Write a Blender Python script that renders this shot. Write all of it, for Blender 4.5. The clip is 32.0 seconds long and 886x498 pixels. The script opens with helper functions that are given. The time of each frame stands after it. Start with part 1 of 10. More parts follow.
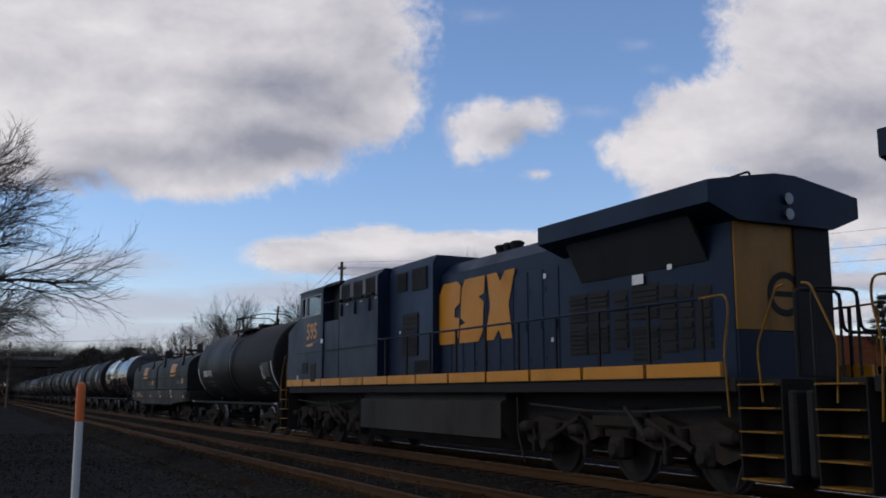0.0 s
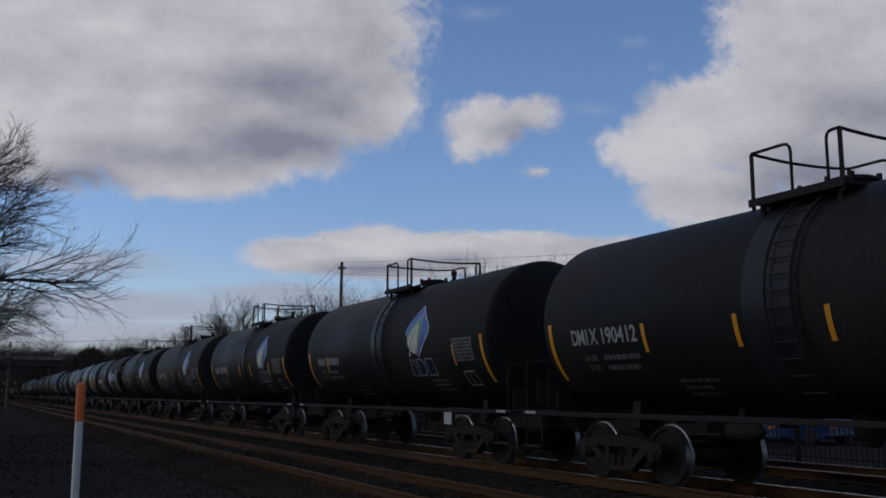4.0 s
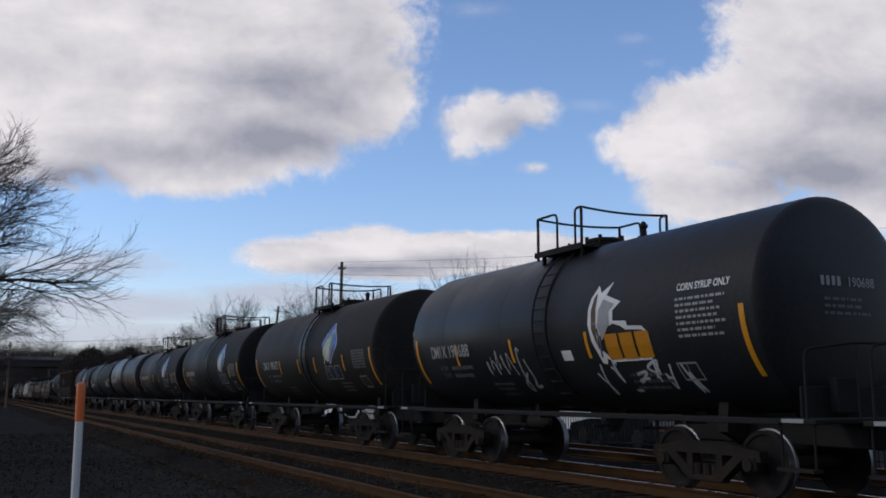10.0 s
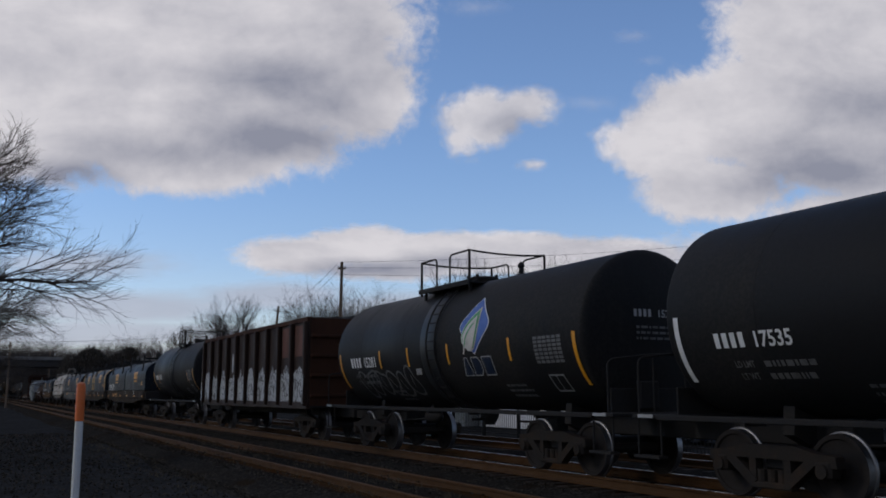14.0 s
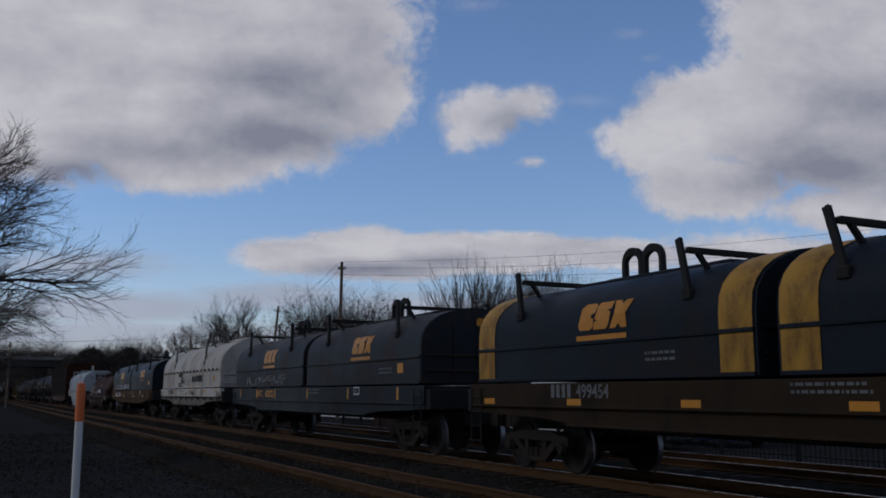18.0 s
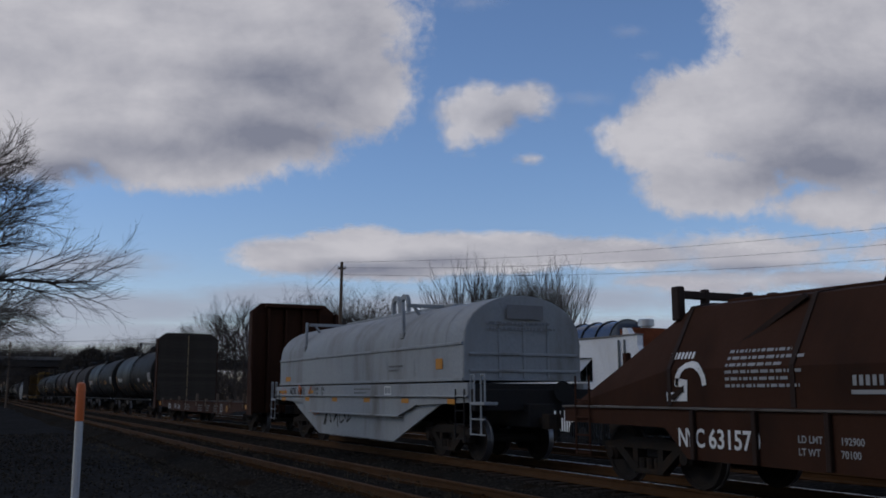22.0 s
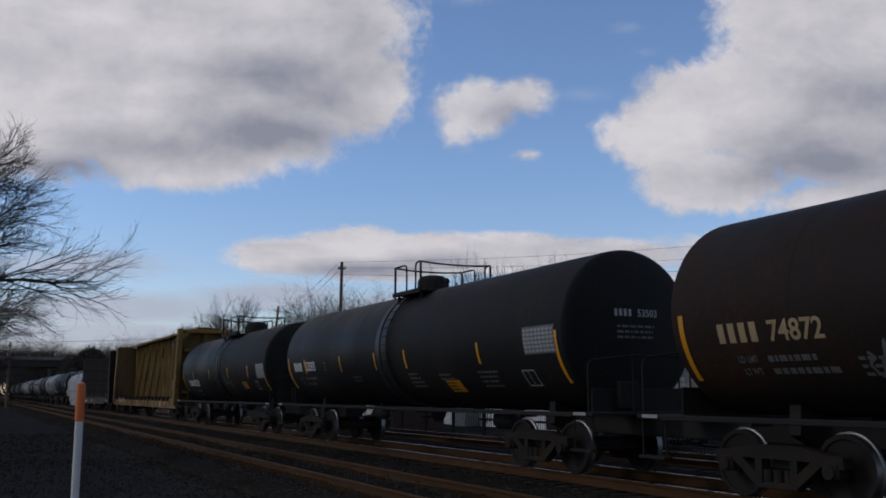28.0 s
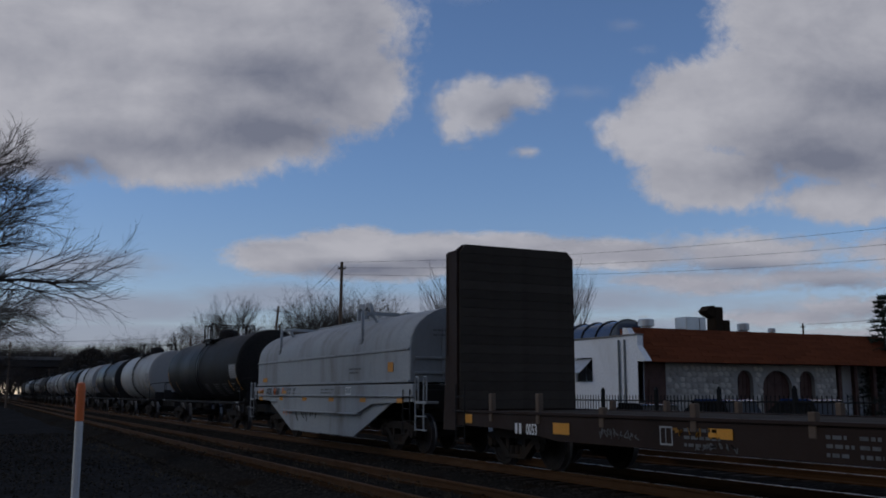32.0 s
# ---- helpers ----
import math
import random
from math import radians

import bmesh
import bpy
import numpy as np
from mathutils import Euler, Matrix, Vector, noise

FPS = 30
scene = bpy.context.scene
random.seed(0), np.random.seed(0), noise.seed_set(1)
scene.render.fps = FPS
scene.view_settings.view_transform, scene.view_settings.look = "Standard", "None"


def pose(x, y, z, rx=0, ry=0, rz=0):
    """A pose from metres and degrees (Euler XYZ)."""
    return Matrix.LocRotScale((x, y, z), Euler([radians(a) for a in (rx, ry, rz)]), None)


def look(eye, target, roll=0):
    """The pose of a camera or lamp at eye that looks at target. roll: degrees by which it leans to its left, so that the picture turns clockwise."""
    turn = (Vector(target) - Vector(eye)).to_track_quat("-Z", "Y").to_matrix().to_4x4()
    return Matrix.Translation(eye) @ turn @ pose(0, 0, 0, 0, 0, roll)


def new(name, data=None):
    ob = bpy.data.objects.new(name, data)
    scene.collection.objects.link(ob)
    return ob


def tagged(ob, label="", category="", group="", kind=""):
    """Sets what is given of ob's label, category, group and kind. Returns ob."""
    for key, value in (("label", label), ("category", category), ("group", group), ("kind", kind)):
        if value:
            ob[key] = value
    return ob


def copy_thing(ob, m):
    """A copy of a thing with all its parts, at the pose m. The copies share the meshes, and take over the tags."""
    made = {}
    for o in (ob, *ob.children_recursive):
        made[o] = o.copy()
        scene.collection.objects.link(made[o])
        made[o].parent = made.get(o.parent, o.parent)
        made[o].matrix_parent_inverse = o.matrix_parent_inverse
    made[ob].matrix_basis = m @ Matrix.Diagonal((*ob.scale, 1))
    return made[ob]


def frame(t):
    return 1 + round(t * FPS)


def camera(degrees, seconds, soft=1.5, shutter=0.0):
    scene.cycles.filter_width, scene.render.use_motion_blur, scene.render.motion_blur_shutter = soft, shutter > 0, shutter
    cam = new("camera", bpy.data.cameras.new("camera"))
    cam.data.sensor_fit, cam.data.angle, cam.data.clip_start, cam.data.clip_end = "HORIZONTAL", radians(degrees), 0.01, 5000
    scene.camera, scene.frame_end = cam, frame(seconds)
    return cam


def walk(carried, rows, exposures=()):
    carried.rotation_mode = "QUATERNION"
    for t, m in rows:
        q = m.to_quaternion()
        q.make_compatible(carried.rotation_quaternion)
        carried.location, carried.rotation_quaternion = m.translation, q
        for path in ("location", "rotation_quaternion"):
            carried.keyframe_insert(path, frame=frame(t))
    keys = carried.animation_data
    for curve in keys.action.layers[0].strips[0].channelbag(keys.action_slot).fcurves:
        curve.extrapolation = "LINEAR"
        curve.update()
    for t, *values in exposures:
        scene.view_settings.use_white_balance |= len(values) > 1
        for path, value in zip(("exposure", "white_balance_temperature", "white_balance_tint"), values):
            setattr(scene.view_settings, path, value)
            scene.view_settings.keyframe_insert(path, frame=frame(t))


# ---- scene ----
from collections import defaultdict
from math import cos, pi, sin

# ---------------------------------------------------------------- camera
EYE = Vector((0.0, 0.0, 1.407))
YAW, PITCH = radians(63.51), radians(8.785)
FWD = Vector((-sin(YAW) * cos(PITCH), cos(YAW) * cos(PITCH), sin(PITCH)))
RIGHT = Vector((cos(YAW), sin(YAW), 0.0))
UP = RIGHT.cross(FWD)
FOCAL = 1655.9
cam = camera(50.67, 32.0, 1.75)
still = look(EYE, EYE + FWD)
# seconds, stops, white balance and tint
walk(cam, [(0, still), (32, still)], [
    (0, 0.18, 6500, 10), (0.7, 0.0, 6400, 10), (1.0, -0.14, 6400, 10), (2, -0.49, 6200, 10), (3, -0.38, 6230, 10), (5.5, 0.0, 6400, 10), (6, 0.12, 6500, 10), (9, 0.24, 6500, 10), (11, 0.32, 6550, 10),
    (12, 0.30, 6550, 10), (13, 0.08, 6450, 10), (14.5, 0.0, 6390, 10), (16.5, -0.30, 6200, 10), (20, -0.30, 6200, 10), (21, -0.22, 6250, 10), (22, -0.30, 6250, 10), (23, -0.20, 6280, 10), (24, -0.17, 6230, 10), (24.6, 0.12, 6400, 10),
    (25, 0.27, 6500, 10), (25.5, 0.27, 6500, 10), (27.5, 0.1, 6420, 10), (28, -0.04, 6420, 10), (29, -0.12, 6380, 10), (30, -0.2, 6360, 10), (31, -0.44, 6180, 10), (32, -0.61, 6080, 10)])


def at_depth(px, py, depth):
    """The place that lies depth metres ahead, in the direction of a point of the view."""
    return EYE + depth * (FWD + RIGHT * ((px - 784) / FOCAL) + UP * ((441 - py) / FOCAL))


# ---------------------------------------------------------------- light
SUN_AZ, SUN_EL = radians(205), radians(33)      # where the sun stands, clockwise from +y
world = bpy.data.worlds.new("sky")
scene.world = world
world.use_nodes = True
wn = world.node_tree.nodes
sky = wn.new("ShaderNodeTexSky")
sky.sky_type, sky.sun_disc = "NISHITA", False
sky.sun_elevation, sky.sun_rotation = SUN_EL, SUN_AZ
sky.air_density, sky.dust_density, sky.ozone_density = 1.0, 0.0, 3.0


def sky_colour():
    """The clear sky, and broken cloud over the part of it that lies outside the view."""
    t = world.node_tree

    def node(kind, **put):
        n = t.nodes.new(kind)
        for k, v in put.items():
            n.inputs[k].default_value = v
        return n
    blue = node("ShaderNodeMix")
    blue.data_type, blue.blend_type = "RGBA", "MULTIPLY"
    blue.inputs[0].default_value = 1.0
    blue.inputs[7].default_value = (1.04, 1.05, 1.15, 1)
    t.links.new(sky.outputs[0], blue.inputs[6])
    way = node("ShaderNodeTexCoord")
    height = node("ShaderNodeSeparateXYZ")
    t.links.new(way.outputs["Generated"], height.inputs[0])
    rise = node("ShaderNodeMapRange")
    rise.interpolation_type = "SMOOTHSTEP"
    for i, v in ((1, -0.02), (2, 0.26), (3, 0.0), (4, 1.0)):
        rise.inputs[i].default_value = v
    t.links.new(height.outputs["Z"], rise.inputs[0])
    t.links.new(rise.outputs[0], blue.inputs[0])
    low = node("ShaderNodeMix")
    low.data_type, low.blend_type = "RGBA", "MULTIPLY"
    low.inputs[7].default_value = (1.06, 0.935, 0.985, 1)
    down = node("ShaderNodeMath")
    down.operation = "SUBTRACT"
    down.inputs[0].default_value = 1.0
    t.links.new(rise.outputs[0], down.inputs[1])
    t.links.new(down.outputs[0], low.inputs[0])
    t.links.new(blue.outputs[2], low.inputs[6])
    dot = node("ShaderNodeVectorMath")
    dot.operation = "DOT_PRODUCT"
    dot.inputs[1].default_value = FWD
    t.links.new(way.outputs["Generated"], dot.inputs[0])
    off = node("ShaderNodeMapRange")
    off.interpolation_type = "SMOOTHSTEP"
    for i, v in ((1, 0.80), (2, 0.62), (3, 0.0), (4, 1.0)):
        off.inputs[i].default_value = v
    t.links.new(dot.outputs["Value"], off.inputs[0])
    puff = node("ShaderNodeTexNoise", Scale=3.0, Detail=7.0, Roughness=0.6, Distortion=0.3)
    t.links.new(way.outputs["Generated"], puff.inputs["Vector"])
    cover = node("ShaderNodeMapRange")
    cover.interpolation_type = "SMOOTHSTEP"
    for i, v in ((1, 0.42), (2, 0.56), (3, 0.0), (4, 1.0)):
        cover.inputs[i].default_value = v
    t.links.new(puff.outputs["Fac"], cover.inputs[0])
    both = node("ShaderNodeMath")
    both.operation = "MULTIPLY"
    t.links.new(off.outputs[0], both.inputs[0])
    t.links.new(cover.outputs[0], both.inputs[1])
    mixed = node("ShaderNodeMix")
    mixed.data_type = "RGBA"
    mixed.inputs[7].default_value = (2.75, 2.72, 2.85, 1)
    t.links.new(both.outputs[0], mixed.inputs[0])
    t.links.new(low.outputs[2], mixed.inputs[6])
    wn["Background"].inputs["Strength"].default_value = 0.12
    t.links.new(mixed.outputs[2], wn["Background"].inputs["Color"])


sky_colour()
sun = new("sun", bpy.data.lights.new("sun", "SUN"))
sun.data.energy, sun.data.angle, sun.data.color = 0.5, radians(12), (1.0, 0.90, 0.76)
sun.matrix_world = look((0, 0, 50), (-sin(SUN_AZ) * cos(SUN_EL) + 0.0, -cos(SUN_AZ) * cos(SUN_EL), 50 - sin(SUN_EL)))


# ---------------------------------------------------------------- materials
class Net:
    """Short forms for building a node tree."""

    def __init__(self, name):
        self.mat = bpy.data.materials.new(name)
        self.mat.use_nodes = True
        self.t = self.mat.node_tree
        self.bsdf = self.t.nodes["Principled BSDF"]
        self.out = self.t.nodes["Material Output"]

    def put(self, socket, value):
        if isinstance(value, bpy.types.NodeSocket):
            self.t.links.new(value, socket)
        elif value is not None:
            socket.default_value = value

    def math(self, op, a, b=None, c=None, clamp=False):
        n = self.t.nodes.new("ShaderNodeMath")
        n.operation, n.use_clamp = op, clamp
        for i, v in enumerate((a, b, c)):
            self.put(n.inputs[i], v)
        return n.outputs[0]

    def vec(self, op, a, b=None):
        n = self.t.nodes.new("ShaderNodeVectorMath")
        n.operation = op
        self.put(n.inputs[0], a)
        self.put(n.inputs[1], b)
        return n.outputs[1] if op in ("LENGTH", "DISTANCE", "DOT_PRODUCT") else n.outputs[0]

    def noise(self, vec, scale, detail=4.0, rough=0.55, distortion=0.0):
        n = self.t.nodes.new("ShaderNodeTexNoise")
        self.put(n.inputs["Vector"], vec)
        n.inputs["Scale"].default_value, n.inputs["Detail"].default_value = scale, detail
        n.inputs["Roughness"].default_value, n.inputs["Distortion"].default_value = rough, distortion
        return n.outputs["Fac"]

    def step(self, value, lo, hi, a=0.0, b=1.0, kind="SMOOTHSTEP"):
        n = self.t.nodes.new("ShaderNodeMapRange")
        n.interpolation_type = kind
        for i, v in enumerate((value, lo, hi, a, b)):
            self.put(n.inputs[i], v)
        return n.outputs[0]

    def mix(self, fac, a, b):
        n = self.t.nodes.new("ShaderNodeMix")
        n.data_type = "RGBA"
        self.put(n.inputs[0], fac)
        for i, v in ((6, a), (7, b)):
            self.put(n.inputs[i], (*v, 1.0) if isinstance(v, tuple) and len(v) == 3 else v)
        return n.outputs[2]

    def coord(self, which="Object"):
        return self.t.nodes.new("ShaderNodeTexCoord").outputs[which]

    def geometry(self, which):
        return self.t.nodes.new("ShaderNodeNewGeometry").outputs[which]

    def random(self):
        return self.t.nodes.new("ShaderNodeObjectInfo").outputs["Random"]

    def bump(self, height, strength=0.3, distance=0.01):
        n = self.t.nodes.new("ShaderNodeBump")
        n.inputs["Strength"].default_value, n.inputs["Distance"].default_value = strength, distance
        self.put(n.inputs["Height"], height)
        self.put(self.bsdf.inputs["Normal"], n.outputs[0])


def surface(name, col, worn=None, rough=0.6, metal=0.0, scale=1.2, fine=30.0, bump=0.15, amount=0.5, streak=0.0, vary=0.0, coat=0.0, spec=0.5):
    """Paint, metal, stone or wood: a base colour, stains of a second colour at two scales, and fine relief.
    streak stretches the stains downwards; vary shifts the tone from piece to piece."""
    n = Net(name)
    co = n.coord()
    p = n.vec("MULTIPLY", co, (1.0, 1.0, 1.0 - 0.85 * streak)) if streak else co
    worn = worn or tuple(c * 0.6 for c in col)
    big, small = n.noise(p, scale, 6, 0.6), n.noise(co, fine, 4, 0.6)
    m = n.step(n.math("ADD", n.math("MULTIPLY", big, 0.75), n.math("MULTIPLY", small, 0.25)), 0.62 - 0.28 * amount, 0.72)
    c = n.mix(n.math("MULTIPLY", m, min(1.0, 0.35 + amount)), col, worn)
    tone = n.step(small, 0.2, 0.8, 0.85, 1.15, "LINEAR")
    if vary:
        tone = n.math("MULTIPLY", tone, n.step(n.random(), 0, 1, 1 - vary, 1 + vary, "LINEAR"))
    c = n.vec("SCALE", c)
    c.node.inputs["Scale"].default_value = 1.0
    n.put(c.node.inputs["Scale"], tone)
    n.put(n.bsdf.inputs["Base Color"], c)
    n.put(n.bsdf.inputs["Roughness"], n.step(big, 0.3, 0.7, max(0.03, rough - 0.12), min(1.0, rough + 0.12), "LINEAR"))
    n.bsdf.inputs["Metallic"].default_value = metal
    n.bsdf.inputs["Coat Weight"].default_value = coat
    n.bsdf.inputs["Specular IOR Level"].default_value = spec
    if bump:
        n.bump(small, bump, 0.01)
    return n.mat


MAT = {
    "black": surface("matt_black_tank_paint", (0.0152, 0.0152, 0.0161), (0.0317, 0.0287, 0.0256), 0.55, 0, 0.45, 18, 0.06, 0.5, 0.8, 0, 0, 0.07),
    "navy": surface("glossy_blue_black_tank_paint", (0.0145, 0.0170, 0.0255), (0.025, 0.027, 0.033), 0.17, 0, 0.4, 15, 0.015, 0.2, 0.8, 0, 0, 0.45),
    "slate": surface("worn_slate_tank_paint", (0.0175, 0.0190, 0.0225), (0.032, 0.031, 0.030), 0.42, 0, 0.5, 18, 0.05, 0.5, 0.8, 0, 0, 0.16),
    "rustblack": surface("rusted_black_tank_paint", (0.021, 0.0148, 0.0125), (0.044, 0.0225, 0.0135), 0.65, 0, 0.7, 14, 0.1, 0.6, 0.7, 0, 0, 0.1),
    "dusty": surface("dust_covered_black_tank_paint", (0.0218, 0.0204, 0.0193), (0.0515, 0.0448, 0.0381), 0.6, 0, 0.5, 16, 0.06, 0.6, 0.5, 0, 0, 0.08),
    "taupe": surface("dusty_grey_brown_tank_paint", (0.046, 0.040, 0.037), (0.026, 0.022, 0.020), 0.7, 0, 0.6, 16, 0.08, 0.6, 0.7, 0, 0, 0.05),
    "pale": surface("dirty_white_tank_paint", (0.30, 0.30, 0.295), (0.14, 0.13, 0.115), 0.5, 0, 0.7, 20, 0.05, 0.5, 0.8, 0, 0, 0.3),
    "grey": surface("grey_tank_paint", (0.16, 0.16, 0.17), (0.09, 0.085, 0.08), 0.45, 0, 0.7, 20, 0.05, 0.5, 0.8),
    "under": surface("grimy_black_steel", (0.0239, 0.0230, 0.0230), (0.0340, 0.0294, 0.0248), 0.75, 0.0, 2.0, 25, 0.2, 0.6, 0, 0, 0, 0.07),
    "iron": surface("rusty_cast_steel", (0.0257, 0.0224, 0.0199), (0.0432, 0.0299, 0.0216), 0.9, 0.0, 3.5, 34, 0.5, 0.7, 0, 0, 0, 0.06),
    "wheel": surface("brown_rolled_steel", (0.0242, 0.0207, 0.0190), (0.0172, 0.0155, 0.0147), 0.8, 0.0, 4.0, 30, 0.1, 0.5, 0, 0, 0, 0.08),
    "bright": surface("polished_wheel_tread", (0.20, 0.20, 0.21), (0.10, 0.09, 0.085), 0.5, 1.0, 6.0, 60, 0.02, 0.3),
    "rail_top": surface("polished_rail_head", (0.42, 0.42, 0.44), (0.25, 0.22, 0.2), 0.3, 1.0, 2.0, 60, 0.02, 0.4),
    "rail": surface("rusty_rail", (0.064, 0.030, 0.010), (0.037, 0.018, 0.008), 0.9, 0.0, 2.0, 40, 0.3, 0.5, 0, 0, 0, 0.2),
    "tie": surface("weathered_timber", (0.024, 0.016, 0.011), (0.013, 0.010, 0.008), 0.95, 0, 3.0, 30, 0.4, 0.5, 0, 0.35, 0, 0.2),
    "amber": surface("amber_reflective_tape", (0.62, 0.27, 0.012), (0.45, 0.2, 0.012), 0.4, 0, 3.0, 40, 0.02, 0.3),
    "gold": surface("golden_yellow_paint", (0.50, 0.205, 0.010), (0.27, 0.115, 0.012), 0.5, 0, 1.5, 30, 0.05, 0.4, 0.5, 0, 0, 0.3),
    "white": surface("white_stencil_paint", (0.70, 0.70, 0.69), (0.45, 0.44, 0.42), 0.6, 0, 4.0, 40, 0.02, 0.4),
    "dull": surface("faded_white_stencil", (0.30, 0.30, 0.30), (0.16, 0.16, 0.16), 0.6, 0, 4.0, 40, 0.02, 0.5),
    "dim": surface("worn_grey_stencil", (0.115, 0.115, 0.115), (0.05, 0.05, 0.05), 0.7, 0, 5.0, 40, 0.02, 0.6),
    "cream": surface("yellowed_stencil_paint", (0.36, 0.26, 0.14), (0.18, 0.12, 0.06), 0.6, 0, 4.0, 40, 0.02, 0.5),
    "scrawl": surface("white_spray_paint", (0.55, 0.57, 0.60), (0.35, 0.37, 0.4), 0.6, 0, 3.0, 30, 0.02, 0.4),
    "teal": surface("teal_spray_paint", (0.08, 0.22, 0.24), (0.05, 0.13, 0.14), 0.6, 0, 3.0, 30, 0.02, 0.4),
    "leaf_blue": surface("blue_emblem_paint", (0.035, 0.10, 0.36), (0.03, 0.07, 0.25), 0.5, 0, 4.0, 40, 0.02, 0.3),
    "pale_blue": surface("washed_blue_emblem_paint", (0.11, 0.20, 0.36), (0.08, 0.14, 0.26), 0.5, 0, 4.0, 40, 0.02, 0.3),
    "leaf_green": surface("green_emblem_paint", (0.06, 0.28, 0.10), (0.05, 0.2, 0.08), 0.5, 0, 4.0, 40, 0.02, 0.3),
    "coilhood": surface("dark_blue_hood_paint", (0.0115, 0.0161, 0.0225), (0.0267, 0.0184, 0.0129), 0.5, 0, 0.55, 16, 0.08, 0.55, 0.5, 0, 0, 0.07),
    "coilgrey": surface("charcoal_hood_paint", (0.0193, 0.0212, 0.0216), (0.0324, 0.0243, 0.0162), 0.6, 0, 0.8, 16, 0.08, 0.5, 0.6, 0, 0, 0.09),
    "hoodwhite": surface("dirty_white_hood_paint", (0.4256, 0.3876, 0.3344), (0.1672, 0.1064, 0.0646), 0.65, 0, 1.0, 14, 0.06, 0.55, 0.85),
    "hoodbrown": surface("blue_hood_paint_with_brown_dust", (0.0145, 0.0165, 0.0205), (0.046, 0.024, 0.016), 0.6, 0, 0.75, 12, 0.10, 0.66, 0.3, 0, 0, 0.14),
    "hoodpale": surface("pale_grey_hood_paint", (0.2995, 0.3168, 0.3299), (0.1523, 0.1421, 0.1269), 0.6, 0, 0.9, 16, 0.06, 0.5, 0.85, 0, 0, 0.15),
    "brown": surface("oxide_brown_paint", (0.0493, 0.0218, 0.0129), (0.0280, 0.0157, 0.0118), 0.8, 0, 1.0, 18, 0.1, 0.65, 0.6, 0, 0, 0.08),
    "maroon": surface("dark_maroon_paint", (0.027, 0.0145, 0.0100), (0.018, 0.012, 0.010), 0.7, 0, 1.0, 18, 0.1, 0.6, 0.6, 0, 0, 0.2),
    "plank": surface("dark_weathered_boards", (0.058, 0.049, 0.041), (0.034, 0.028, 0.023), 0.9, 0, 1.6, 22, 0.4, 0.6, 0, 0.13, 0, 0.05),
    "beamyellow": surface("dirty_yellow_paint", (0.225, 0.136, 0.034), (0.070, 0.043, 0.017), 0.7, 0, 1.0, 14, 0.12, 0.75, 0.6, 0, 0, 0.2),
    "beamdark": surface("rust_stained_yellow_paint", (0.115, 0.075, 0.028), (0.042, 0.027, 0.013), 0.75, 0, 1.2, 14, 0.1, 0.65, 0.6, 0, 0, 0.2),
    "worn_steel": surface("weathered_grey_steel", (0.11, 0.095, 0.08), (0.05, 0.035, 0.025), 0.65, 0, 2.0, 20, 0.1, 0.6, 0.3),
    "trimgold": surface("rust_streaked_golden_band", (0.40, 0.205, 0.014), (0.075, 0.034, 0.012), 0.55, 0, 2.2, 26, 0.06, 0.74, 0.7, 0, 0, 0.25),
    "railgold": surface("scuffed_golden_rail", (0.24, 0.115, 0.012), (0.08, 0.05, 0.016), 0.6, 0, 6.0, 40, 0.05, 0.7, 0.3, 0, 0, 0.25),
    "rear_gold": surface("grimy_golden_paint", (0.27, 0.125, 0.012), (0.09, 0.05, 0.014), 0.55, 0, 1.2, 24, 0.05, 0.75, 0.6, 0, 0, 0.3),
    "oxide": surface("orange_brown_rusted_sill", (0.062, 0.032, 0.012), (0.028, 0.017, 0.009), 0.8, 0, 1.4, 20, 0.2, 0.6, 0.4, 0, 0, 0.08),
    "rust": surface("rust_brown_sill", (0.0304, 0.0208, 0.0128), (0.0176, 0.0140, 0.0120), 0.8, 0, 1.4, 20, 0.2, 0.6, 0.4, 0, 0, 0.06),
    "loco_blue": surface("dark_blue_engine_paint", (0.0085, 0.0180, 0.042), (0.010, 0.0145, 0.025), 0.5, 0, 0.7, 20, 0.03, 0.5, 0.6, 0, 0, 0.15),
    "loco_grey": surface("dark_grey_engine_paint", (0.021, 0.023, 0.027), (0.016, 0.016, 0.017), 0.65, 0, 1.0, 20, 0.05, 0.5, 0.5, 0, 0, 0.3),
    "loco_dark": surface("blackened_grille", (0.018, 0.018, 0.019), (0.026, 0.024, 0.022), 0.75, 0, 2.0, 30, 0.1, 0.5, 0, 0, 0, 0.2),
    "fuel": surface("dusty_fuel_tank_paint", (0.033, 0.029, 0.025), (0.022, 0.020, 0.017), 0.8, 0, 1.0, 20, 0.1, 0.5, 0.6, 0, 0, 0.2),
    "glass": surface("dark_window_glass", (0.01, 0.011, 0.012), (0.02, 0.02, 0.02), 0.08, 0, 2.0, 20, 0.0, 0.2, 0, 0, 0, 0.4),
}


MAT["washed"] = surface("thin_pale_blue_spray", (0.16, 0.19, 0.21), (0.07, 0.08, 0.085), 0.7, 0, 1.6, 20, 0.02, 0.7)
MAT["grimy_white"] = surface("grime_streaked_white_paint", (0.17, 0.15, 0.125), (0.045, 0.034, 0.026), 0.75, 0, 1.6, 18, 0.12, 0.75, 0.6, 0, 0, 0.1)
MAT["cream_white"] = surface("pale_cream_emblem_paint", (0.52, 0.50, 0.45), (0.36, 0.34, 0.30), 0.6, 0, 4.0, 40, 0.02, 0.4)
MAT["orange_rust"] = surface("orange_red_primer", (0.10, 0.026, 0.009), (0.045, 0.016, 0.008), 0.75, 0, 1.5, 18, 0.1, 0.6, 0.6)


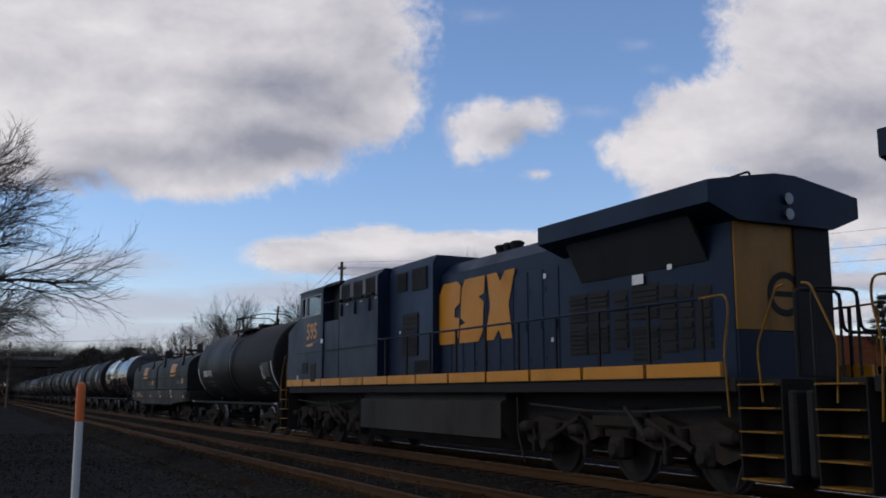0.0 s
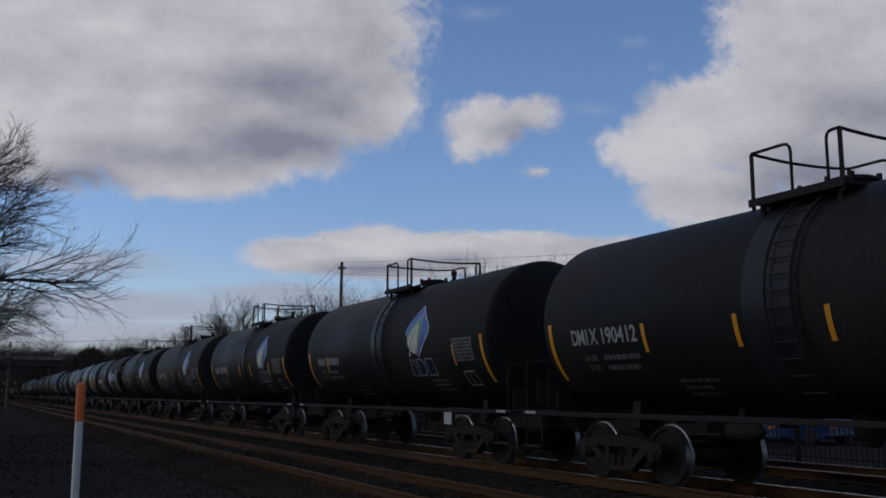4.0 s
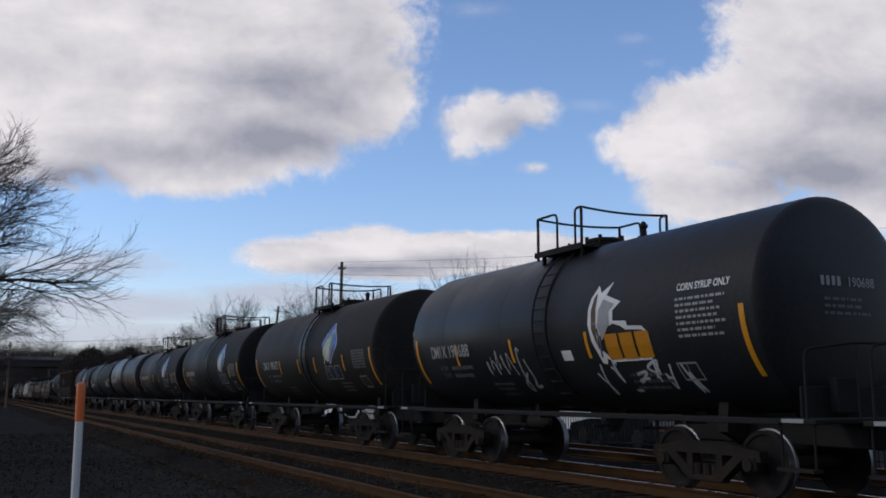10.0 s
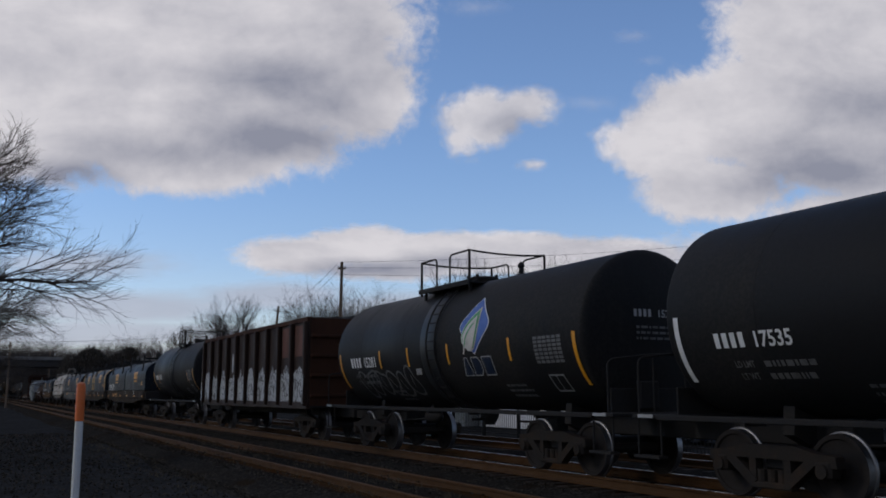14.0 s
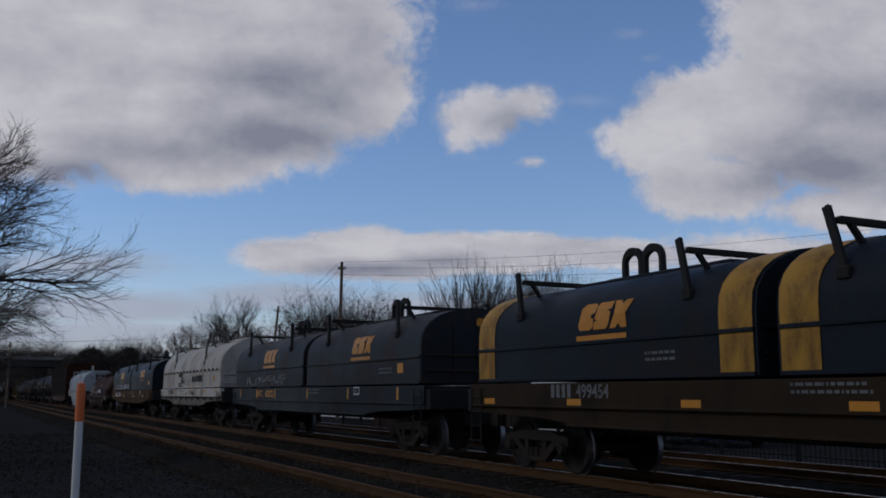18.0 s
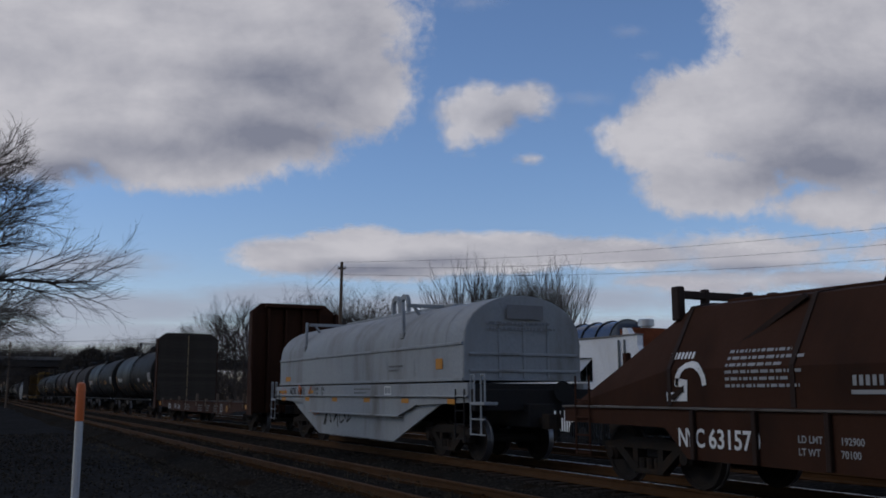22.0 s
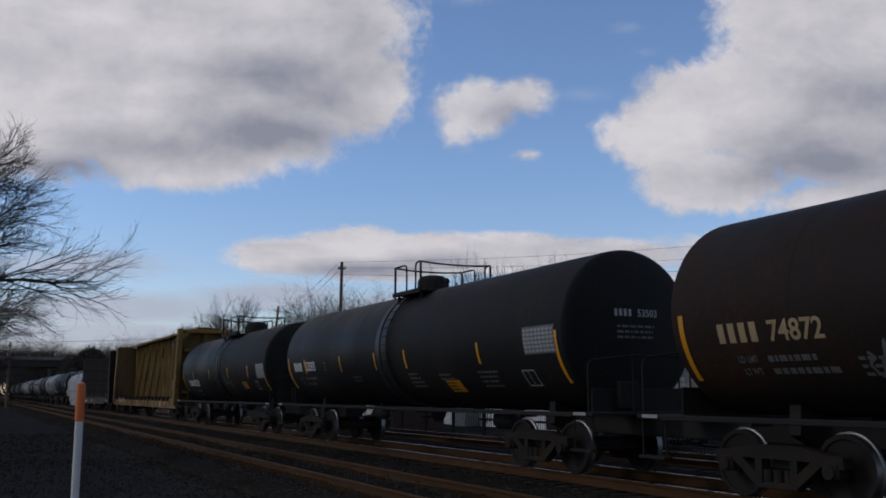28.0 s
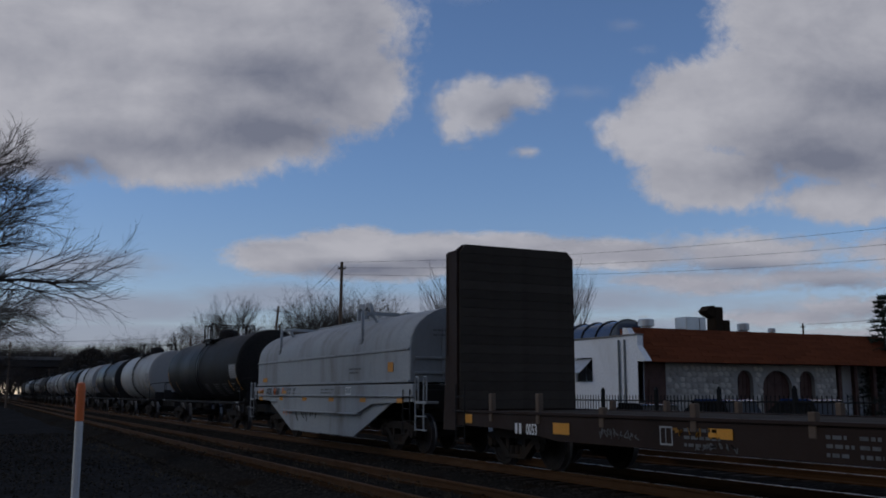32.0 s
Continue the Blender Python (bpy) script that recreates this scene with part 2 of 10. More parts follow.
def clear_glass():
    """Tinted window glass."""
    n = Net("tinted_cab_glass")
    n.bsdf.inputs["Base Color"].default_value = (0.55, 0.60, 0.62, 1)
    n.bsdf.inputs["Roughness"].default_value = 0.03
    n.bsdf.inputs["Transmission Weight"].default_value = 1.0
    n.bsdf.inputs["IOR"].default_value = 1.1
    return n.mat


MAT["cabglass"] = clear_glass()


def bombing():
    """White spray paint with dark outlines and bare patches."""
    n = Net("patchy_white_spray_paint")
    co = n.coord()
    swirl = n.noise(n.vec("MULTIPLY", co, (1.0, 1.0, 0.6)), 3.2, 3, 0.5, 1.6)
    line = n.math("ABSOLUTE", n.math("SUBTRACT", swirl, 0.5))
    mask = n.step(line, 0.015, 0.05)
    bare = n.step(n.noise(co, 2.0, 5, 0.65), 0.56, 0.62, 1.0, 0.25)
    c = n.mix(n.math("MULTIPLY", mask, bare), (0.022, 0.018, 0.018), (0.36, 0.37, 0.38))
    n.put(n.bsdf.inputs["Base Color"], c)
    n.bsdf.inputs["Roughness"].default_value = 0.7
    return n.mat


MAT["bombing"] = bombing()

# ---------------------------------------------------------------- mesh tools
class Shape:
    """Collects the faces of one mesh."""

    def __init__(self):
        self.v, self.f = [], []

    def add(self, verts, faces):
        k = len(self.v)
        self.v += [tuple(p) for p in verts]
        self.f += [tuple(i + k for i in f) for f in faces]
        return self

    def box(self, x0, x1, y0, y1, z0, z1, b=0.0):
        """A block with its edges cut by b."""
        lo, hi = (x0, y0, z0), (x1, y1, z1)
        b = min(b, *(0.45 * (h - l) for l, h in zip(lo, hi)))
        if b <= 0:
            vs = [(x, y, z) for x in (x0, x1) for y in (y0, y1) for z in (z0, z1)]
            return self.add(vs, [(0, 1, 3, 2), (4, 6, 7, 5), (0, 4, 5, 1), (2, 3, 7, 6), (0, 2, 6, 4), (1, 5, 7, 3)])
        idx, vs = {}, []
        for sx in (0, 1):
            for sy in (0, 1):
                for sz in (0, 1):
                    s = (sx, sy, sz)
                    for a in range(3):
                        p = [(hi[i] if s[i] else lo[i]) + (0 if i == a else (-b if s[i] else b)) for i in range(3)]
                        idx[s, a] = len(vs)
                        vs.append(p)
        fs = []
        for a in range(3):
            i, j = [k for k in range(3) if k != a]
            for s in (0, 1):
                q = []
                for u, w in ((0, 0), (1, 0), (1, 1), (0, 1)):
                    c = [0, 0, 0]
                    c[a], c[i], c[j] = s, u, w
                    q.append(idx[tuple(c), a])
                fs.append(q if (s == 1) == (a != 1) else q[::-1])
            for u in (0, 1):
                for w in (0, 1):
                    c0, c1 = [0, 0, 0], [0, 0, 0]
                    c0[i] = c1[i] = u
                    c0[j] = c1[j] = w
                    c1[a] = 1
                    fs.append((idx[tuple(c0), i], idx[tuple(c1), i], idx[tuple(c1), j], idx[tuple(c0), j]))
        for sx in (0, 1):
            for sy in (0, 1):
                for sz in (0, 1):
                    fs.append([idx[(sx, sy, sz), a] for a in range(3)])
        return self.add(vs, fs)

    def rod(self, p, q, r, n=8, r2=None):
        """A round bar from p to q with closed ends."""
        p, q = Vector(p), Vector(q)
        d = (q - p).normalized()
        a = d.orthogonal().normalized()
        b = d.cross(a)
        r2 = r if r2 is None else r2
        vs = [p + r * (a * cos(2 * pi * i / n) + b * sin(2 * pi * i / n)) for i in range(n)]
        vs += [q + r2 * (a * cos(2 * pi * i / n) + b * sin(2 * pi * i / n)) for i in range(n)]
        fs = [(i, (i + 1) % n, n + (i + 1) % n, n + i) for i in range(n)]
        return self.add(vs, fs + [tuple(range(n))[::-1], tuple(range(n, 2 * n))])

    def pipe(self, points, r, n=6):
        """A bent bar through points."""
        pts = [Vector(p) for p in points]
        rings, k, fs = [], len(pts), []
        a = None
        for i, p in enumerate(pts):
            d = (pts[min(i + 1, k - 1)] - pts[max(i - 1, 0)]).normalized()
            a = d.orthogonal().normalized() if a is None else (a - d * a.dot(d)).normalized()
            b = d.cross(a)
            rings += [p + r * (a * cos(2 * pi * j / n) + b * sin(2 * pi * j / n)) for j in range(n)]
        for i in range(k - 1):
            fs += [(i * n + j, i * n + (j + 1) % n, (i + 1) * n + (j + 1) % n, (i + 1) * n + j) for j in range(n)]
        return self.add(rings, fs + [tuple(range(n))[::-1], tuple(range((k - 1) * n, k * n))])

    def bend(self, corners, r, turn=0.12, n=6):
        """A pipe with rounded corners."""
        pts = [Vector(c) for c in corners]
        out = [pts[0]]
        for a, b, c in zip(pts, pts[1:], pts[2:]):
            u, w = (a - b), (c - b)
            t = min(turn, 0.45 * u.length, 0.45 * w.length)
            p, q = b + u.normalized() * t, b + w.normalized() * t
            out += [(1 - s) ** 2 * p + 2 * s * (1 - s) * b + s * s * q for s in (0, 0.33, 0.67, 1)]
        return self.pipe(out + [pts[-1]], r, n)

    def lathe(self, profile, axis="x", n=32, at=(0, 0, 0)):
        """Turns a profile of (along, radius) round an axis."""
        vs, k = [], len(profile)
        for u, r in profile:
            for j in range(n):
                c, s = r * cos(2 * pi * j / n), r * sin(2 * pi * j / n)
                q = {"x": (u, c, s), "y": (c, u, s), "z": (c, s, u)}[axis]
                vs.append((q[0] + at[0], q[1] + at[1], q[2] + at[2]))
        fs = [(i * n + j, i * n + (j + 1) % n, (i + 1) * n + (j + 1) % n, (i + 1) * n + j) for i in range(k - 1) for j in range(n)]
        return self.add(vs, fs + [tuple(range(n))[::-1], tuple(range((k - 1) * n, k * n))])

    def prism(self, outline, axis, lo, hi):
        """Sweeps a flat outline (a list of pairs in the other two axes) from lo to hi."""
        n = len(outline)
        vs = []
        for w in (lo, hi):
            for a, b in outline:
                vs.append({"x": (w, a, b), "y": (a, w, b), "z": (a, b, w)}[axis])
        fs = [(i, (i + 1) % n, n + (i + 1) % n, n + i) for i in range(n)]
        return self.add(vs, fs + [tuple(range(n))[::-1], tuple(range(n, 2 * n))])

    def shell(self, outline, x0, x1, thick=0.0):
        """An open sheet swept along x over an outline of (y, z)."""
        n = len(outline)
        vs = [(x, a, b) for x in (x0, x1) for a, b in outline]
        return self.add(vs, [(i, i + 1, n + i + 1, n + i) for i in range(n - 1)])

    def mesh(self, name, mat, smooth=True, fix=True):
        me = bpy.data.meshes.new(name)
        me.from_pydata(self.v, [], self.f)
        if fix:
            bm = bmesh.new()
            bm.from_mesh(me)
            bmesh.ops.recalc_face_normals(bm, faces=bm.faces)
            bm.to_mesh(me)
            bm.free()
        me.materials.append(MAT[mat] if isinstance(mat, str) else mat)
        if smooth:
            me.shade_smooth()
            me.set_sharp_from_angle(angle=radians(35))
        return me


MESHES = {}


def made(key, mat, build, smooth=True):
    """The mesh of that key, built once."""
    k = (key, mat if isinstance(mat, str) else mat.name)
    if k not in MESHES:
        s = Shape()
        build(s)
        MESHES[k] = s.mesh(key, mat, smooth)
    return MESHES[k]


def part(name, mesh, parent, at=(0, 0, 0), turn=0.0, label=""):
    """One mesh object under a thing or under a part of it."""
    ob = new(name, mesh)
    ob.parent = parent
    ob.matrix_basis = pose(*at, 0, 0, turn)
    return tagged(ob, label)


def thing(name, label, category, group="", at=(0, 0, 0), turn=0.0):
    return tagged_at(new(name), label, category, group, at, turn)


def tagged_at(ob, label, category, group, at, turn):
    ob.matrix_basis = pose(*at, 0, 0, turn)
    ob.empty_display_size = 0.2
    return tagged(ob, label, category, group)

# ---------------------------------------------------------------- ground and tracks
TRACK, SIDING, FAR_TRACK = 10.519, 6.69, 15.0
GROUND = -0.42


def gravel(name, dark, light, scale, moss=None, rusty=()):
    """Crushed stone: fine chips of mixed tone, patches of dirt, and rust-stained strips beside the rails at rusty."""
    n = Net(name)
    co = n.coord()
    v = n.t.nodes.new("ShaderNodeTexVoronoi")
    n.put(v.inputs["Vector"], co)
    v.inputs["Scale"].default_value = scale
    stone = n.math("POWER", n.step(v.outputs["Color"], 0.1, 0.9, 0.0, 1.0, "LINEAR"), 1.8)
    patch = n.math("ADD", n.math("MULTIPLY", n.noise(co, 0.35, 6, 0.65), 0.55), n.math("MULTIPLY", n.noise(co, 2.6, 5, 0.65), 0.45))
    c = n.mix(n.math("MULTIPLY", stone, n.step(patch, 0.34, 0.62, 0.25, 1.0)), dark, light)
    if moss:
        c = n.mix(n.math("MULTIPLY", n.step(n.noise(co, 0.8, 5, 0.7), 0.52, 0.66), 0.75), c, moss)
    for y in rusty:
        t = n.t.nodes.new("ShaderNodeSeparateXYZ")
        n.put(t.inputs[0], co)
        d = n.math("ABSOLUTE", n.math("SUBTRACT", n.math("ABSOLUTE", n.math("SUBTRACT", t.outputs["Y"], y)), 0.78))
        d = n.math("ADD", d, n.math("MULTIPLY", n.math("SUBTRACT", n.noise(co, 1.5, 5, 0.7), 0.5), 0.5))
        c = n.mix(n.step(d, 0.12, 0.42, 0.85, 0.0), c, (0.046, 0.022, 0.008))
    n.put(n.bsdf.inputs["Base Color"], c)
    n.bsdf.inputs["Roughness"].default_value = 1.0
    n.bsdf.inputs["Specular IOR Level"].default_value = 0.0
    n.bump(n.math("SUBTRACT", 1.0, v.outputs["Distance"]), 0.5, 0.02)
    return n.mat


MAT["cinder"] = gravel("dark_cinder_ground", (0.0190, 0.0193, 0.0200), (0.058, 0.0583, 0.0595), 30, (0.0215, 0.0212, 0.0190))
MAT["ballast"] = gravel("grey_ballast", (0.0135, 0.0125, 0.0112), (0.050, 0.0455, 0.0405), 28, (0.020, 0.0135, 0.008), (SIDING, TRACK))

s = Shape()
xs = [-2600, -900, -400, -200] + list(range(-140, 41, 5)) + [90, 300, 900]
ys = [-900, -200, -60, -20, -8, 0, 2.5, 4.2, 5.0, 22, 40, 80, 200, 700, 2600]
for x in xs:
    for y in ys:
        bump_z = 0.10 * noise.noise((x * 0.11, y * 0.3, 3.0)) if -200 < x < 60 and -20 < y < 4.5 else 0.0
        s.v.append((x, y, GROUND + bump_z))
for i in range(len(xs) - 1):
    for j in range(len(ys) - 1):
        a = i * len(ys) + j
        s.f.append((a, a + len(ys), a + len(ys) + 1, a + 1))
tagged(new("ground", s.mesh("ground", "cinder")), "dark cinder and gravel ground beside the tracks", "ground", kind="structure")


def bed(y, name):
    sh = Shape()
    top, base = -0.19, GROUND - 0.1
    xs2 = [-900, -400] + list(range(-200, 45, 3)) + [120]
    prof = [(-2.75, base), (-2.1, -0.33), (-1.55, top), (-0.6, top - 0.015), (0.6, top - 0.015), (1.55, top), (2.1, -0.33), (2.75, base)]
    for x in xs2:
        for k, (dy, z) in enumerate(prof):
            w = 0.05 * noise.noise((x * 0.7, y + dy, 9.0)) if 0 < k < 7 else 0
            sh.v.append((x, y + dy, z + w))
    m = len(prof)
    for i in range(len(xs2) - 1):
        for k in range(m - 1):
            a = i * m + k
            sh.f.append((a, a + 1, a + m + 1, a + m))
    return tagged(new(name, sh.mesh(name, "ballast")), "grey crushed stone ballast bed under the track", "ballast", kind="structure")


RAIL_PROFILE = [(-0.07, -0.172), (0.07, -0.172), (0.07, -0.155), (0.012, -0.13), (0.010, -0.05), (0.036, -0.038), (0.036, -0.004), (0.028, 0.0),
                (-0.028, 0.0), (-0.036, -0.004), (-0.036, -0.038), (-0.010, -0.05), (-0.012, -0.13), (-0.07, -0.155)]
TIE_MESH = made("tie", "tie", lambda q: q.box(-0.115, 0.115, -1.3, 1.3, -0.34, -0.174, 0.012))
PLATE_MESH = made("tie_plate", "rail", lambda q: q.box(-0.09, 0.09, -0.17, 0.17, -0.174, -0.168, 0.002))
for name, y, z, x0, shiny in (("track_main", TRACK, 0.0, -95, True), ("track_siding", SIDING, -0.068, -60, False), ("track_far", FAR_TRACK, -0.02, -80, True)):
    bed(y, "ballast_" + name[6:])
    root = tagged(new(name), "straight railway track with rusty rails on timber ties", "track", kind="structure")
    root.location = (0, y, z)
    for side in (-1, 1):
        r = part("rail", made("rail", "rail", lambda q: q.prism(RAIL_PROFILE, "x", -900, 120), False), root, (0, side * 0.752, 0), 0)
        if shiny:
            part("rail_head", made("rail_head", "rail_top", lambda q: q.box(-900, 120, -0.026, 0.026, -0.002, 0.0015), False), r, (0, 0, 0), 0, "polished running surface")
    count = 0
    far = Shape()
    for k in range(420):
        x = 6 - k * 0.5 + random.uniform(-0.03, 0.03)
        if k < 100:
            part("tie", TIE_MESH, root, (x, random.uniform(-0.05, 0.05), random.uniform(-0.012, 0.0)), random.uniform(-1.2, 1.2))
        else:
            far.box(x - 0.115, x + 0.115, -1.3, 1.3, -0.34, -0.18)
    tagged(part("far_ties", far.mesh("far_ties", "tie", False, False), root), kind="stuff")


# ---------------------------------------------------------------- clouds
def cloud(name, label, centre, half, blobs, dark, holes=(), amp=0.55, edge=0.30, grain=0.0085, tone=(0.675, 0.65, 0.675), grey=(0.26, 0.27, 0.335), gain=1.0, drift=(0, 0), seed=0.0, peak=1.0, stretch=1.0):
    """A far sheet of cloud whose outline is a sum of soft lobes broken up by noise. All its measures are in steps of the view at DEPTH."""
    depth = CLOUD_DEPTH - 45 * len(CLOUDS)
    unit = depth / FOCAL
    n = Net(name)
    co = n.vec("MULTIPLY", n.coord(), (1 / unit, 1 / unit, 0))
    warp = n.vec("ADD", co, (seed * 917.0, seed * 431.0, 0))
    warp = n.vec("MULTIPLY", warp, (1.0 / stretch, 1.0, 1.0))
    f1 = n.noise(warp, grain, 9, 0.66, 0.2)
    f2 = n.noise(warp, grain * 4.2, 6, 0.6, 0.3)
    n2 = n.math("ADD", n.math("MULTIPLY", f1, 0.66), n.math("MULTIPLY", f2, 0.34))

    def field(items):
        total = None
        for bx, by, rx, ry, w in items:
            d = n.vec("MULTIPLY", n.vec("SUBTRACT", co, (bx - centre[0], centre[1] - by, 0)), (1 / rx, 1 / ry, 0))
            e = n.math("MULTIPLY", n.math("SUBTRACT", 1.0, n.vec("LENGTH", d)), w)
            if total is None:
                total = e
            else:
                total = n.math("SMOOTH_MAX", total, e, 0.18)
        return total

    body = field(blobs)
    dens = n.math("ADD", body, n.math("MULTIPLY", n.math("SUBTRACT", n2, 0.5), amp * 2))
    alpha = n.step(dens, 0.0, edge)
    soft = n.noise(n.vec("MULTIPLY", warp, (0.62, 1.2, 1)), grain * 0.75, 5, 0.55, 0.2)
    lit = n.math("ADD", 0.80, n.math("MULTIPLY", n.math("SUBTRACT", soft, 0.5), 1.5))
    lit = n.math("ADD", lit, n.math("MULTIPLY", n.math("SUBTRACT", f2, 0.5), 0.22))
    if dark:
        shade = n.math("MAXIMUM", field(dark), 0.0)
        lit = n.math("SUBTRACT", lit, n.math("MULTIPLY", shade, 1.75))
    lit = n.step(lit, 0.0, 1.0, 0.0, 1.0, "LINEAR")
    col = n.mix(lit, grey, tone)
    em = n.t.nodes.new("ShaderNodeEmission")
    n.put(em.inputs["Color"], col)
    em.inputs["Strength"].default_value = gain
    clear = n.t.nodes.new("ShaderNodeBsdfTransparent")
    ms = n.t.nodes.new("ShaderNodeMixShader")
    n.put(ms.inputs[0], n.math("MULTIPLY", alpha, peak))
    n.put(ms.inputs[1], clear.outputs[0])
    n.put(ms.inputs[2], em.outputs[0])
    n.put(n.out.inputs["Surface"], ms.outputs[0])
    w, h = half[0] * unit, half[1] * unit
    me = bpy.data.meshes.new(name)
    me.from_pydata([(-w, -h, 0), (w, -h, 0), (w, h, 0), (-w, h, 0)], [], [(0, 1, 2, 3)])
    me.materials.append(n.mat)
    ob = tagged(new("cloud", me), label, "cloud", "clouds in the sky", "structure")
    ob.visible_shadow = False
    turn = Matrix((RIGHT, UP, -FWD)).transposed().to_4x4()
    start = at_depth(centre[0], centre[1], depth)
    CLOUDS.append((ob, Matrix.Translation(start) @ turn, RIGHT * drift[0] * unit - UP * drift[1] * unit))
    ob.matrix_world = CLOUDS[-1][1]
    return ob


CLOUD_DEPTH, CLOUDS = 3200.0, []
# lobes: across, down, half width, half height, weight; drift over the whole clip
cloud("cloud_west", "large grey-white cumulus cloud with a shaded belly", (200, 0), (900, 520),
      [(200, -60, 600, 345, 1.2), (500, 60, 262, 245, 1.0), (340, 232, 330, 118, 0.9), (330, 300, 190, 52, 0.7), (60, 245, 200, 105, 0.8), (632, 150, 125, 118, 0.8)],
      [(300, 268, 260, 60, 0.42), (470, 140, 340, 62, 0.42), (490, 245, 270, 66, 0.60), (590, 190, 150, 110, 0.50), (130, 305, 150, 40, 0.55), (640, 60, 110, 120, 0.22), (330, 185, 240, 30, 0.2)], (), drift=(-22, -22), seed=0.31, amp=0.46, edge=0.30)
cloud("cloud_small", "small bright white cumulus puff", (880, 215), (260, 190),
      [(850, 205, 88, 62, 1.0), (925, 185, 80, 42, 0.8), (815, 245, 42, 50, 0.6), (945, 290, 34, 16, 0.4)],
      [(905, 225, 80, 40, 0.25)], (), drift=(-20, -40), seed=0.77, amp=0.60, grain=0.012, edge=0.46, gain=0.97, peak=0.95)
cloud("cloud_east", "large towering grey-white cumulus cloud", (1560, 150), (700, 480),
      [(1520, 40, 290, 230, 1.1), (1340, 205, 250, 120, 0.9), (1180, 255, 135, 85, 0.8), (1260, 330, 160, 75, 0.8), (1620, 240, 360, 150, 1.0), (1500, 375, 170, 45, 0.7)],
      [(1480, 300, 320, 75, 0.55), (1590, 170, 230, 100, 0.4), (1290, 330, 150, 55, 0.3)], (), drift=(-4, -35), seed=1.9, amp=0.46, edge=0.28)
cloud("cloud_low", "long low flat-bottomed cloud bank", (840, 450), (700, 130),
      [(520, 452, 120, 42, 0.9), (645, 438, 130, 44, 1.0), (770, 448, 150, 46, 1.1), (910, 448, 150, 44, 1.1), (1080, 450, 200, 34, 0.75), (1330, 440, 220, 40, 0.45), (660, 480, 170, 24, 0.6), (1300, 495, 180, 20, 0.5)],
      [(640, 478, 200, 26, 0.55), (780, 462, 140, 26, 0.35), (1300, 470, 200, 26, 0.4)], (), drift=(-36, 2), seed=2.6, amp=0.48, grain=0.017, stretch=1.6, edge=0.34)
cloud("cloud_haze", "thin streaky clouds above the horizon", (560, 550), (1200, 150),
      [(200, 545, 320, 40, 1.2), (160, 592, 360, 36, 1.2), (480, 525, 200, 34, 1.1), (130, 470, 240, 40, 0.9), (720, 545, 260, 38, 1.0), (1380, 550, 300, 40, 0.7), (1080, 530, 300, 34, 0.9), (1300, 492, 330, 34, 0.5), (1150, 580, 380, 30, 1.0), (500, 600, 420, 30, 1.0), (300, 640, 600, 40, 1.1)],
      [], (), drift=(-20, 4), seed=3.4, amp=0.5, grain=0.012, stretch=3.0, edge=0.8, peak=0.85, grey=(0.34, 0.38, 0.475), tone=(0.46, 0.485, 0.57))
cloud("cloud_bank", "low broken grey-white clouds over the roofs", (1300, 510), (560, 150),
      [(1120, 452, 190, 24, 0.50), (1330, 462, 230, 26, 0.55), (1480, 492, 170, 26, 0.55), (1290, 512, 190, 20, 0.45), (1540, 548, 180, 26, 0.50), (1180, 500, 140, 18, 0.40), (1400, 566, 240, 18, 0.45), (1640, 450, 190, 44, 0.60), (1560, 596, 200, 18, 0.45)],
      [(1340, 478, 220, 18, 0.45), (1500, 510, 180, 20, 0.45), (1560, 562, 160, 20, 0.40)], (), drift=(-30, -6), seed=5.2, amp=0.62, grain=0.019, stretch=1.9, edge=0.36, peak=0.94, tone=(0.61, 0.585, 0.62), grey=(0.29, 0.295, 0.36))
cloud("cloud_wisp", "faint torn wisps of cloud", (1000, 110), (420, 200),
      [(1115, 62, 45, 16, 0.4), (1150, 105, 35, 14, 0.35), (840, 10, 70, 22, 0.4), (1040, 180, 75, 18, 0.4), (790, 210, 50, 30, 0.4)],
      [], (), drift=(-20, -35), seed=4.4, amp=0.5, grain=0.02, peak=0.28, edge=0.7)

# ---------------------------------------------------------------- running gear
WHEELS = defaultdict(list)      # rolling wheelsets by place and size, turned in motions()


def wheelset_mesh(r):
    key = ("wheelset", r)
    if key in MESHES:
        return MESHES[key]
    sh = Shape()
    sh.lathe([(-1.0, 0.07), (-0.85, 0.075), (-0.8, 0.09), (0.8, 0.09), (0.85, 0.075), (1.0, 0.07)], "y", 12)
    for sgn in (-1, 1):
        prof = [(0.66, 0.13), (0.70, 0.15), (0.73, r * 0.55), (0.70, r * 0.84), (0.685, r * 0.86), (0.685, r + 0.028), (0.715, r + 0.026), (0.728, r + 0.004), (0.822, r - 0.004),
                (0.826, r - 0.03), (0.822, r * 0.86), (0.80, r * 0.84), (0.775, r * 0.55), (0.80, 0.15), (0.84, 0.13)]
        sh.lathe([(sgn * u, q) for u, q in prof], "y", 36)
    me = sh.mesh("wheelset", "wheel")
    me.materials.append(MAT["bright"])
    for p in me.polygons:
        c = p.center
        if math.hypot(c.x, c.z) > r - 0.012 and 0.66 < abs(c.y) < 0.824:
            p.material_index = 1
    MESHES[key] = me
    return me


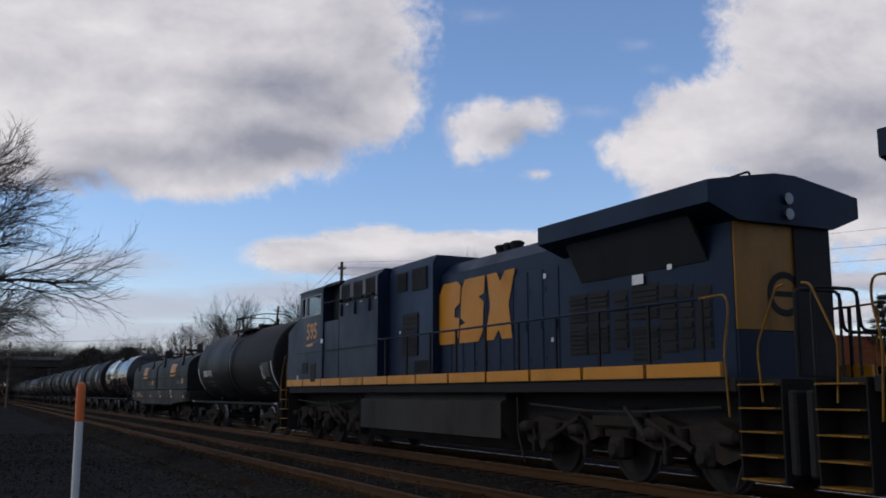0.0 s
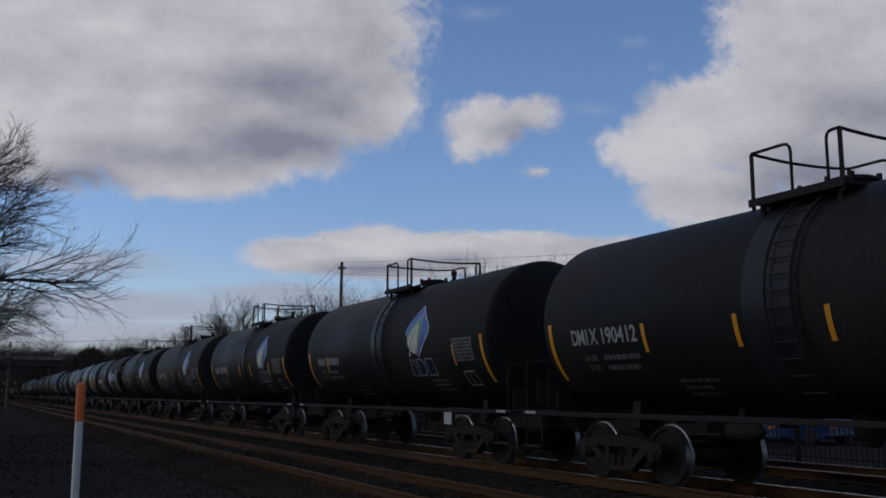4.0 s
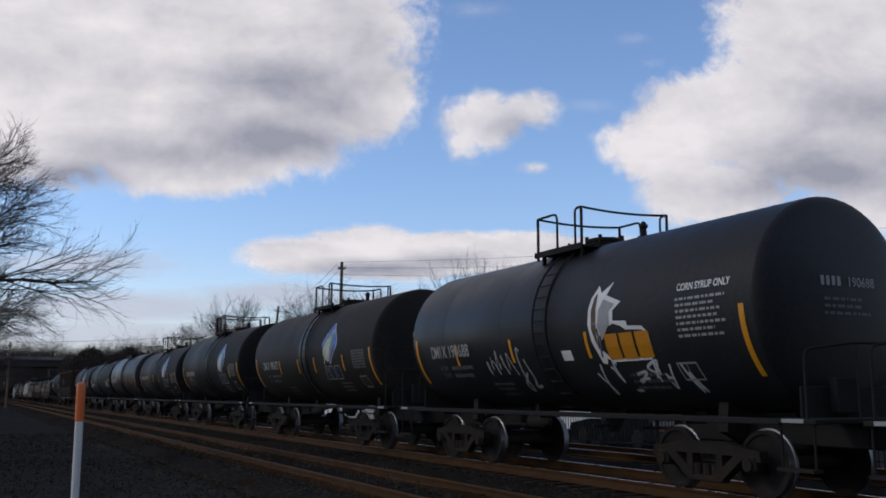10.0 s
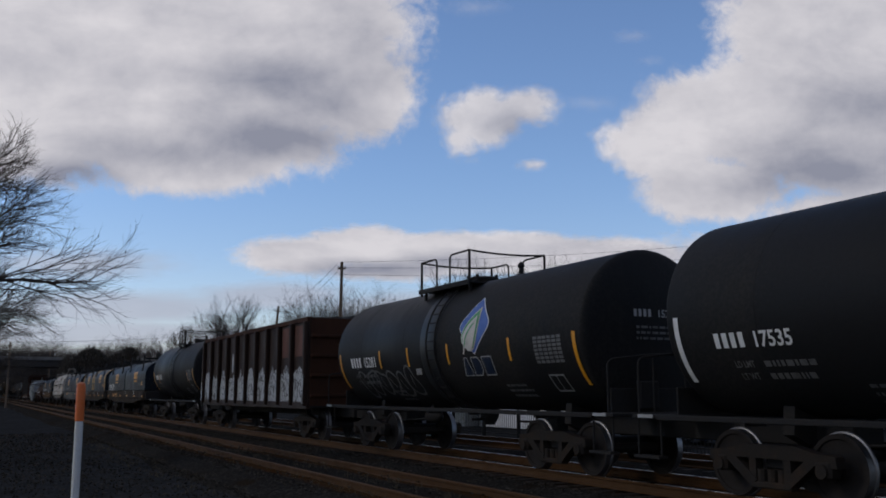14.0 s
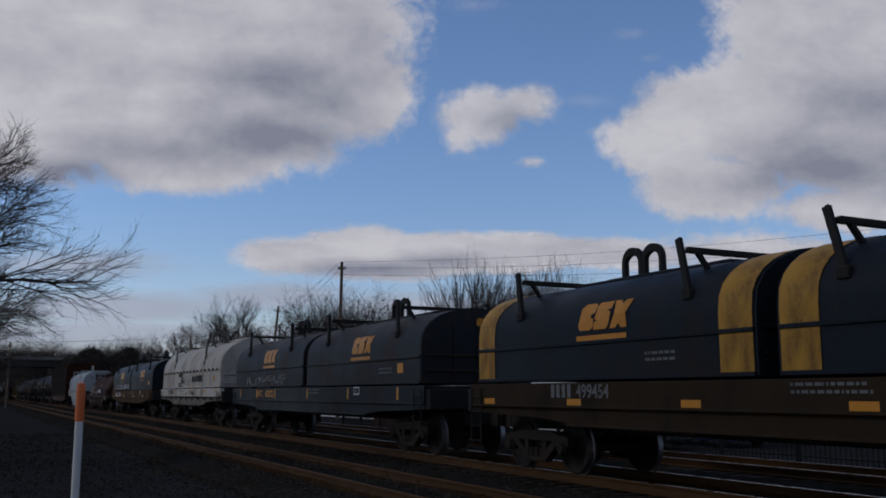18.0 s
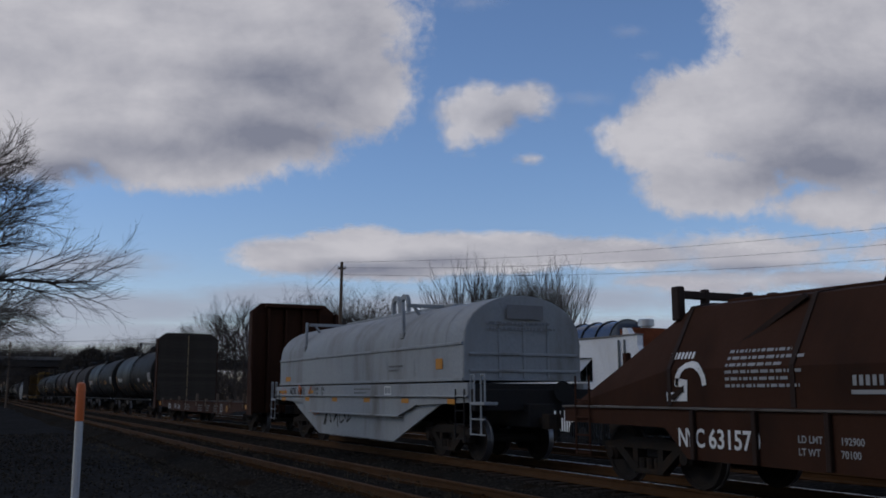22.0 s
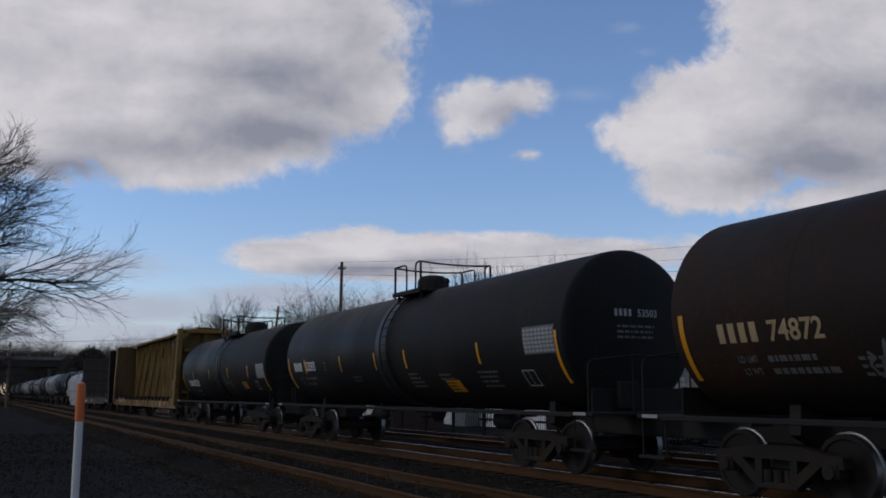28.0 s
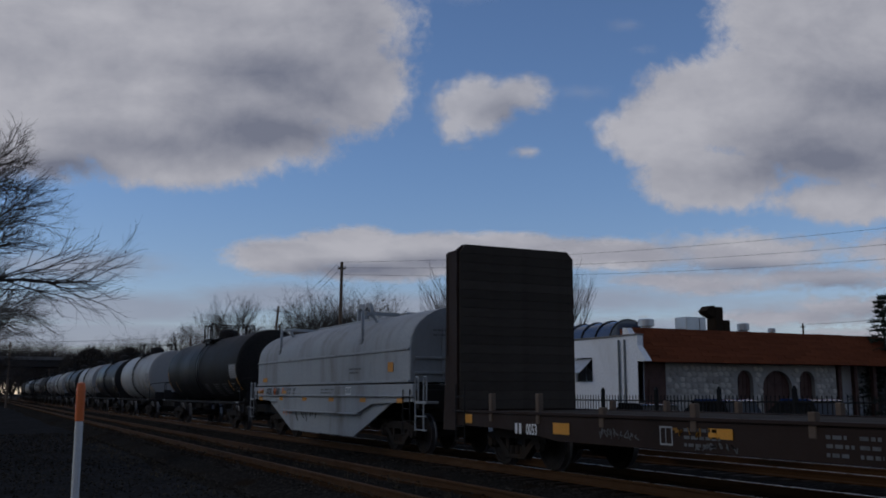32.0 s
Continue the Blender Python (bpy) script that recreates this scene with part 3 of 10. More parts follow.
def side_frame(q):
    """A cast side frame with window openings, spring nest and journal boxes."""
    for y0, y1 in ((-1.09, -0.93), (0.93, 1.09)):
        q.prism([(-1.10, 0.50), (-1.08, 0.64), (-0.75, 0.67), (-0.45, 0.74), (0.45, 0.74), (0.75, 0.67), (1.08, 0.64), (1.10, 0.50), (0.80, 0.50), (0.72, 0.56), (-0.72, 0.56), (-0.80, 0.50)], "y", y0, y1)
        for sx in (-1, 1):
            q.prism([(sx * 0.80, 0.55), (sx * 0.62, 0.58), (sx * 0.22, 0.28), (sx * 0.34, 0.20)], "y", y0, y1)
            q.prism([(sx * 0.24, 0.28), (sx * 0.36, 0.28), (sx * 0.36, 0.60), (sx * 0.24, 0.60)], "y", y0 + 0.01, y1 - 0.01)
            q.box(sx * 0.889 - 0.13, sx * 0.889 + 0.13, y0 - 0.02, y1 + 0.02, 0.36, 0.58, 0.03)
            q.lathe([(y0 - 0.05 if y0 < 0 else y1 + 0.05, 0.09), (y0 + 0.05, 0.11)], "y", 12, (sx * 0.889, 0, 0.457))
        q.box(-0.36, 0.36, y0, y1, 0.17, 0.26, 0.02)
        for k in (-0.18, 0.0, 0.18):
            q.lathe([(0.26, 0.075), (0.42, 0.075)], "z", 10, (k, 0.5 * (y0 + y1), 0))


def frame_half(side):
    def build(q):
        full = Shape()
        side_frame(full)
        keep = [f for f in full.f if all(full.v[i][1] * side > 0 for i in f)]
        q.add(full.v, [])
        q.f += keep
    return build


def loose(me):
    bm = bmesh.new()
    bm.from_mesh(me)
    bmesh.ops.delete(bm, geom=[v for v in bm.verts if not v.link_faces], context="VERTS")
    bm.to_mesh(me)
    bm.free()


def truck(parent, x, r=0.457):
    b = part("truck", made("bolster", "under", lambda q: (q.box(-0.2, 0.2, -0.95, 0.95, 0.42, 0.62, 0.03), q.lathe([(0.6, 0.22), (0.72, 0.2)], "z", 16))), parent, (x, 0, 0), 0, "four-wheel cast steel truck")
    for side in (-1, 1):
        key = ("side_frame" + ("_near" if side < 0 else "_off"))
        fresh = (key, "iron") not in MESHES
        me = made(key, "iron", frame_half(side))
        if fresh:
            loose(me)
        part("side_frame", me, b)
    for sx in (-1, 1):
        w = part("wheelset", wheelset_mesh(r), b, (sx * 0.889, 0, r))
        WHEELS[sx * 0.889, r].append(w)
    return b


def coupler(parent, x, sgn):
    def build(q):
        q.box(-0.1 * sgn if sgn < 0 else -0.55, 0.55 if sgn < 0 else 0.1, -0.07, 0.07, 0.78, 0.92, 0.02)
        q.prism([(0.0, -0.16), (sgn * 0.24, -0.14), (sgn * 0.28, 0.02), (sgn * 0.12, 0.06), (sgn * 0.22, 0.16), (0.0, 0.17)], "z", 0.70, 1.0)
    return part("coupler", made("coupler" + ("_a" if sgn < 0 else "_b"), "iron", build), parent, (x, 0, 0))


# ---------------------------------------------------------------- marks on the cars
TEXTS = {}


def text_faces(body, size, squeeze=0.85):
    """The outline of a line of writing as flat faces, left edge at 0, base line at 0."""
    key = (body, size, squeeze)
    if key not in TEXTS:
        cu = bpy.data.curves.new("lettering", "FONT")
        cu.body, cu.size, cu.resolution_u, cu.offset = body, size * 1.42, 3, size * 0.028
        ob = bpy.data.objects.new("lettering", cu)
        me = bpy.data.meshes.new_from_object(ob)
        TEXTS[key] = ([(v.co.x * squeeze, v.co.y) for v in me.vertices], [tuple(p.vertices) for p in me.polygons])
        bpy.data.objects.remove(ob)
        bpy.data.meshes.remove(me)
    return TEXTS[key]


def quad(x0, x1, z0, z1, cuts=1, lean=0.0):
    """A strip, cut across so that it can follow a round shell."""
    vs, fs = [], []
    for i in range(cuts + 1):
        z = z0 + (z1 - z0) * i / cuts
        d = lean * (z - z0)
        vs += [(x0 + d, z), (x1 + d, z)]
        if i:
            k = 2 * i
            fs.append((k - 2, k - 1, k + 1, k))
    return vs, fs


def round_wall(R, zc, lift=0.008):
    def place(x, z):
        c = max(-0.999, min(0.999, (z - zc) / R))
        a = math.asin(c)
        return (x, -(R + lift) * cos(a), zc + (R + lift) * sin(a))
    return place


def flat_wall(y, lift=0.012):
    return lambda x, z: (x, y - lift, z)


def end_wall(x, lift=0.012):
    """The end of a car that faces along the track; across runs from the near side to the far side."""
    return lambda u, z: (x + lift, u, z)


def marks(name, parent, place, pieces, mat, label=""):
    """Painted marks: flat pieces laid on a wall. Bars and sprayed strokes are pieces of their own."""
    if name in ("owner_mark", "number_bar", "product_mark", "graffiti") and len(pieces) > 1:
        return [marks(name, parent, place, [p], mat, label) for p in pieces][-1]
    sh = Shape()
    for vs, fs in pieces:
        sh.add([place(a, b) for a, b in vs], fs)
    return part(name, sh.mesh(name, mat, False, False), parent, label=label)


def shifted(piece, dx, dz):
    vs, fs = piece
    return [(a + dx, b + dz) for a, b in vs], fs


def writing(parent, place, body, x, z, size, mat="white", squeeze=0.85, name="lettering"):
    return marks(name, parent, place, [shifted(text_faces(body, size, squeeze), x, z)], mat)


def code_bars(x, z, size, count=4):
    """Plain upright bars in place of an owner's letters."""
    w = size * 0.62
    return [quad(x + k * w * 1.25 + 0.1 * w, x + k * w * 1.25 + w * 0.86, z, z + size, 2) for k in range(count)]


CODES = {"19": "DMIX", "62": "NYC", "63": "NYC", "43": "AOK"}


def number(parent, place, digits, x, z, size, count=4, mat="white", gap=0.0):
    """The owner's letters, or bars in their place, and the car's number beside them."""
    code = CODES.get(digits[:2]) if len(digits) == 6 else None
    if code:
        for k, ch in enumerate(code):
            writing(parent, place, ch, x + k * size * 0.74 + (0.22 * size if ch == "I" else 0), z, size, mat, 0.8, "owner_mark")
        return writing(parent, place, digits, x + (len(code) * 0.74 + 0.35) * size, z, size, mat, 0.92, name="car_number")
    marks("owner_mark", parent, place, code_bars(x, z, size, count), mat)
    return writing(parent, place, digits, x + (count + 0.62) * size * 0.78 + gap, z, size, mat, 1.0, name="car_number")


def small_print(parent, place, x, z, width, lines, rng, mat="dim", size=0.042, name="stencil_block"):
    """Lines of writing too small to read."""
    out = []
    for k in range(lines):
        u = x
        end = x + width * rng.uniform(0.65, 1.0)
        while u < end:
            w = rng.uniform(0.03, 0.15)
            out.append(quad(u, min(end, u + w), z - k * size * 2.3, z - k * size * 2.3 + size))
            u += w + 0.03
    return tagged(marks(name, parent, place, out, mat), kind="stuff")


def load_lines(parent, place, x, z, rng):
    """Load limit and light weight, with figures too small to read."""
    for k, words in enumerate(("LD LMT", "LT WT")):
        writing(parent, place, words, x + 0.02 * k, z - 0.16 * k, 0.085, "dim", 0.9, "load_limit")
        small_print(parent, place, x + 0.55, z - 0.16 * k, 1.1, 1, rng, "dim", 0.075)


def placard(parent, place, x, z, w, h, mat="dull"):
    """A framed stencil box with a divided table."""
    t = 0.025
    ps = [quad(x, x + w, z, z + t), quad(x, x + w, z + h - t, z + h), quad(x, x + t, z + t, z + h - t, 2), quad(x + w - t, x + w, z + t, z + h - t, 2),
          quad(x + w * 0.45, x + w * 0.45 + t * 0.7, z + t, z + h - t, 2)]
    return marks("stencil_box", parent, place, ps, mat)


def table(parent, place, x, z, w, h, rows, cols, mat="dull"):
    """A dense inspection table of stencilled cells."""
    ps = []
    for i in range(rows):
        for j in range(cols):
            ps.append(quad(x + w * j / cols, x + w * (j + 0.82) / cols, z + h * i / rows, z + h * (i + 0.72) / rows))
    return tagged(marks("inspection_table", parent, place, ps, mat), kind="stuff")


def stroke(points, w):
    """A brush stroke of even width through points."""
    vs, fs = [], []
    for i, p in enumerate(points):
        a, b = points[max(0, i - 1)], points[min(len(points) - 1, i + 1)]
        dx, dz = b[0] - a[0], b[1] - a[1]
        m = math.hypot(dx, dz) or 1.0
        vs += [(p[0] - dz / m * w / 2, p[1] + dx / m * w / 2), (p[0] + dz / m * w / 2, p[1] - dx / m * w / 2)]
        if i:
            fs.append((2 * i - 2, 2 * i - 1, 2 * i + 1, 2 * i))
    return vs, fs


def scrawl(parent, place, x, z, w, h, rng, mat="scrawl", glyphs=7, thick=0.04, name="graffiti"):
    """Loose spray-painted loops that spell nothing."""
    out = []
    for g in range(glyphs):
        gx, gw = x + w * g / glyphs, w / glyphs
        knots = [(gx + gw * rng.uniform(-0.05, 1.05), z + h * rng.uniform(0.0, 1.0)) for _ in range(rng.choice((4, 5, 6)))]
        pts = []
        for i in range(len(knots) - 1):
            p0, p1, p2, p3 = knots[max(i - 1, 0)], knots[i], knots[i + 1], knots[min(i + 2, len(knots) - 1)]
            for k in range(6):
                t = k / 6
                pts.append(tuple(0.5 * (2 * p1[c] + (p2[c] - p0[c]) * t + (2 * p0[c] - 5 * p1[c] + 4 * p2[c] - p3[c]) * t * t + (3 * p1[c] - p0[c] - 3 * p2[c] + p3[c]) * t ** 3) for c in (0, 1)))
        out.append(stroke(pts + [knots[-1]], thick))
    return marks(name, parent, place, out, mat, "spray-painted graffiti scrawl")


HAND = {  # strokes of hand-drawn capitals, each in a box one unit high
    "S": [[(0.60, 0.92), (0.30, 1.0), (0.06, 0.80), (0.20, 0.58), (0.50, 0.42), (0.52, 0.16), (0.25, 0.0), (0.0, 0.10)]],
    "E": [[(0.55, 0.95), (0.12, 0.90), (0.06, 0.45), (0.02, 0.04), (0.50, 0.08)], [(0.06, 0.50), (0.44, 0.54)]],
    "O": [[(0.28, 0.92), (0.04, 0.60), (0.06, 0.22), (0.28, 0.04), (0.52, 0.28), (0.50, 0.70), (0.28, 0.92), (0.16, 0.84)]],
    "N": [[(0.02, 0.0), (0.10, 0.95), (0.30, 0.45), (0.50, 0.02), (0.58, 1.0)]],
    "A": [[(0.0, 0.0), (0.28, 1.0), (0.36, 0.98), (0.58, 0.0)], [(0.04, 0.36), (0.60, 0.44)]],
    "Y": [[(0.02, 1.0), (0.18, 0.62), (0.30, 0.55)], [(0.60, 1.05), (0.32, 0.55), (0.14, -0.10)]],
    "B": [[(0.04, 0.0), (0.10, 0.98), (0.48, 0.86), (0.44, 0.62), (0.14, 0.52), (0.54, 0.40), (0.50, 0.08), (0.02, 0.0)]],
    "K": [[(0.06, 0.0), (0.08, 1.0)], [(0.56, 1.0), (0.12, 0.46), (0.34, 0.32), (0.62, 0.0)]],
    "U": [[(0.04, 1.0), (0.06, 0.25), (0.28, 0.02), (0.50, 0.22), (0.56, 1.0)]],
    ";": [[(0.26, 0.62), (0.32, 0.56)], [(0.32, 0.20), (0.22, -0.16)]],
}


def hand_word(parent, place, text, x, z, width, h, thick, mat):
    """A word sprayed by hand, letter by letter."""
    for k, ch in enumerate(text):
        for line in HAND[ch]:
            w = width / len(text)
            marks("graffiti", parent, place, [stroke([(x + w * k + a * w * 1.45 + 0.08 * h * b, z + h * b * (1.0 + 0.12 * ((k * 7) % 3 - 1))) for a, b in line], thick)], mat, "hand-sprayed white letter stroke")


def bubbles(parent, place, x, z, w, h, rng, line, fill="", glyphs=6, thick=0.04):
    """Fat rounded sprayed shapes, side by side, each with an outline and a stroke inside."""
    for g in range(glyphs):
        cx, cz = x + w * (g + 0.5) / glyphs, z + h * rng.uniform(0.42, 0.58)
        rx, rz, a0, a1 = 0.56 * w / glyphs, 0.5 * h * rng.uniform(0.8, 1.0), rng.uniform(0, 6), rng.uniform(0, 6)
        pts = []
        for i in range(26):
            a = 2 * pi * i / 24
            r = 1 + 0.16 * cos(2 * a + a0) + 0.13 * cos(3 * a + a1)
            pts.append((cx + rx * r * cos(a), cz + rz * r * sin(a)))
        if fill:
            marks("graffiti", parent, place, [fan(pts[:24], (cx, cz))], fill, "filled sprayed letter shape")
        marks("graffiti", parent, lambda a, b: tuple(Vector(place(a, b)) + Vector((0, -0.004, 0))), [stroke(pts, thick)], line, "sprayed outline of a rounded letter shape")
        k = rng.uniform(-0.4, 0.4)
        marks("graffiti", parent, lambda a, b: tuple(Vector(place(a, b)) + Vector((0, -0.004, 0))), [stroke([(cx + rx * k, cz + rz * 0.5), (cx + rx * k * 0.3, cz), (cx - rx * k * 0.6, cz - rz * 0.45)], thick * 0.8)], line)


# ---------------------------------------------------------------- tank cars
def dish(f):
    """How far a tank head falls back at a share f of its radius: a shallow dish with a tight knuckle."""
    return 0.13 * f * f + 0.11 * (1 - math.sqrt(max(0.0, 1 - f ** 16)))


def shell_profile(half, R):
    head = [(-half + dish(f), max(0.02, R * f)) for f in (0.0, 0.2, 0.4, 0.6, 0.75, 0.86, 0.92, 0.955, 0.978, 0.991, 0.998, 1.0)]
    return head + [(-u, r) for u, r in reversed(head)]


def head_wall(half, R, zc, sgn=1):
    """The end of a tank that faces along the track."""
    return lambda u, z: (sgn * (half - dish(min(1.0, math.hypot(u, z - zc) / R)) + 0.012), u, z)


# where the railings over a tank stand, how far they return along the sides, and where the valve sits
TOPS = {
    "plain": (-0.70, 0.85, 0.72, 0.22, 1.3), "gas": (-0.8, 0.75, 0.72, 0.25, -0.1),
    "0471": (-1.15, 1.2, 0.0, 0.0, 1.6), "17535": (-1.15, 1.2, 0.0, 0.0, 1.6), "15577": (-1.42, 0.98, 0.38, 1.40, 1.49),
    "190385": (-0.65, 0.96, 0.76, 0.21, 1.4), "191160": (-0.66, 0.95, 0.71, 0.24, 1.4), "15063": (-0.85, 0.72, 0.23, 0.70, 1.17), "73403": (-1.07, 0.50, 0.28, 0.67, 0.93),
    "15855": (-1.24, 1.15, 0.40, 1.35, 1.6), "-200.61": (-1.28, 1.18, 1.30, 0.49, 1.6), "190688": (-0.73, 0.76, 0.69, 0.20, 1.3), "190675": (-0.51, 0.95, 0.68, 0.19, 1.5),
    "-241.40": (-0.75, 0.80, 0.25, 0.70, 1.13), "-255.00": (-1.02, 0.43, 0.20, 0.68, 0.87), "15750": (-1.40, 0.94, 0.31, 1.40, 1.36), "15281": (-1.42, 1.10, 0.87, 0.96, 1.7),
    "64458": (-1.07, 0.46, 0.23, 0.68, 0.25), "290784": (-0.35, 1.21, 0.75, 0.27, -0.07), "53503": (-0.36, 1.22, 0.75, 0.28, -0.10), "-532.80": (-1.2, 1.5, 0.5, 0.9, 0.3), "74872": (-1.91, -0.37, 0.24, 0.68, -0.60), "882328": (-1.17, 1.48, 0.84, 1.20, 0.85),
}


def top_deck(car, top, xl, xr, lret, rret, arched=False):
    """Walkway gratings on both shoulders of a tank, with corner posts and bent pipe railings."""
    w, h, m = 0.97, 0.59, (xl + xr) / 2
    n = xr - xl
    key = "%.2f_%.2f_%.2f" % (top, n, lret)
    for side in (-1, 1):
        pf = part("top_platform", made("walk_" + key, "under", lambda q: q.box(-n / 2 - 0.05, n / 2 + 0.05, -0.28, 0.28, top - 0.135, top - 0.10, 0.006)), car, (m, side * 0.705, 0), 0, "steel walkway grating")
        part("toe_board", made("toe_" + key, "under", lambda q: q.box(-n / 2 - 0.06, n / 2 + 0.06, -0.012, 0.012, top - 0.17, top - 0.06, 0.004)), pf, (0, side * (w + 0.035 - 0.705), 0))
        for u in (-n / 2 + 0.1, n / 2 - 0.1):
            part("bearer", made("bearer_%.2f" % top, "under", lambda q: q.box(-0.03, 0.03, -0.03, 0.03, top - 0.42, top - 0.138)), pf, (u, side * (w - 0.08 - 0.705), 0))
    if arched:
        for x in (xl, xr):
            part("end_hoop", made("arch_%.2f" % top, "under", lambda q: q.bend([(0, -w, top - 0.14), (0, -w, top + 0.40), (0, -0.45, top + 0.50), (0, 0.45, top + 0.50), (0, 1.12, top + 0.02)], 0.02, 0.06)), car, (x, 0, 0))
        part("railing", made("arch_side_%.2f" % top, "under", lambda q: q.rod((-n / 2, 0, top + 0.40), (n / 2, 0, top + 0.40), 0.02, 6)), car, (m, -w, 0))
        for x in (xl + n * 0.25, xl + n * 0.5, xl + n * 0.75):
            part("rail_post", made("arch_post_%.2f" % top, "under", lambda q: q.rod((0, 0, top - 0.12), (0, 0, top + 0.40), 0.016, 6)), car, (x, -w, 0))
        return
    for x in (xl, xr):
        part("end_rail", made("end_rail_%.2f" % top, "under", lambda q: q.bend([(0, -w, top + h), (0, -w + 0.16, top + h - 0.015), (0, -0.3, top + h - 0.045), (0, 0.3, top + h - 0.045), (0, w - 0.16, top + h - 0.015), (0, w, top + h)], 0.024, 0.2)), car, (x, 0, 0))
        for side in (-1, 1):
            part("rail_post", made("corner_post_%.2f" % top, "under", lambda q: (q.box(-0.035, 0.035, -0.007, 0.007, top - 0.22, top + h, 0.002), q.box(-0.035, -0.021, -0.007, 0.05, top - 0.22, top + h - 0.03))), car, (x, side * w, 0))
    for side in (-1, 1):
        part("railing", made("ret_l_" + key, "under", lambda q: q.bend([(0, 0, top + h), (lret, 0, top + h), (lret, 0, top - 0.12)], 0.022, 0.13)), car, (xl, side * w, 0))
        part("railing", made("ret_r_%.2f_%.2f" % (top, rret), "under", lambda q: q.bend([(0, 0, top + h), (-rret, 0, top + h), (-rret, 0, top - 0.12)], 0.022, 0.13)), car, (xr, side * w, 0))


# where the strips, tables and panels stand on the long tank cars
SPOTS = {
    "53503": dict(tapes=(-6.4, -3.25, -0.65, 1.26, 4.98), foot=2.0, table=(6.87, 2.12, 1.1, 0.5), box=(6.53, 1.55, 0.45, 0.3), panel=(3.05, 1.45), prints=((1.22, 1.84, 0.74, 4), (-4.58, 2.26, 0.18, 3), (-2.5, 1.83, 0.75, 2), (4.75, 1.82, 0.9, 4), (2.9, 1.80, 0.8, 2)), number=(-7.45, 2.09)),
    "290784": dict(tapes=(-4.74, -1.72, 1.40, 4.52), foot=2.08, table=(6.70, 2.11, 1.08, 0.54), box=(6.2, 1.63, 0.44, 0.31), panel=(3.50, 2.13), prints=((1.63, 1.90, 0.75, 5), (3.44, 1.90, 0.7, 2), (4.79, 1.88, 0.9, 4)), number=(-6.83, 2.19)),
    "882328": dict(tapes=(-4.90, -1.62, 1.76, 4.90), foot=2.0, table=(6.16, 1.95, 1.04, 0.52), box=(5.64, 1.57, 0.39, 0.29), panel=(3.70, 1.60), prints=((0.98, 2.08, 0.5, 3), (1.0, 1.80, 0.9, 1), (1.89, 1.86, 0.42, 3)), number=(-6.05, 1.76)),
    "-532.80": dict(tapes=(-6.6, 0.2, 4.2), foot=1.75, table=(6.45, 2.1, 1.0, 0.5), box=(5.9, 1.6, 0.45, 0.3), panel=(5.4, 2.2), prints=((1.0, 1.86, 0.9, 4), (3.0, 1.86, 0.9, 4)), number=(-6.8, 2.1)),
    "74872": dict(tapes=(-2.39, 1.50, 4.75), foot=1.48, table=(5.48, 2.05, 1.0, 0.52), box=(4.97, 1.56, 0.40, 0.29), panel=(3.55, 1.95), prints=((-0.6, 1.86, 0.8, 3), (-4.4, 1.8, 0.9, 3)), number=(-6.62, 2.08)),
    "64458": dict(tapes=(-3.94, -1.60, 0.85, 4.0, 5.65), foot=1.62, table=(6.17, 2.06, 1.06, 0.55), box=(5.78, 1.56, 0.45, 0.32), panel=None, prints=((1.0, 1.86, 0.9, 5), (2.65, 1.86, 1.2, 5), (4.3, 1.86, 1.0, 5)), number=(-6.21, 2.17)),
}


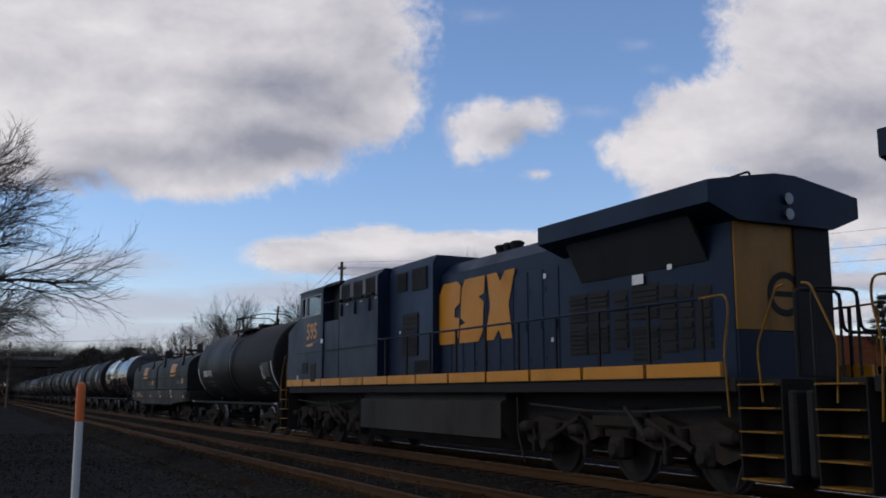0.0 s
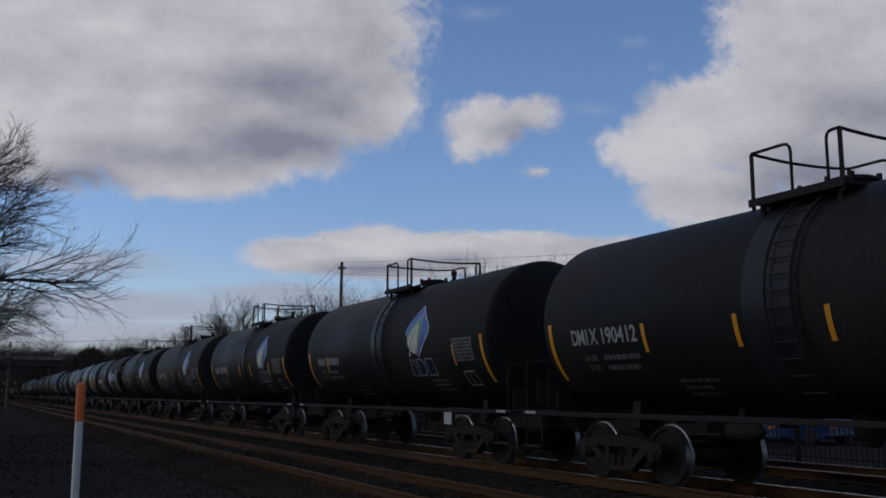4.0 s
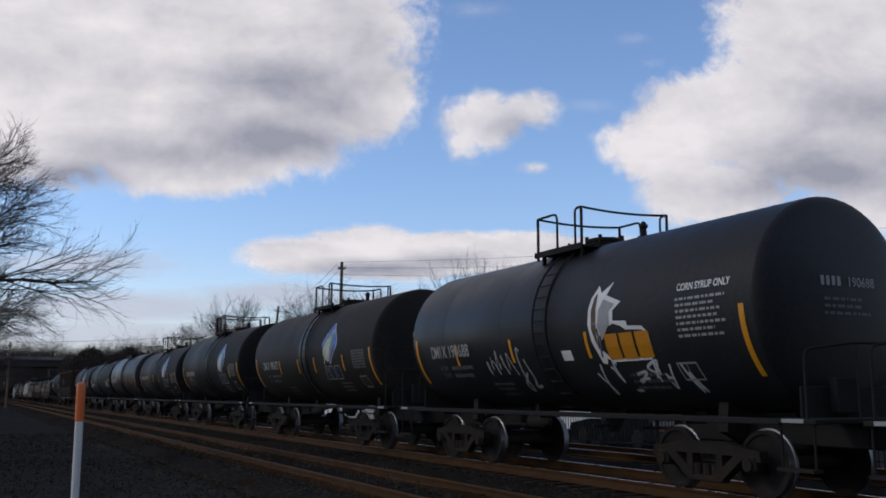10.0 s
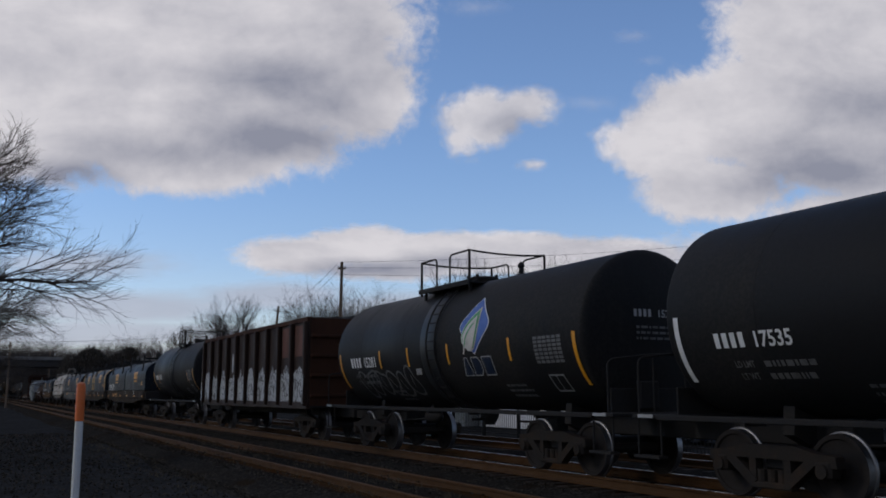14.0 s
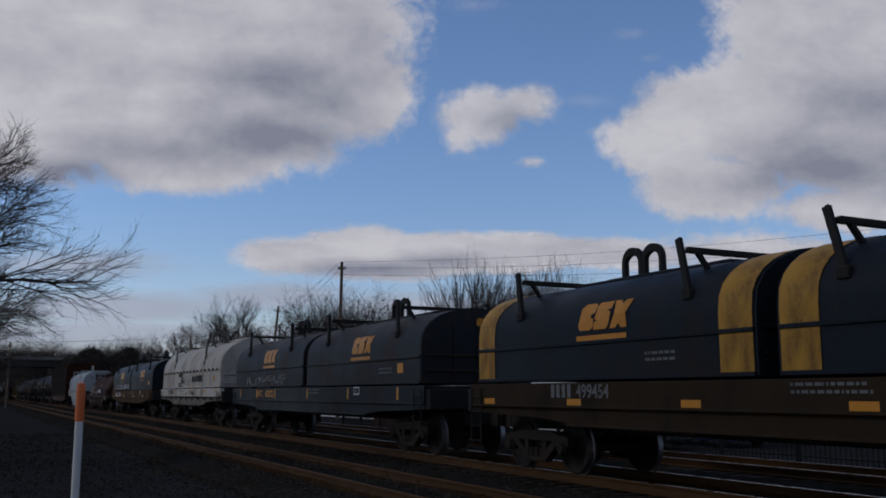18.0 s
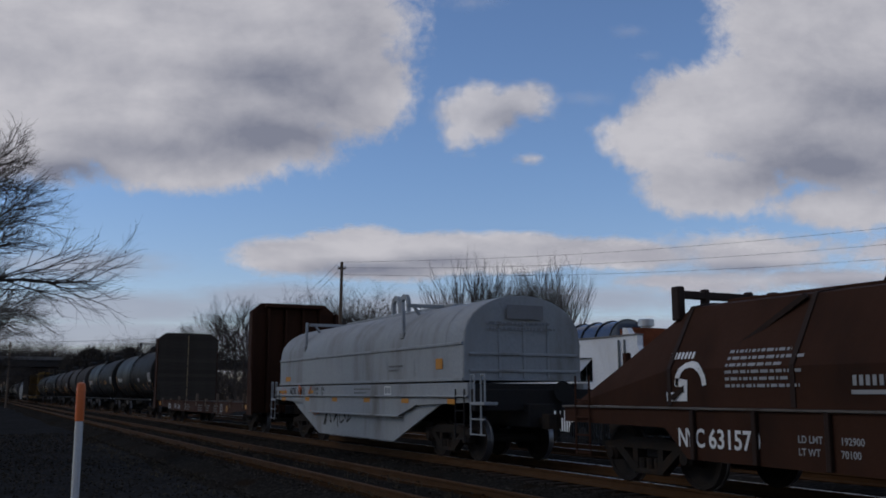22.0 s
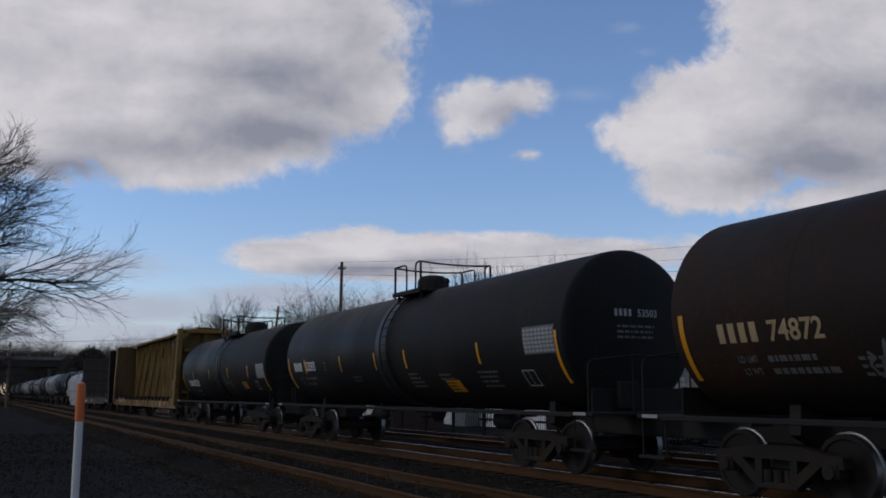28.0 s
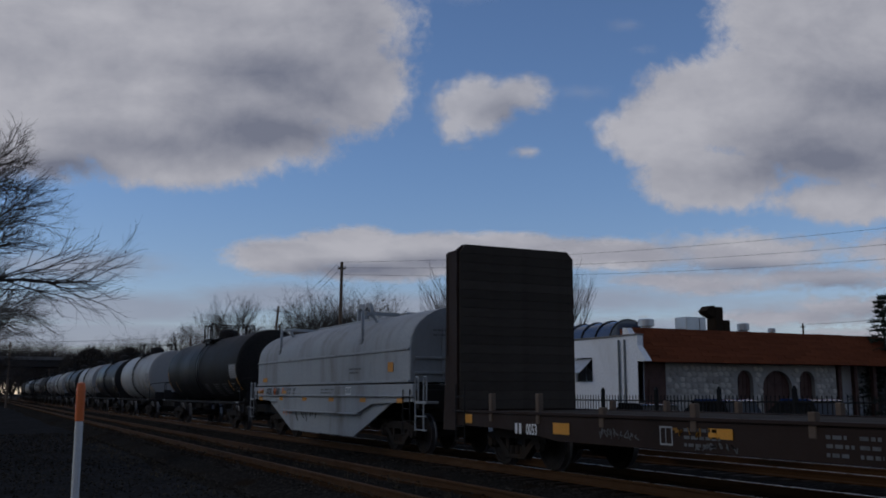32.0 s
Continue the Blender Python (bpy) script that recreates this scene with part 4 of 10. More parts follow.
def tank_car(label, left, length, pitch, paint="black", R=1.50, zc=2.63, style="syrup", band=None, band_at=-0.05, art=None, digits="", tape="amber", seed=0, tapes=4, num_mat="white", band_w=0.42):
    """A tank car: shell on stub sills, two trucks, top platform with railings, ladder, piping and marks."""
    rng = random.Random(seed)
    centre = left + length / 2 + 0.38
    car = thing("tank_car", label, "tank car", "freight cars of the train", (centre, TRACK, 0))
    half, top = length / 2, zc + R
    part("tank", made("tank_%.2f_%.2f" % (length, R), paint, lambda q: q.lathe(shell_profile(half, R), "x", 56, (0, 0, zc))), car)
    bm_ = band or ("slate" if paint == "black" else paint)
    part("band", made("band_%.2f_%.2f" % (R, band_w), bm_, lambda q: q.lathe([(-band_w, R - 0.01), (-band_w, R + 0.014), (band_w, R + 0.014), (band_w, R - 0.01)], "x", 56)), car, (band_at, 0, zc), 0, "wrapper band round the shell")
    for k in (-0.34 * length, -0.12 * length, 0.16 * length, 0.36 * length):
        part("weld_seam", made("seam_%.2f" % R, paint, lambda q: q.lathe([(-0.02, R - 0.01), (-0.008, R + 0.002), (0.008, R + 0.002), (0.02, R - 0.01)], "x", 56)), car, (k, 0, zc))
    # underframe
    tx = half - 1.75
    over = pitch / 2
    for sgn in (-1, 1):
        part("saddle", made("saddle_%.2f" % R, "under", lambda q: q.prism([(-0.66, zc - R * 0.86), (-0.7, 0.86), (-0.4, 0.72), (0.4, 0.72), (0.7, 0.86), (0.66, zc - R * 0.86), (0.5, zc - R * 0.92), (0, zc - R - 0.0), (-0.5, zc - R * 0.92)], "x", -0.10, 0.10)), car, (sgn * tx, 0, 0))
        part("draft_sill", made("sill_%.2f_%.2f" % (length, pitch), "under", lambda q: q.box(-(over - half) - 1.2, over - half + 0.45 + 0.75, -0.28, 0.28, 0.70, 1.06, 0.02)), car, (sgn * (half - 0.55), 0, 0), 0 if sgn > 0 else 180)
        part("end_platform", made("end_platform", "under", lambda q: (q.box(-0.35, 0.35, -1.45, 1.45, 1.04, 1.10, 0.01), [q.rod((u, v, 0.48), (u, v, 1.06), 0.016, 6) for u in (-0.27, 0.27) for v in (-1.39, 1.39)], q.box(-0.3, 0.3, -1.47, -1.30, 0.46, 0.5), q.box(-0.3, 0.3, 1.30, 1.47, 0.46, 0.5))), car, (sgn * (half + 0.35), 0, 0))
        part("end_railing", made("end_railing", "under", lambda q: (q.bend([(0, -1.42, 1.08), (0, -1.42, 1.95), (0, -0.5, 2.05), (0, 0.5, 2.05), (0, 1.42, 1.95), (0, 1.42, 1.08)], 0.018), q.rod((0, -0.5, 1.08), (0, -0.5, 2.05), 0.014, 6), q.rod((0, 0.5, 1.08), (0, 0.5, 2.05), 0.014, 6))), car, (sgn * (half + 0.55), 0, 0))
        part("end_plate", made("tank_end_plate", "under", lambda q: (q.box(-0.02, 0.02, -1.05, 1.05, 1.06, 1.50, 0.01), q.box(0.02, 0.16, -0.55, -0.15, 1.15, 1.62, 0.02))), car, (sgn * (half + 0.10), 0, 0), 0 if sgn > 0 else 180)
        truck(car, sgn * tx)
        coupler(car, sgn * (over - 0.12), sgn)
        part("sill_tag", made("sill_tag", "dull", lambda q: q.box(-0.18, 0.18, -1.475, -1.46, 1.05, 1.10, 0.002)), car, (sgn * (half + 0.35), 0, 0))
    for side in (-1, 1):
        part("side_rail", made("side_rail_%.2f" % length, "under", lambda q: (q.box(-half - 0.1, half + 0.1, -0.035, 0.035, 1.02, 1.10, 0.01), [q.box(u - 0.03, u + 0.03, -0.03, 0.35 if u else 0.3, 0.98, 1.04) for u in (-half + 1.7, -2, 0, 2, half - 1.7)])), car, (0, side * 1.42, 0), 0 if side < 0 else 180)
    part("outlet_valve", made("outlet_valve", "under", lambda q: (q.lathe([(0.72, 0.12), (0.86, 0.2), (1.2, 0.26)], "z", 16), q.rod((0.1, -0.5, 0.84), (0.1, 0.0, 0.84), 0.03))), car, (0.2, 0, 0))
    part("air_reservoir", made("air_reservoir", "under", lambda q: (q.lathe([(-0.45, 0.05), (-0.42, 0.2), (0.42, 0.2), (0.45, 0.05)], "x", 14, (0, 0, 0.82)), q.rod((-1.6, 0.1, 0.8), (1.6, 0.1, 0.8), 0.025), q.box(-0.1, 0.1, -0.1, 0.1, 0.9, 1.15))), car, (half * 0.38, 0.35, 0))
    part("brake_cylinder", made("brake_cylinder", "under", lambda q: (q.lathe([(-0.3, 0.04), (-0.28, 0.14), (0.25, 0.14), (0.4, 0.04)], "x", 12, (0, -0.4, 0.86)), q.box(-0.06, 0.06, -0.45, -0.2, 0.9, 1.2), q.rod((-0.5, -0.4, 0.8), (-2.4, -0.2, 0.72), 0.02))), car, (-half * 0.3, 0, 0))
    # top fittings
    xl, xr, lret, rret, ax = TOPS.get(digits or "%.2f" % left, TOPS["gas" if style == "gas" else "plain"])
    top_deck(car, top, xl, xr, lret, rret, tape == "white")
    if style == "syrup":
        mw = part("manway", made("manway", "under", lambda q: q.lathe([(0, 0.33), (0.10, 0.33), (0.11, 0.37), (0.15, 0.37), (0.18, 0.3), (0.19, 0.05)], "z", 20)), car, (0.5 * (xl + xr) + 0.1, 0, top - 0.02), 0, "hinged manway lid")
        part("hinge", made("manway_hinge", "under", lambda q: q.box(-0.42, -0.3, -0.08, 0.08, 0.03, 0.22, 0.01)), mw)
        for a in (0.6, 1.8, 3.0, 4.2, 5.4):
            part("bolt", made("manway_bolt", "under", lambda q: q.box(-0.03, 0.03, -0.03, 0.03, 0.06, 0.22, 0.006)), mw, (0.34 * cos(a), 0.34 * sin(a), 0))
        part("relief_valve", made("relief_valve", "under", lambda q: q.lathe([(0, 0.11), (0.06, 0.11), (0.08, 0.06), (0.20, 0.05), (0.22, 0.08), (0.26, 0.08), (0.33, 0.025)], "z", 12)), car, (ax, 0, top - 0.02))
        part("vent_valve", made("vent_valve", "under", lambda q: q.lathe([(0, 0.05), (0.12, 0.05), (0.14, 0.03), (0.22, 0.03)], "z", 10)), car, (xl + 0.45, -0.55, top - 0.13))
    else:
        vh = part("valve_housing", made("valve_housing", "under", lambda q: q.lathe([(0, 0.48), (0.08, 0.48), (0.10, 0.42), (0.30, 0.41), (0.38, 0.38), (0.44, 0.30), (0.475, 0.18), (0.49, 0.03)], "z", 24)), car, (ax, 0, top - 0.05), 0, "round protective housing over the valves")
        part("latch", made("housing_latch", "under", lambda q: q.box(0.38, 0.47, -0.06, 0.06, 0.1, 0.4, 0.01)), vh)
        part("relief_valve", made("relief_valve", "under", lambda q: q.lathe([(0, 0.11), (0.06, 0.11), (0.08, 0.06), (0.20, 0.05), (0.22, 0.08), (0.26, 0.08), (0.33, 0.025)], "z", 12)), car, (ax + 0.8, 0, top - 0.05))
    # ladder down the near side
    lad = round_wall(R, zc, 0.09)

    def ladder(q):
        zs = [zc - R * 0.9 + (1.86 * R) * i / 14 for i in range(15)]
        for u in (-0.22, 0.22):
            q.pipe([lad(u, z) for z in zs], 0.022, 5)
        for z in zs[1:]:
            a, b = lad(-0.22, z), lad(0.22, z)
            q.rod(a, b, 0.013, 5)
    part("ladder", made("ladder_%.2f" % R, "under", ladder), car, (max(band_at + 0.1, xl + 0.35) + 0.2, 0, 0))
    # marks
    wall = round_wall(R, zc)
    ends = [quad(-half + 0.36, -half + 0.46, zc - R * 0.66, zc - 0.04, 8), quad(half - 0.46, half - 0.36, zc - R * 0.66, zc - 0.04, 8)]
    for e in ends:
        marks("reflective_strip", car, wall, [e], tape)
    spot = SPOTS.get(digits or "%.2f" % left)
    if spot:
        at, foot = spot["tapes"], spot["foot"]
    elif art == "dog":
        at, foot = ((-3.36, -1.04, 1.50) if digits == "190688" else (-3.45, -1.65, 0.19, 3.38)), zc - 0.64
    elif digits == "15577":
        at, foot = (-3.69, -1.87, 1.13, 2.97), 2.02
    elif digits == "15855":
        at, foot = (-3.64, -1.30, 1.25, 3.40), 1.98
    elif digits == "15750":
        at, foot = (-2.81, -0.44, 1.57, 3.36), 2.0
    elif "%.2f" % left == "-255.00":
        at, foot = (-2.59, -1.15, 0.67, 3.31), 2.03
    elif digits == "15281":
        at, foot = (-3.01, -1.28, 0.86, 3.54), 2.03
    elif art == "diamond":
        at, foot = (-1.95, 0.24, 2.34), zc - 0.44
    elif digits == "190385":
        at, foot = (-2.27, -0.55, 0.95, 3.38), zc - 0.60
    elif digits[:2] == "19":
        at, foot = (-2.68, -0.68, 0.90, 3.38), zc - 0.60
    else:
        at = [-half + 1.9 + (length - 3.8) * k / max(1, tapes - 1) + rng.uniform(-0.15, 0.15) for k in range(1 if tape == "white" else 0, tapes)]
        foot = zc - (0.98 if style == "gas" else 0.62)
    for u in at:
        marks("reflective_strip", car, wall, [quad(u, u + 0.085, foot, foot + 0.43, 4)], tape)
        if tape == "white":
            marks("reflective_strip", car, wall, [quad(u + 0.2, u + 0.285, foot, foot + 0.43, 4)], tape)
    if digits:
        nx, nz = spot["number"] if spot else (-4.53, zc - 0.46) if art == "dog" else (-half + (1.33 if digits == "15855" else 1.14 if digits == "15750" else 1.22 if digits == "15281" else 1.27 if digits == "190675" else {"15": 1.0, "17": 1.15, "19": 1.04, "74": 1.1}.get(digits[:2], 1.38)), zc - (0.51 if digits[:2] == "17" else 0.42))
        if digits == "190385":
            for k, ch in enumerate("DMIX 190385"):
                if ch != " ":
                    writing(car, wall, ch, -4.40 + 0.187 * k + (0.05 if ch in "I1" else 0.0), zc - 0.40, 0.185, num_mat, 0.78, "car_number" if k > 4 else "owner_mark")
        else:
            number(car, wall, digits, nx, nz, 0.26 if style == "gas" else 0.20 if digits[:2] == "17" else 0.25, 4, num_mat, {"53503": 0.2, "15855": 0.14}.get(digits, 0.0))
        load_lines(car, wall, nx + (0.1 if digits[:2] == "15" else 0.25), nz - 0.26, rng)
        head = head_wall(half, R, zc)
        marks("owner_mark", car, head, code_bars(-0.45, zc + 0.22, 0.13), "dull")
        writing(car, head, digits, 0.05, zc + 0.22, 0.13, "dull", 1.0, "car_number")
        small_print(car, head, -0.4, zc + 0.02, 0.9, 3, rng, "dim")
    if style == "gas":
        tx_, tz_, tw, th = spot["table"] if spot else (half - 1.42, zc - 0.50, 1.10, 0.56)
        marks("table_field", car, wall, [quad(tx_, tx_ + tw, tz_, tz_ + th, 6)], "dim")
        table(car, round_wall(R, zc, 0.013), tx_ + 0.03, tz_ + 0.03, tw - 0.05, th - 0.05, 6, 8)
        bx, bz, bw, bh = spot["box"] if spot else (half - 1.55, zc - 1.0, 0.57, 0.32)
        placard(car, wall, bx, bz, bw, bh)
        if digits == "64458":
            marks("certificate_strip", car, round_wall(R, zc, 0.016), [quad(tx_ + 0.42, tx_ + tw - 0.03, tz_ + 0.06, tz_ + 0.14, 2)], "white")
            marks("id_panel", car, wall, [quad(2.47, 3.08, zc - 0.46, zc - 0.25, 2)], "dull", "dirty white plate")
        for x, z, w, lines in spot["prints"] if spot else ((1.0, zc - 0.72, 0.9, 5), (2.65, zc - 0.72, 1.2, 6), (4.3, zc - 0.72, 1.0, 5)):
            small_print(car, wall, x, z, w, lines, rng, "dim", 0.04)
        if spot and spot["panel"]:
            px_, pz_ = spot["panel"]
            marks("warning_panel", car, wall, [quad(px_, px_ + 0.68, pz_, pz_ + 0.25, 3)], "gold", "golden yellow warning panel")
            small_print(car, round_wall(R, zc, 0.012), px_ + 0.05, pz_ + 0.18, 0.55, 3, rng, "rust", 0.03)
    else:
        if art != "dog":
            table(car, wall, half - 1.75, zc - 0.55, 0.95, 0.5, 7, 6, "dim")
        small_print(car, wall, half - 3.3, zc - 0.95, 1.0, 3, rng)
        small_print(car, wall, -half + 3.4, zc - 1.05, 0.9, 3, rng)
        if art == "dog":
            placard(car, wall, 3.62, zc - 1.03, 0.45, 0.26)
        else:
            placard(car, wall, half - 1.55, zc - 1.05, 0.5, 0.3)
    if digits == "74872":
        marks("graffiti", car, wall, [fan([(3.2 + 0.92 * cos(k) * (1 + 0.06 * cos(7 * k)), 1.70 + 0.30 * sin(k) * (1 + 0.10 * cos(5 * k + 1))) for k in [i * pi / 18 for i in range(36)]], (3.2, 1.70))], "rear_gold", "dull orange sprayed patch")
        for u in (2.75, 3.35, 3.75):
            marks("graffiti", car, round_wall(R, zc, 0.012), [stroke([(u - 0.15, 1.56), (u - 0.05, 1.86), (u + 0.12, 1.84), (u + 0.02, 1.60), (u + 0.2, 1.55)], 0.03)], "oxide")
        scrawl(car, wall, -1.14, 2.25, 0.8, 0.75, rng, "dim", 4, 0.03)
        scrawl(car, wall, -2.43, 2.47, 0.8, 0.26, rng, "dim", 4, 0.035)
        scrawl(car, wall, -4.3, 1.55, 1.3, 0.5, rng, "dim", 5, 0.04)
    if art == "leaf":
        leaf_emblem(car, wall, 2.6 if length < 11.6 else 2.15 if digits == "15281" else 2.4, zc + (0.29 if zc < 2.55 else 0.2))
    elif art == "dog":
        dog_emblem(car, wall, 2.3, zc - 0.28, rng, 0.12 if digits == "190688" else 0.0)
    elif art == "diamond":
        diamond_emblem(car, wall, 1.69, zc - 0.01, rng)
    return car


def ring(points, grow, c):
    return [(c[0] + (a - c[0]) * grow, c[1] + (b - c[1]) * grow) for a, b in points]


def fan(points, c):
    """A filled outline round a middle point."""
    n = len(points)
    mids = [((p[0] + c[0]) / 2, (p[1] + c[1]) / 2) for p in points]
    vs = list(points) + mids + [c]
    return vs, [(i, (i + 1) % n, n + (i + 1) % n, n + i) for i in range(n)] + [(n + i, n + (i + 1) % n, 2 * n) for i in range(n)]


def filled(points):
    """Any simple outline, cut into triangles."""
    bm = bmesh.new()
    f = bm.faces.new([bm.verts.new((a, b, 0)) for a, b in points])
    bmesh.ops.triangulate(bm, faces=[f])
    bm.verts.index_update()
    out = ([(v.co.x, v.co.y) for v in bm.verts], [tuple(v.index for v in q.verts) for q in bm.faces])
    bm.free()
    return out


def rounded(points, turn):
    """An outline whose corners are rounded off by the given lengths."""
    out, n = [], len(points)
    for i, (p, t) in enumerate(zip(points, turn)):
        a, b = Vector(points[i - 1]), Vector(points[(i + 1) % n])
        p = Vector(p)
        u, w = (a - p).normalized() * t, (b - p).normalized() * t
        out += [tuple((1 - s_) ** 2 * (p + u) + 2 * s_ * (1 - s_) * p + s_ * s_ * (p + w)) for s_ in (0, 0.25, 0.5, 0.75, 1)]
        for s_ in (0.25, 0.5, 0.75):
            out.append(tuple((p + w).lerp(b + (p - b).normalized() * turn[(i + 1) % n], s_)))
    return out


def leaf_emblem(car, wall, x, z):
    """A blue square set on its corner with a pale leaf over it, and three outlined plain blocks below."""
    dia = [(x + a, z + b) for a, b in rounded([(0.01, 0.56), (0.68, 0.0), (0.01, -0.58), (-0.68, 0.0)], (0.05, 0.20, 0.05, 0.16))]
    c = (x, z)
    lift = lambda f, e: (lambda a, b: tuple(Vector(f(a, b)) + Vector((0, -e, 0))))
    marks("emblem_border", car, wall, [fan(ring(dia, 1.045, c), c)], "white")
    marks("emblem_field", car, lift(wall, 0.006), [fan(dia, c)], "leaf_blue")
    leaf = [(0.18, 0.37), (0.06, 0.31), (-0.10, 0.225), (-0.25, 0.12), (-0.38, 0.01), (-0.47, -0.10), (-0.53, -0.22), (-0.49, -0.34), (-0.38, -0.43), (-0.24, -0.51), (-0.10, -0.53), (0.02, -0.50), (0.10, -0.40), (0.16, -0.26), (0.20, -0.06), (0.21, 0.14)]
    mid = (x - 0.16, z - 0.14)
    full = [(x + a, z + b) for a, b in leaf]
    marks("emblem_leaf_edge", car, lift(wall, 0.012), [fan(full, mid)], "cream_white")
    marks("emblem_leaf_margin", car, lift(wall, 0.018), [fan(ring(full, 0.90, mid), mid)], "leaf_green")
    low = (x - 0.18, z - 0.26)
    marks("emblem_leaf", car, lift(wall, 0.024), [fan([(low[0] + (a - low[0]) * 0.76, low[1] + (b - low[1]) * (0.72 if b > low[1] else 0.92)) for a, b in full], low)], "cream_white")
    marks("emblem_vein", car, lift(wall, 0.030), [stroke([(x + 0.02, z + 0.05), (x - 0.10, z - 0.03), (x - 0.22, z - 0.14), (x - 0.30, z - 0.26), (x - 0.35, z - 0.42)], 0.045)], "leaf_green")
    marks("emblem_stem", car, lift(wall, 0.030), [stroke([(x - 0.345, z - 0.40), (x - 0.38, z - 0.50), (x - 0.43, z - 0.58)], 0.05)], "cream_white")
    for outline in ([(-0.66, -1.01), (-0.50, -0.65), (-0.38, -0.65), (-0.27, -1.01)], [(-0.20, -1.01), (-0.20, -0.65), (0.08, -0.65), (0.20, -0.75), (0.20, -0.91), (0.08, -1.01)], [(0.27, -1.01), (0.27, -0.65), (0.67, -0.65), (0.67, -1.01)]):
        pts = [(x + a, z + b) for a, b in outline]
        mc = (sum(p[0] for p in pts) / len(pts), sum(p[1] for p in pts) / len(pts))
        marks("emblem_block", car, wall, [fan(pts, mc)], "loco_blue")
        marks("emblem_outline", car, lift(wall, 0.006), [stroke(pts + pts[:2], 0.03)], "dull")


def dog_emblem(car, wall, x, z, rng, up):
    """A pale abstract upright shape beside a block of gold."""
    lift = lambda e: (lambda a, b: tuple(Vector(wall(a, b)) + Vector((0, -e, 0))))
    body = [(-0.49, -0.37), (-0.60, -0.10), (-0.645, 0.18), (-0.62, 0.42), (-0.55, 0.60), (-0.385, 0.80), (-0.28, 0.67), (-0.005, 0.83), (-0.13, 0.62), (0.27, 0.49), (0.06, 0.36), (0.06, 0.20), (0.40, 0.18), (0.43, 0.10), (0.78, 0.08), (0.92, -0.03), (0.92, -0.27), (0.82, -0.43), (-0.21, -0.44), (-0.30, -0.37), (-0.36, -0.47), (-0.48, -0.45)]
    marks("emblem_figure", car, wall, [filled([(x + a, z + b) for a, b in body])], "white")
    marks("emblem_shade", car, lift(0.006), [filled([(x + a, z + b) for a, b in ((-0.46, -0.20), (-0.55, 0.10), (-0.53, 0.40), (-0.46, 0.60), (-0.38, 0.68), (-0.40, 0.40), (-0.42, 0.10))])], "pole")
    marks("emblem_shade", car, lift(0.006), [filled([(x + a, z + b) for a, b in ((-0.30, -0.10), (-0.36, 0.16), (-0.32, 0.40), (-0.20, 0.56), (0.12, 0.46), (-0.04, 0.36), (-0.04, 0.16), (-0.16, 0.02))])], "dull")
    marks("emblem_shade", car, lift(0.006), [stroke([(x - 0.42, z - 0.36), (x - 0.36, z - 0.12), (x - 0.40, z + 0.1)], 0.05)], "dim")
    for k in range(3):
        marks("emblem_block", car, lift(0.009), [quad(x - 0.22 + k * 0.40, x + 0.12 + k * 0.40, z - 0.40, z + 0.0, 2)], "gold")
    writing(car, wall, "CORN SYRUP ONLY", x + 1.80 - up * 1.5, z + 0.40 + up, 0.105, "white", 0.82)
    small_print(car, wall, x + 1.78 - up * 1.5, z + 0.26 + up, 1.05, 7, rng, "dull", 0.038)
    if up:
        marks("white_patch", car, wall, [quad(0.72, 1.02, 1.97, 2.14, 2)], "white", "square of white paint")
        scrawl(car, wall, -2.15, 1.75, 1.1, 0.5, rng, "dull", 5, 0.03)
        scrawl(car, wall, -1.0, 1.50, 0.55, 0.7, rng, "dull", 2, 0.05)


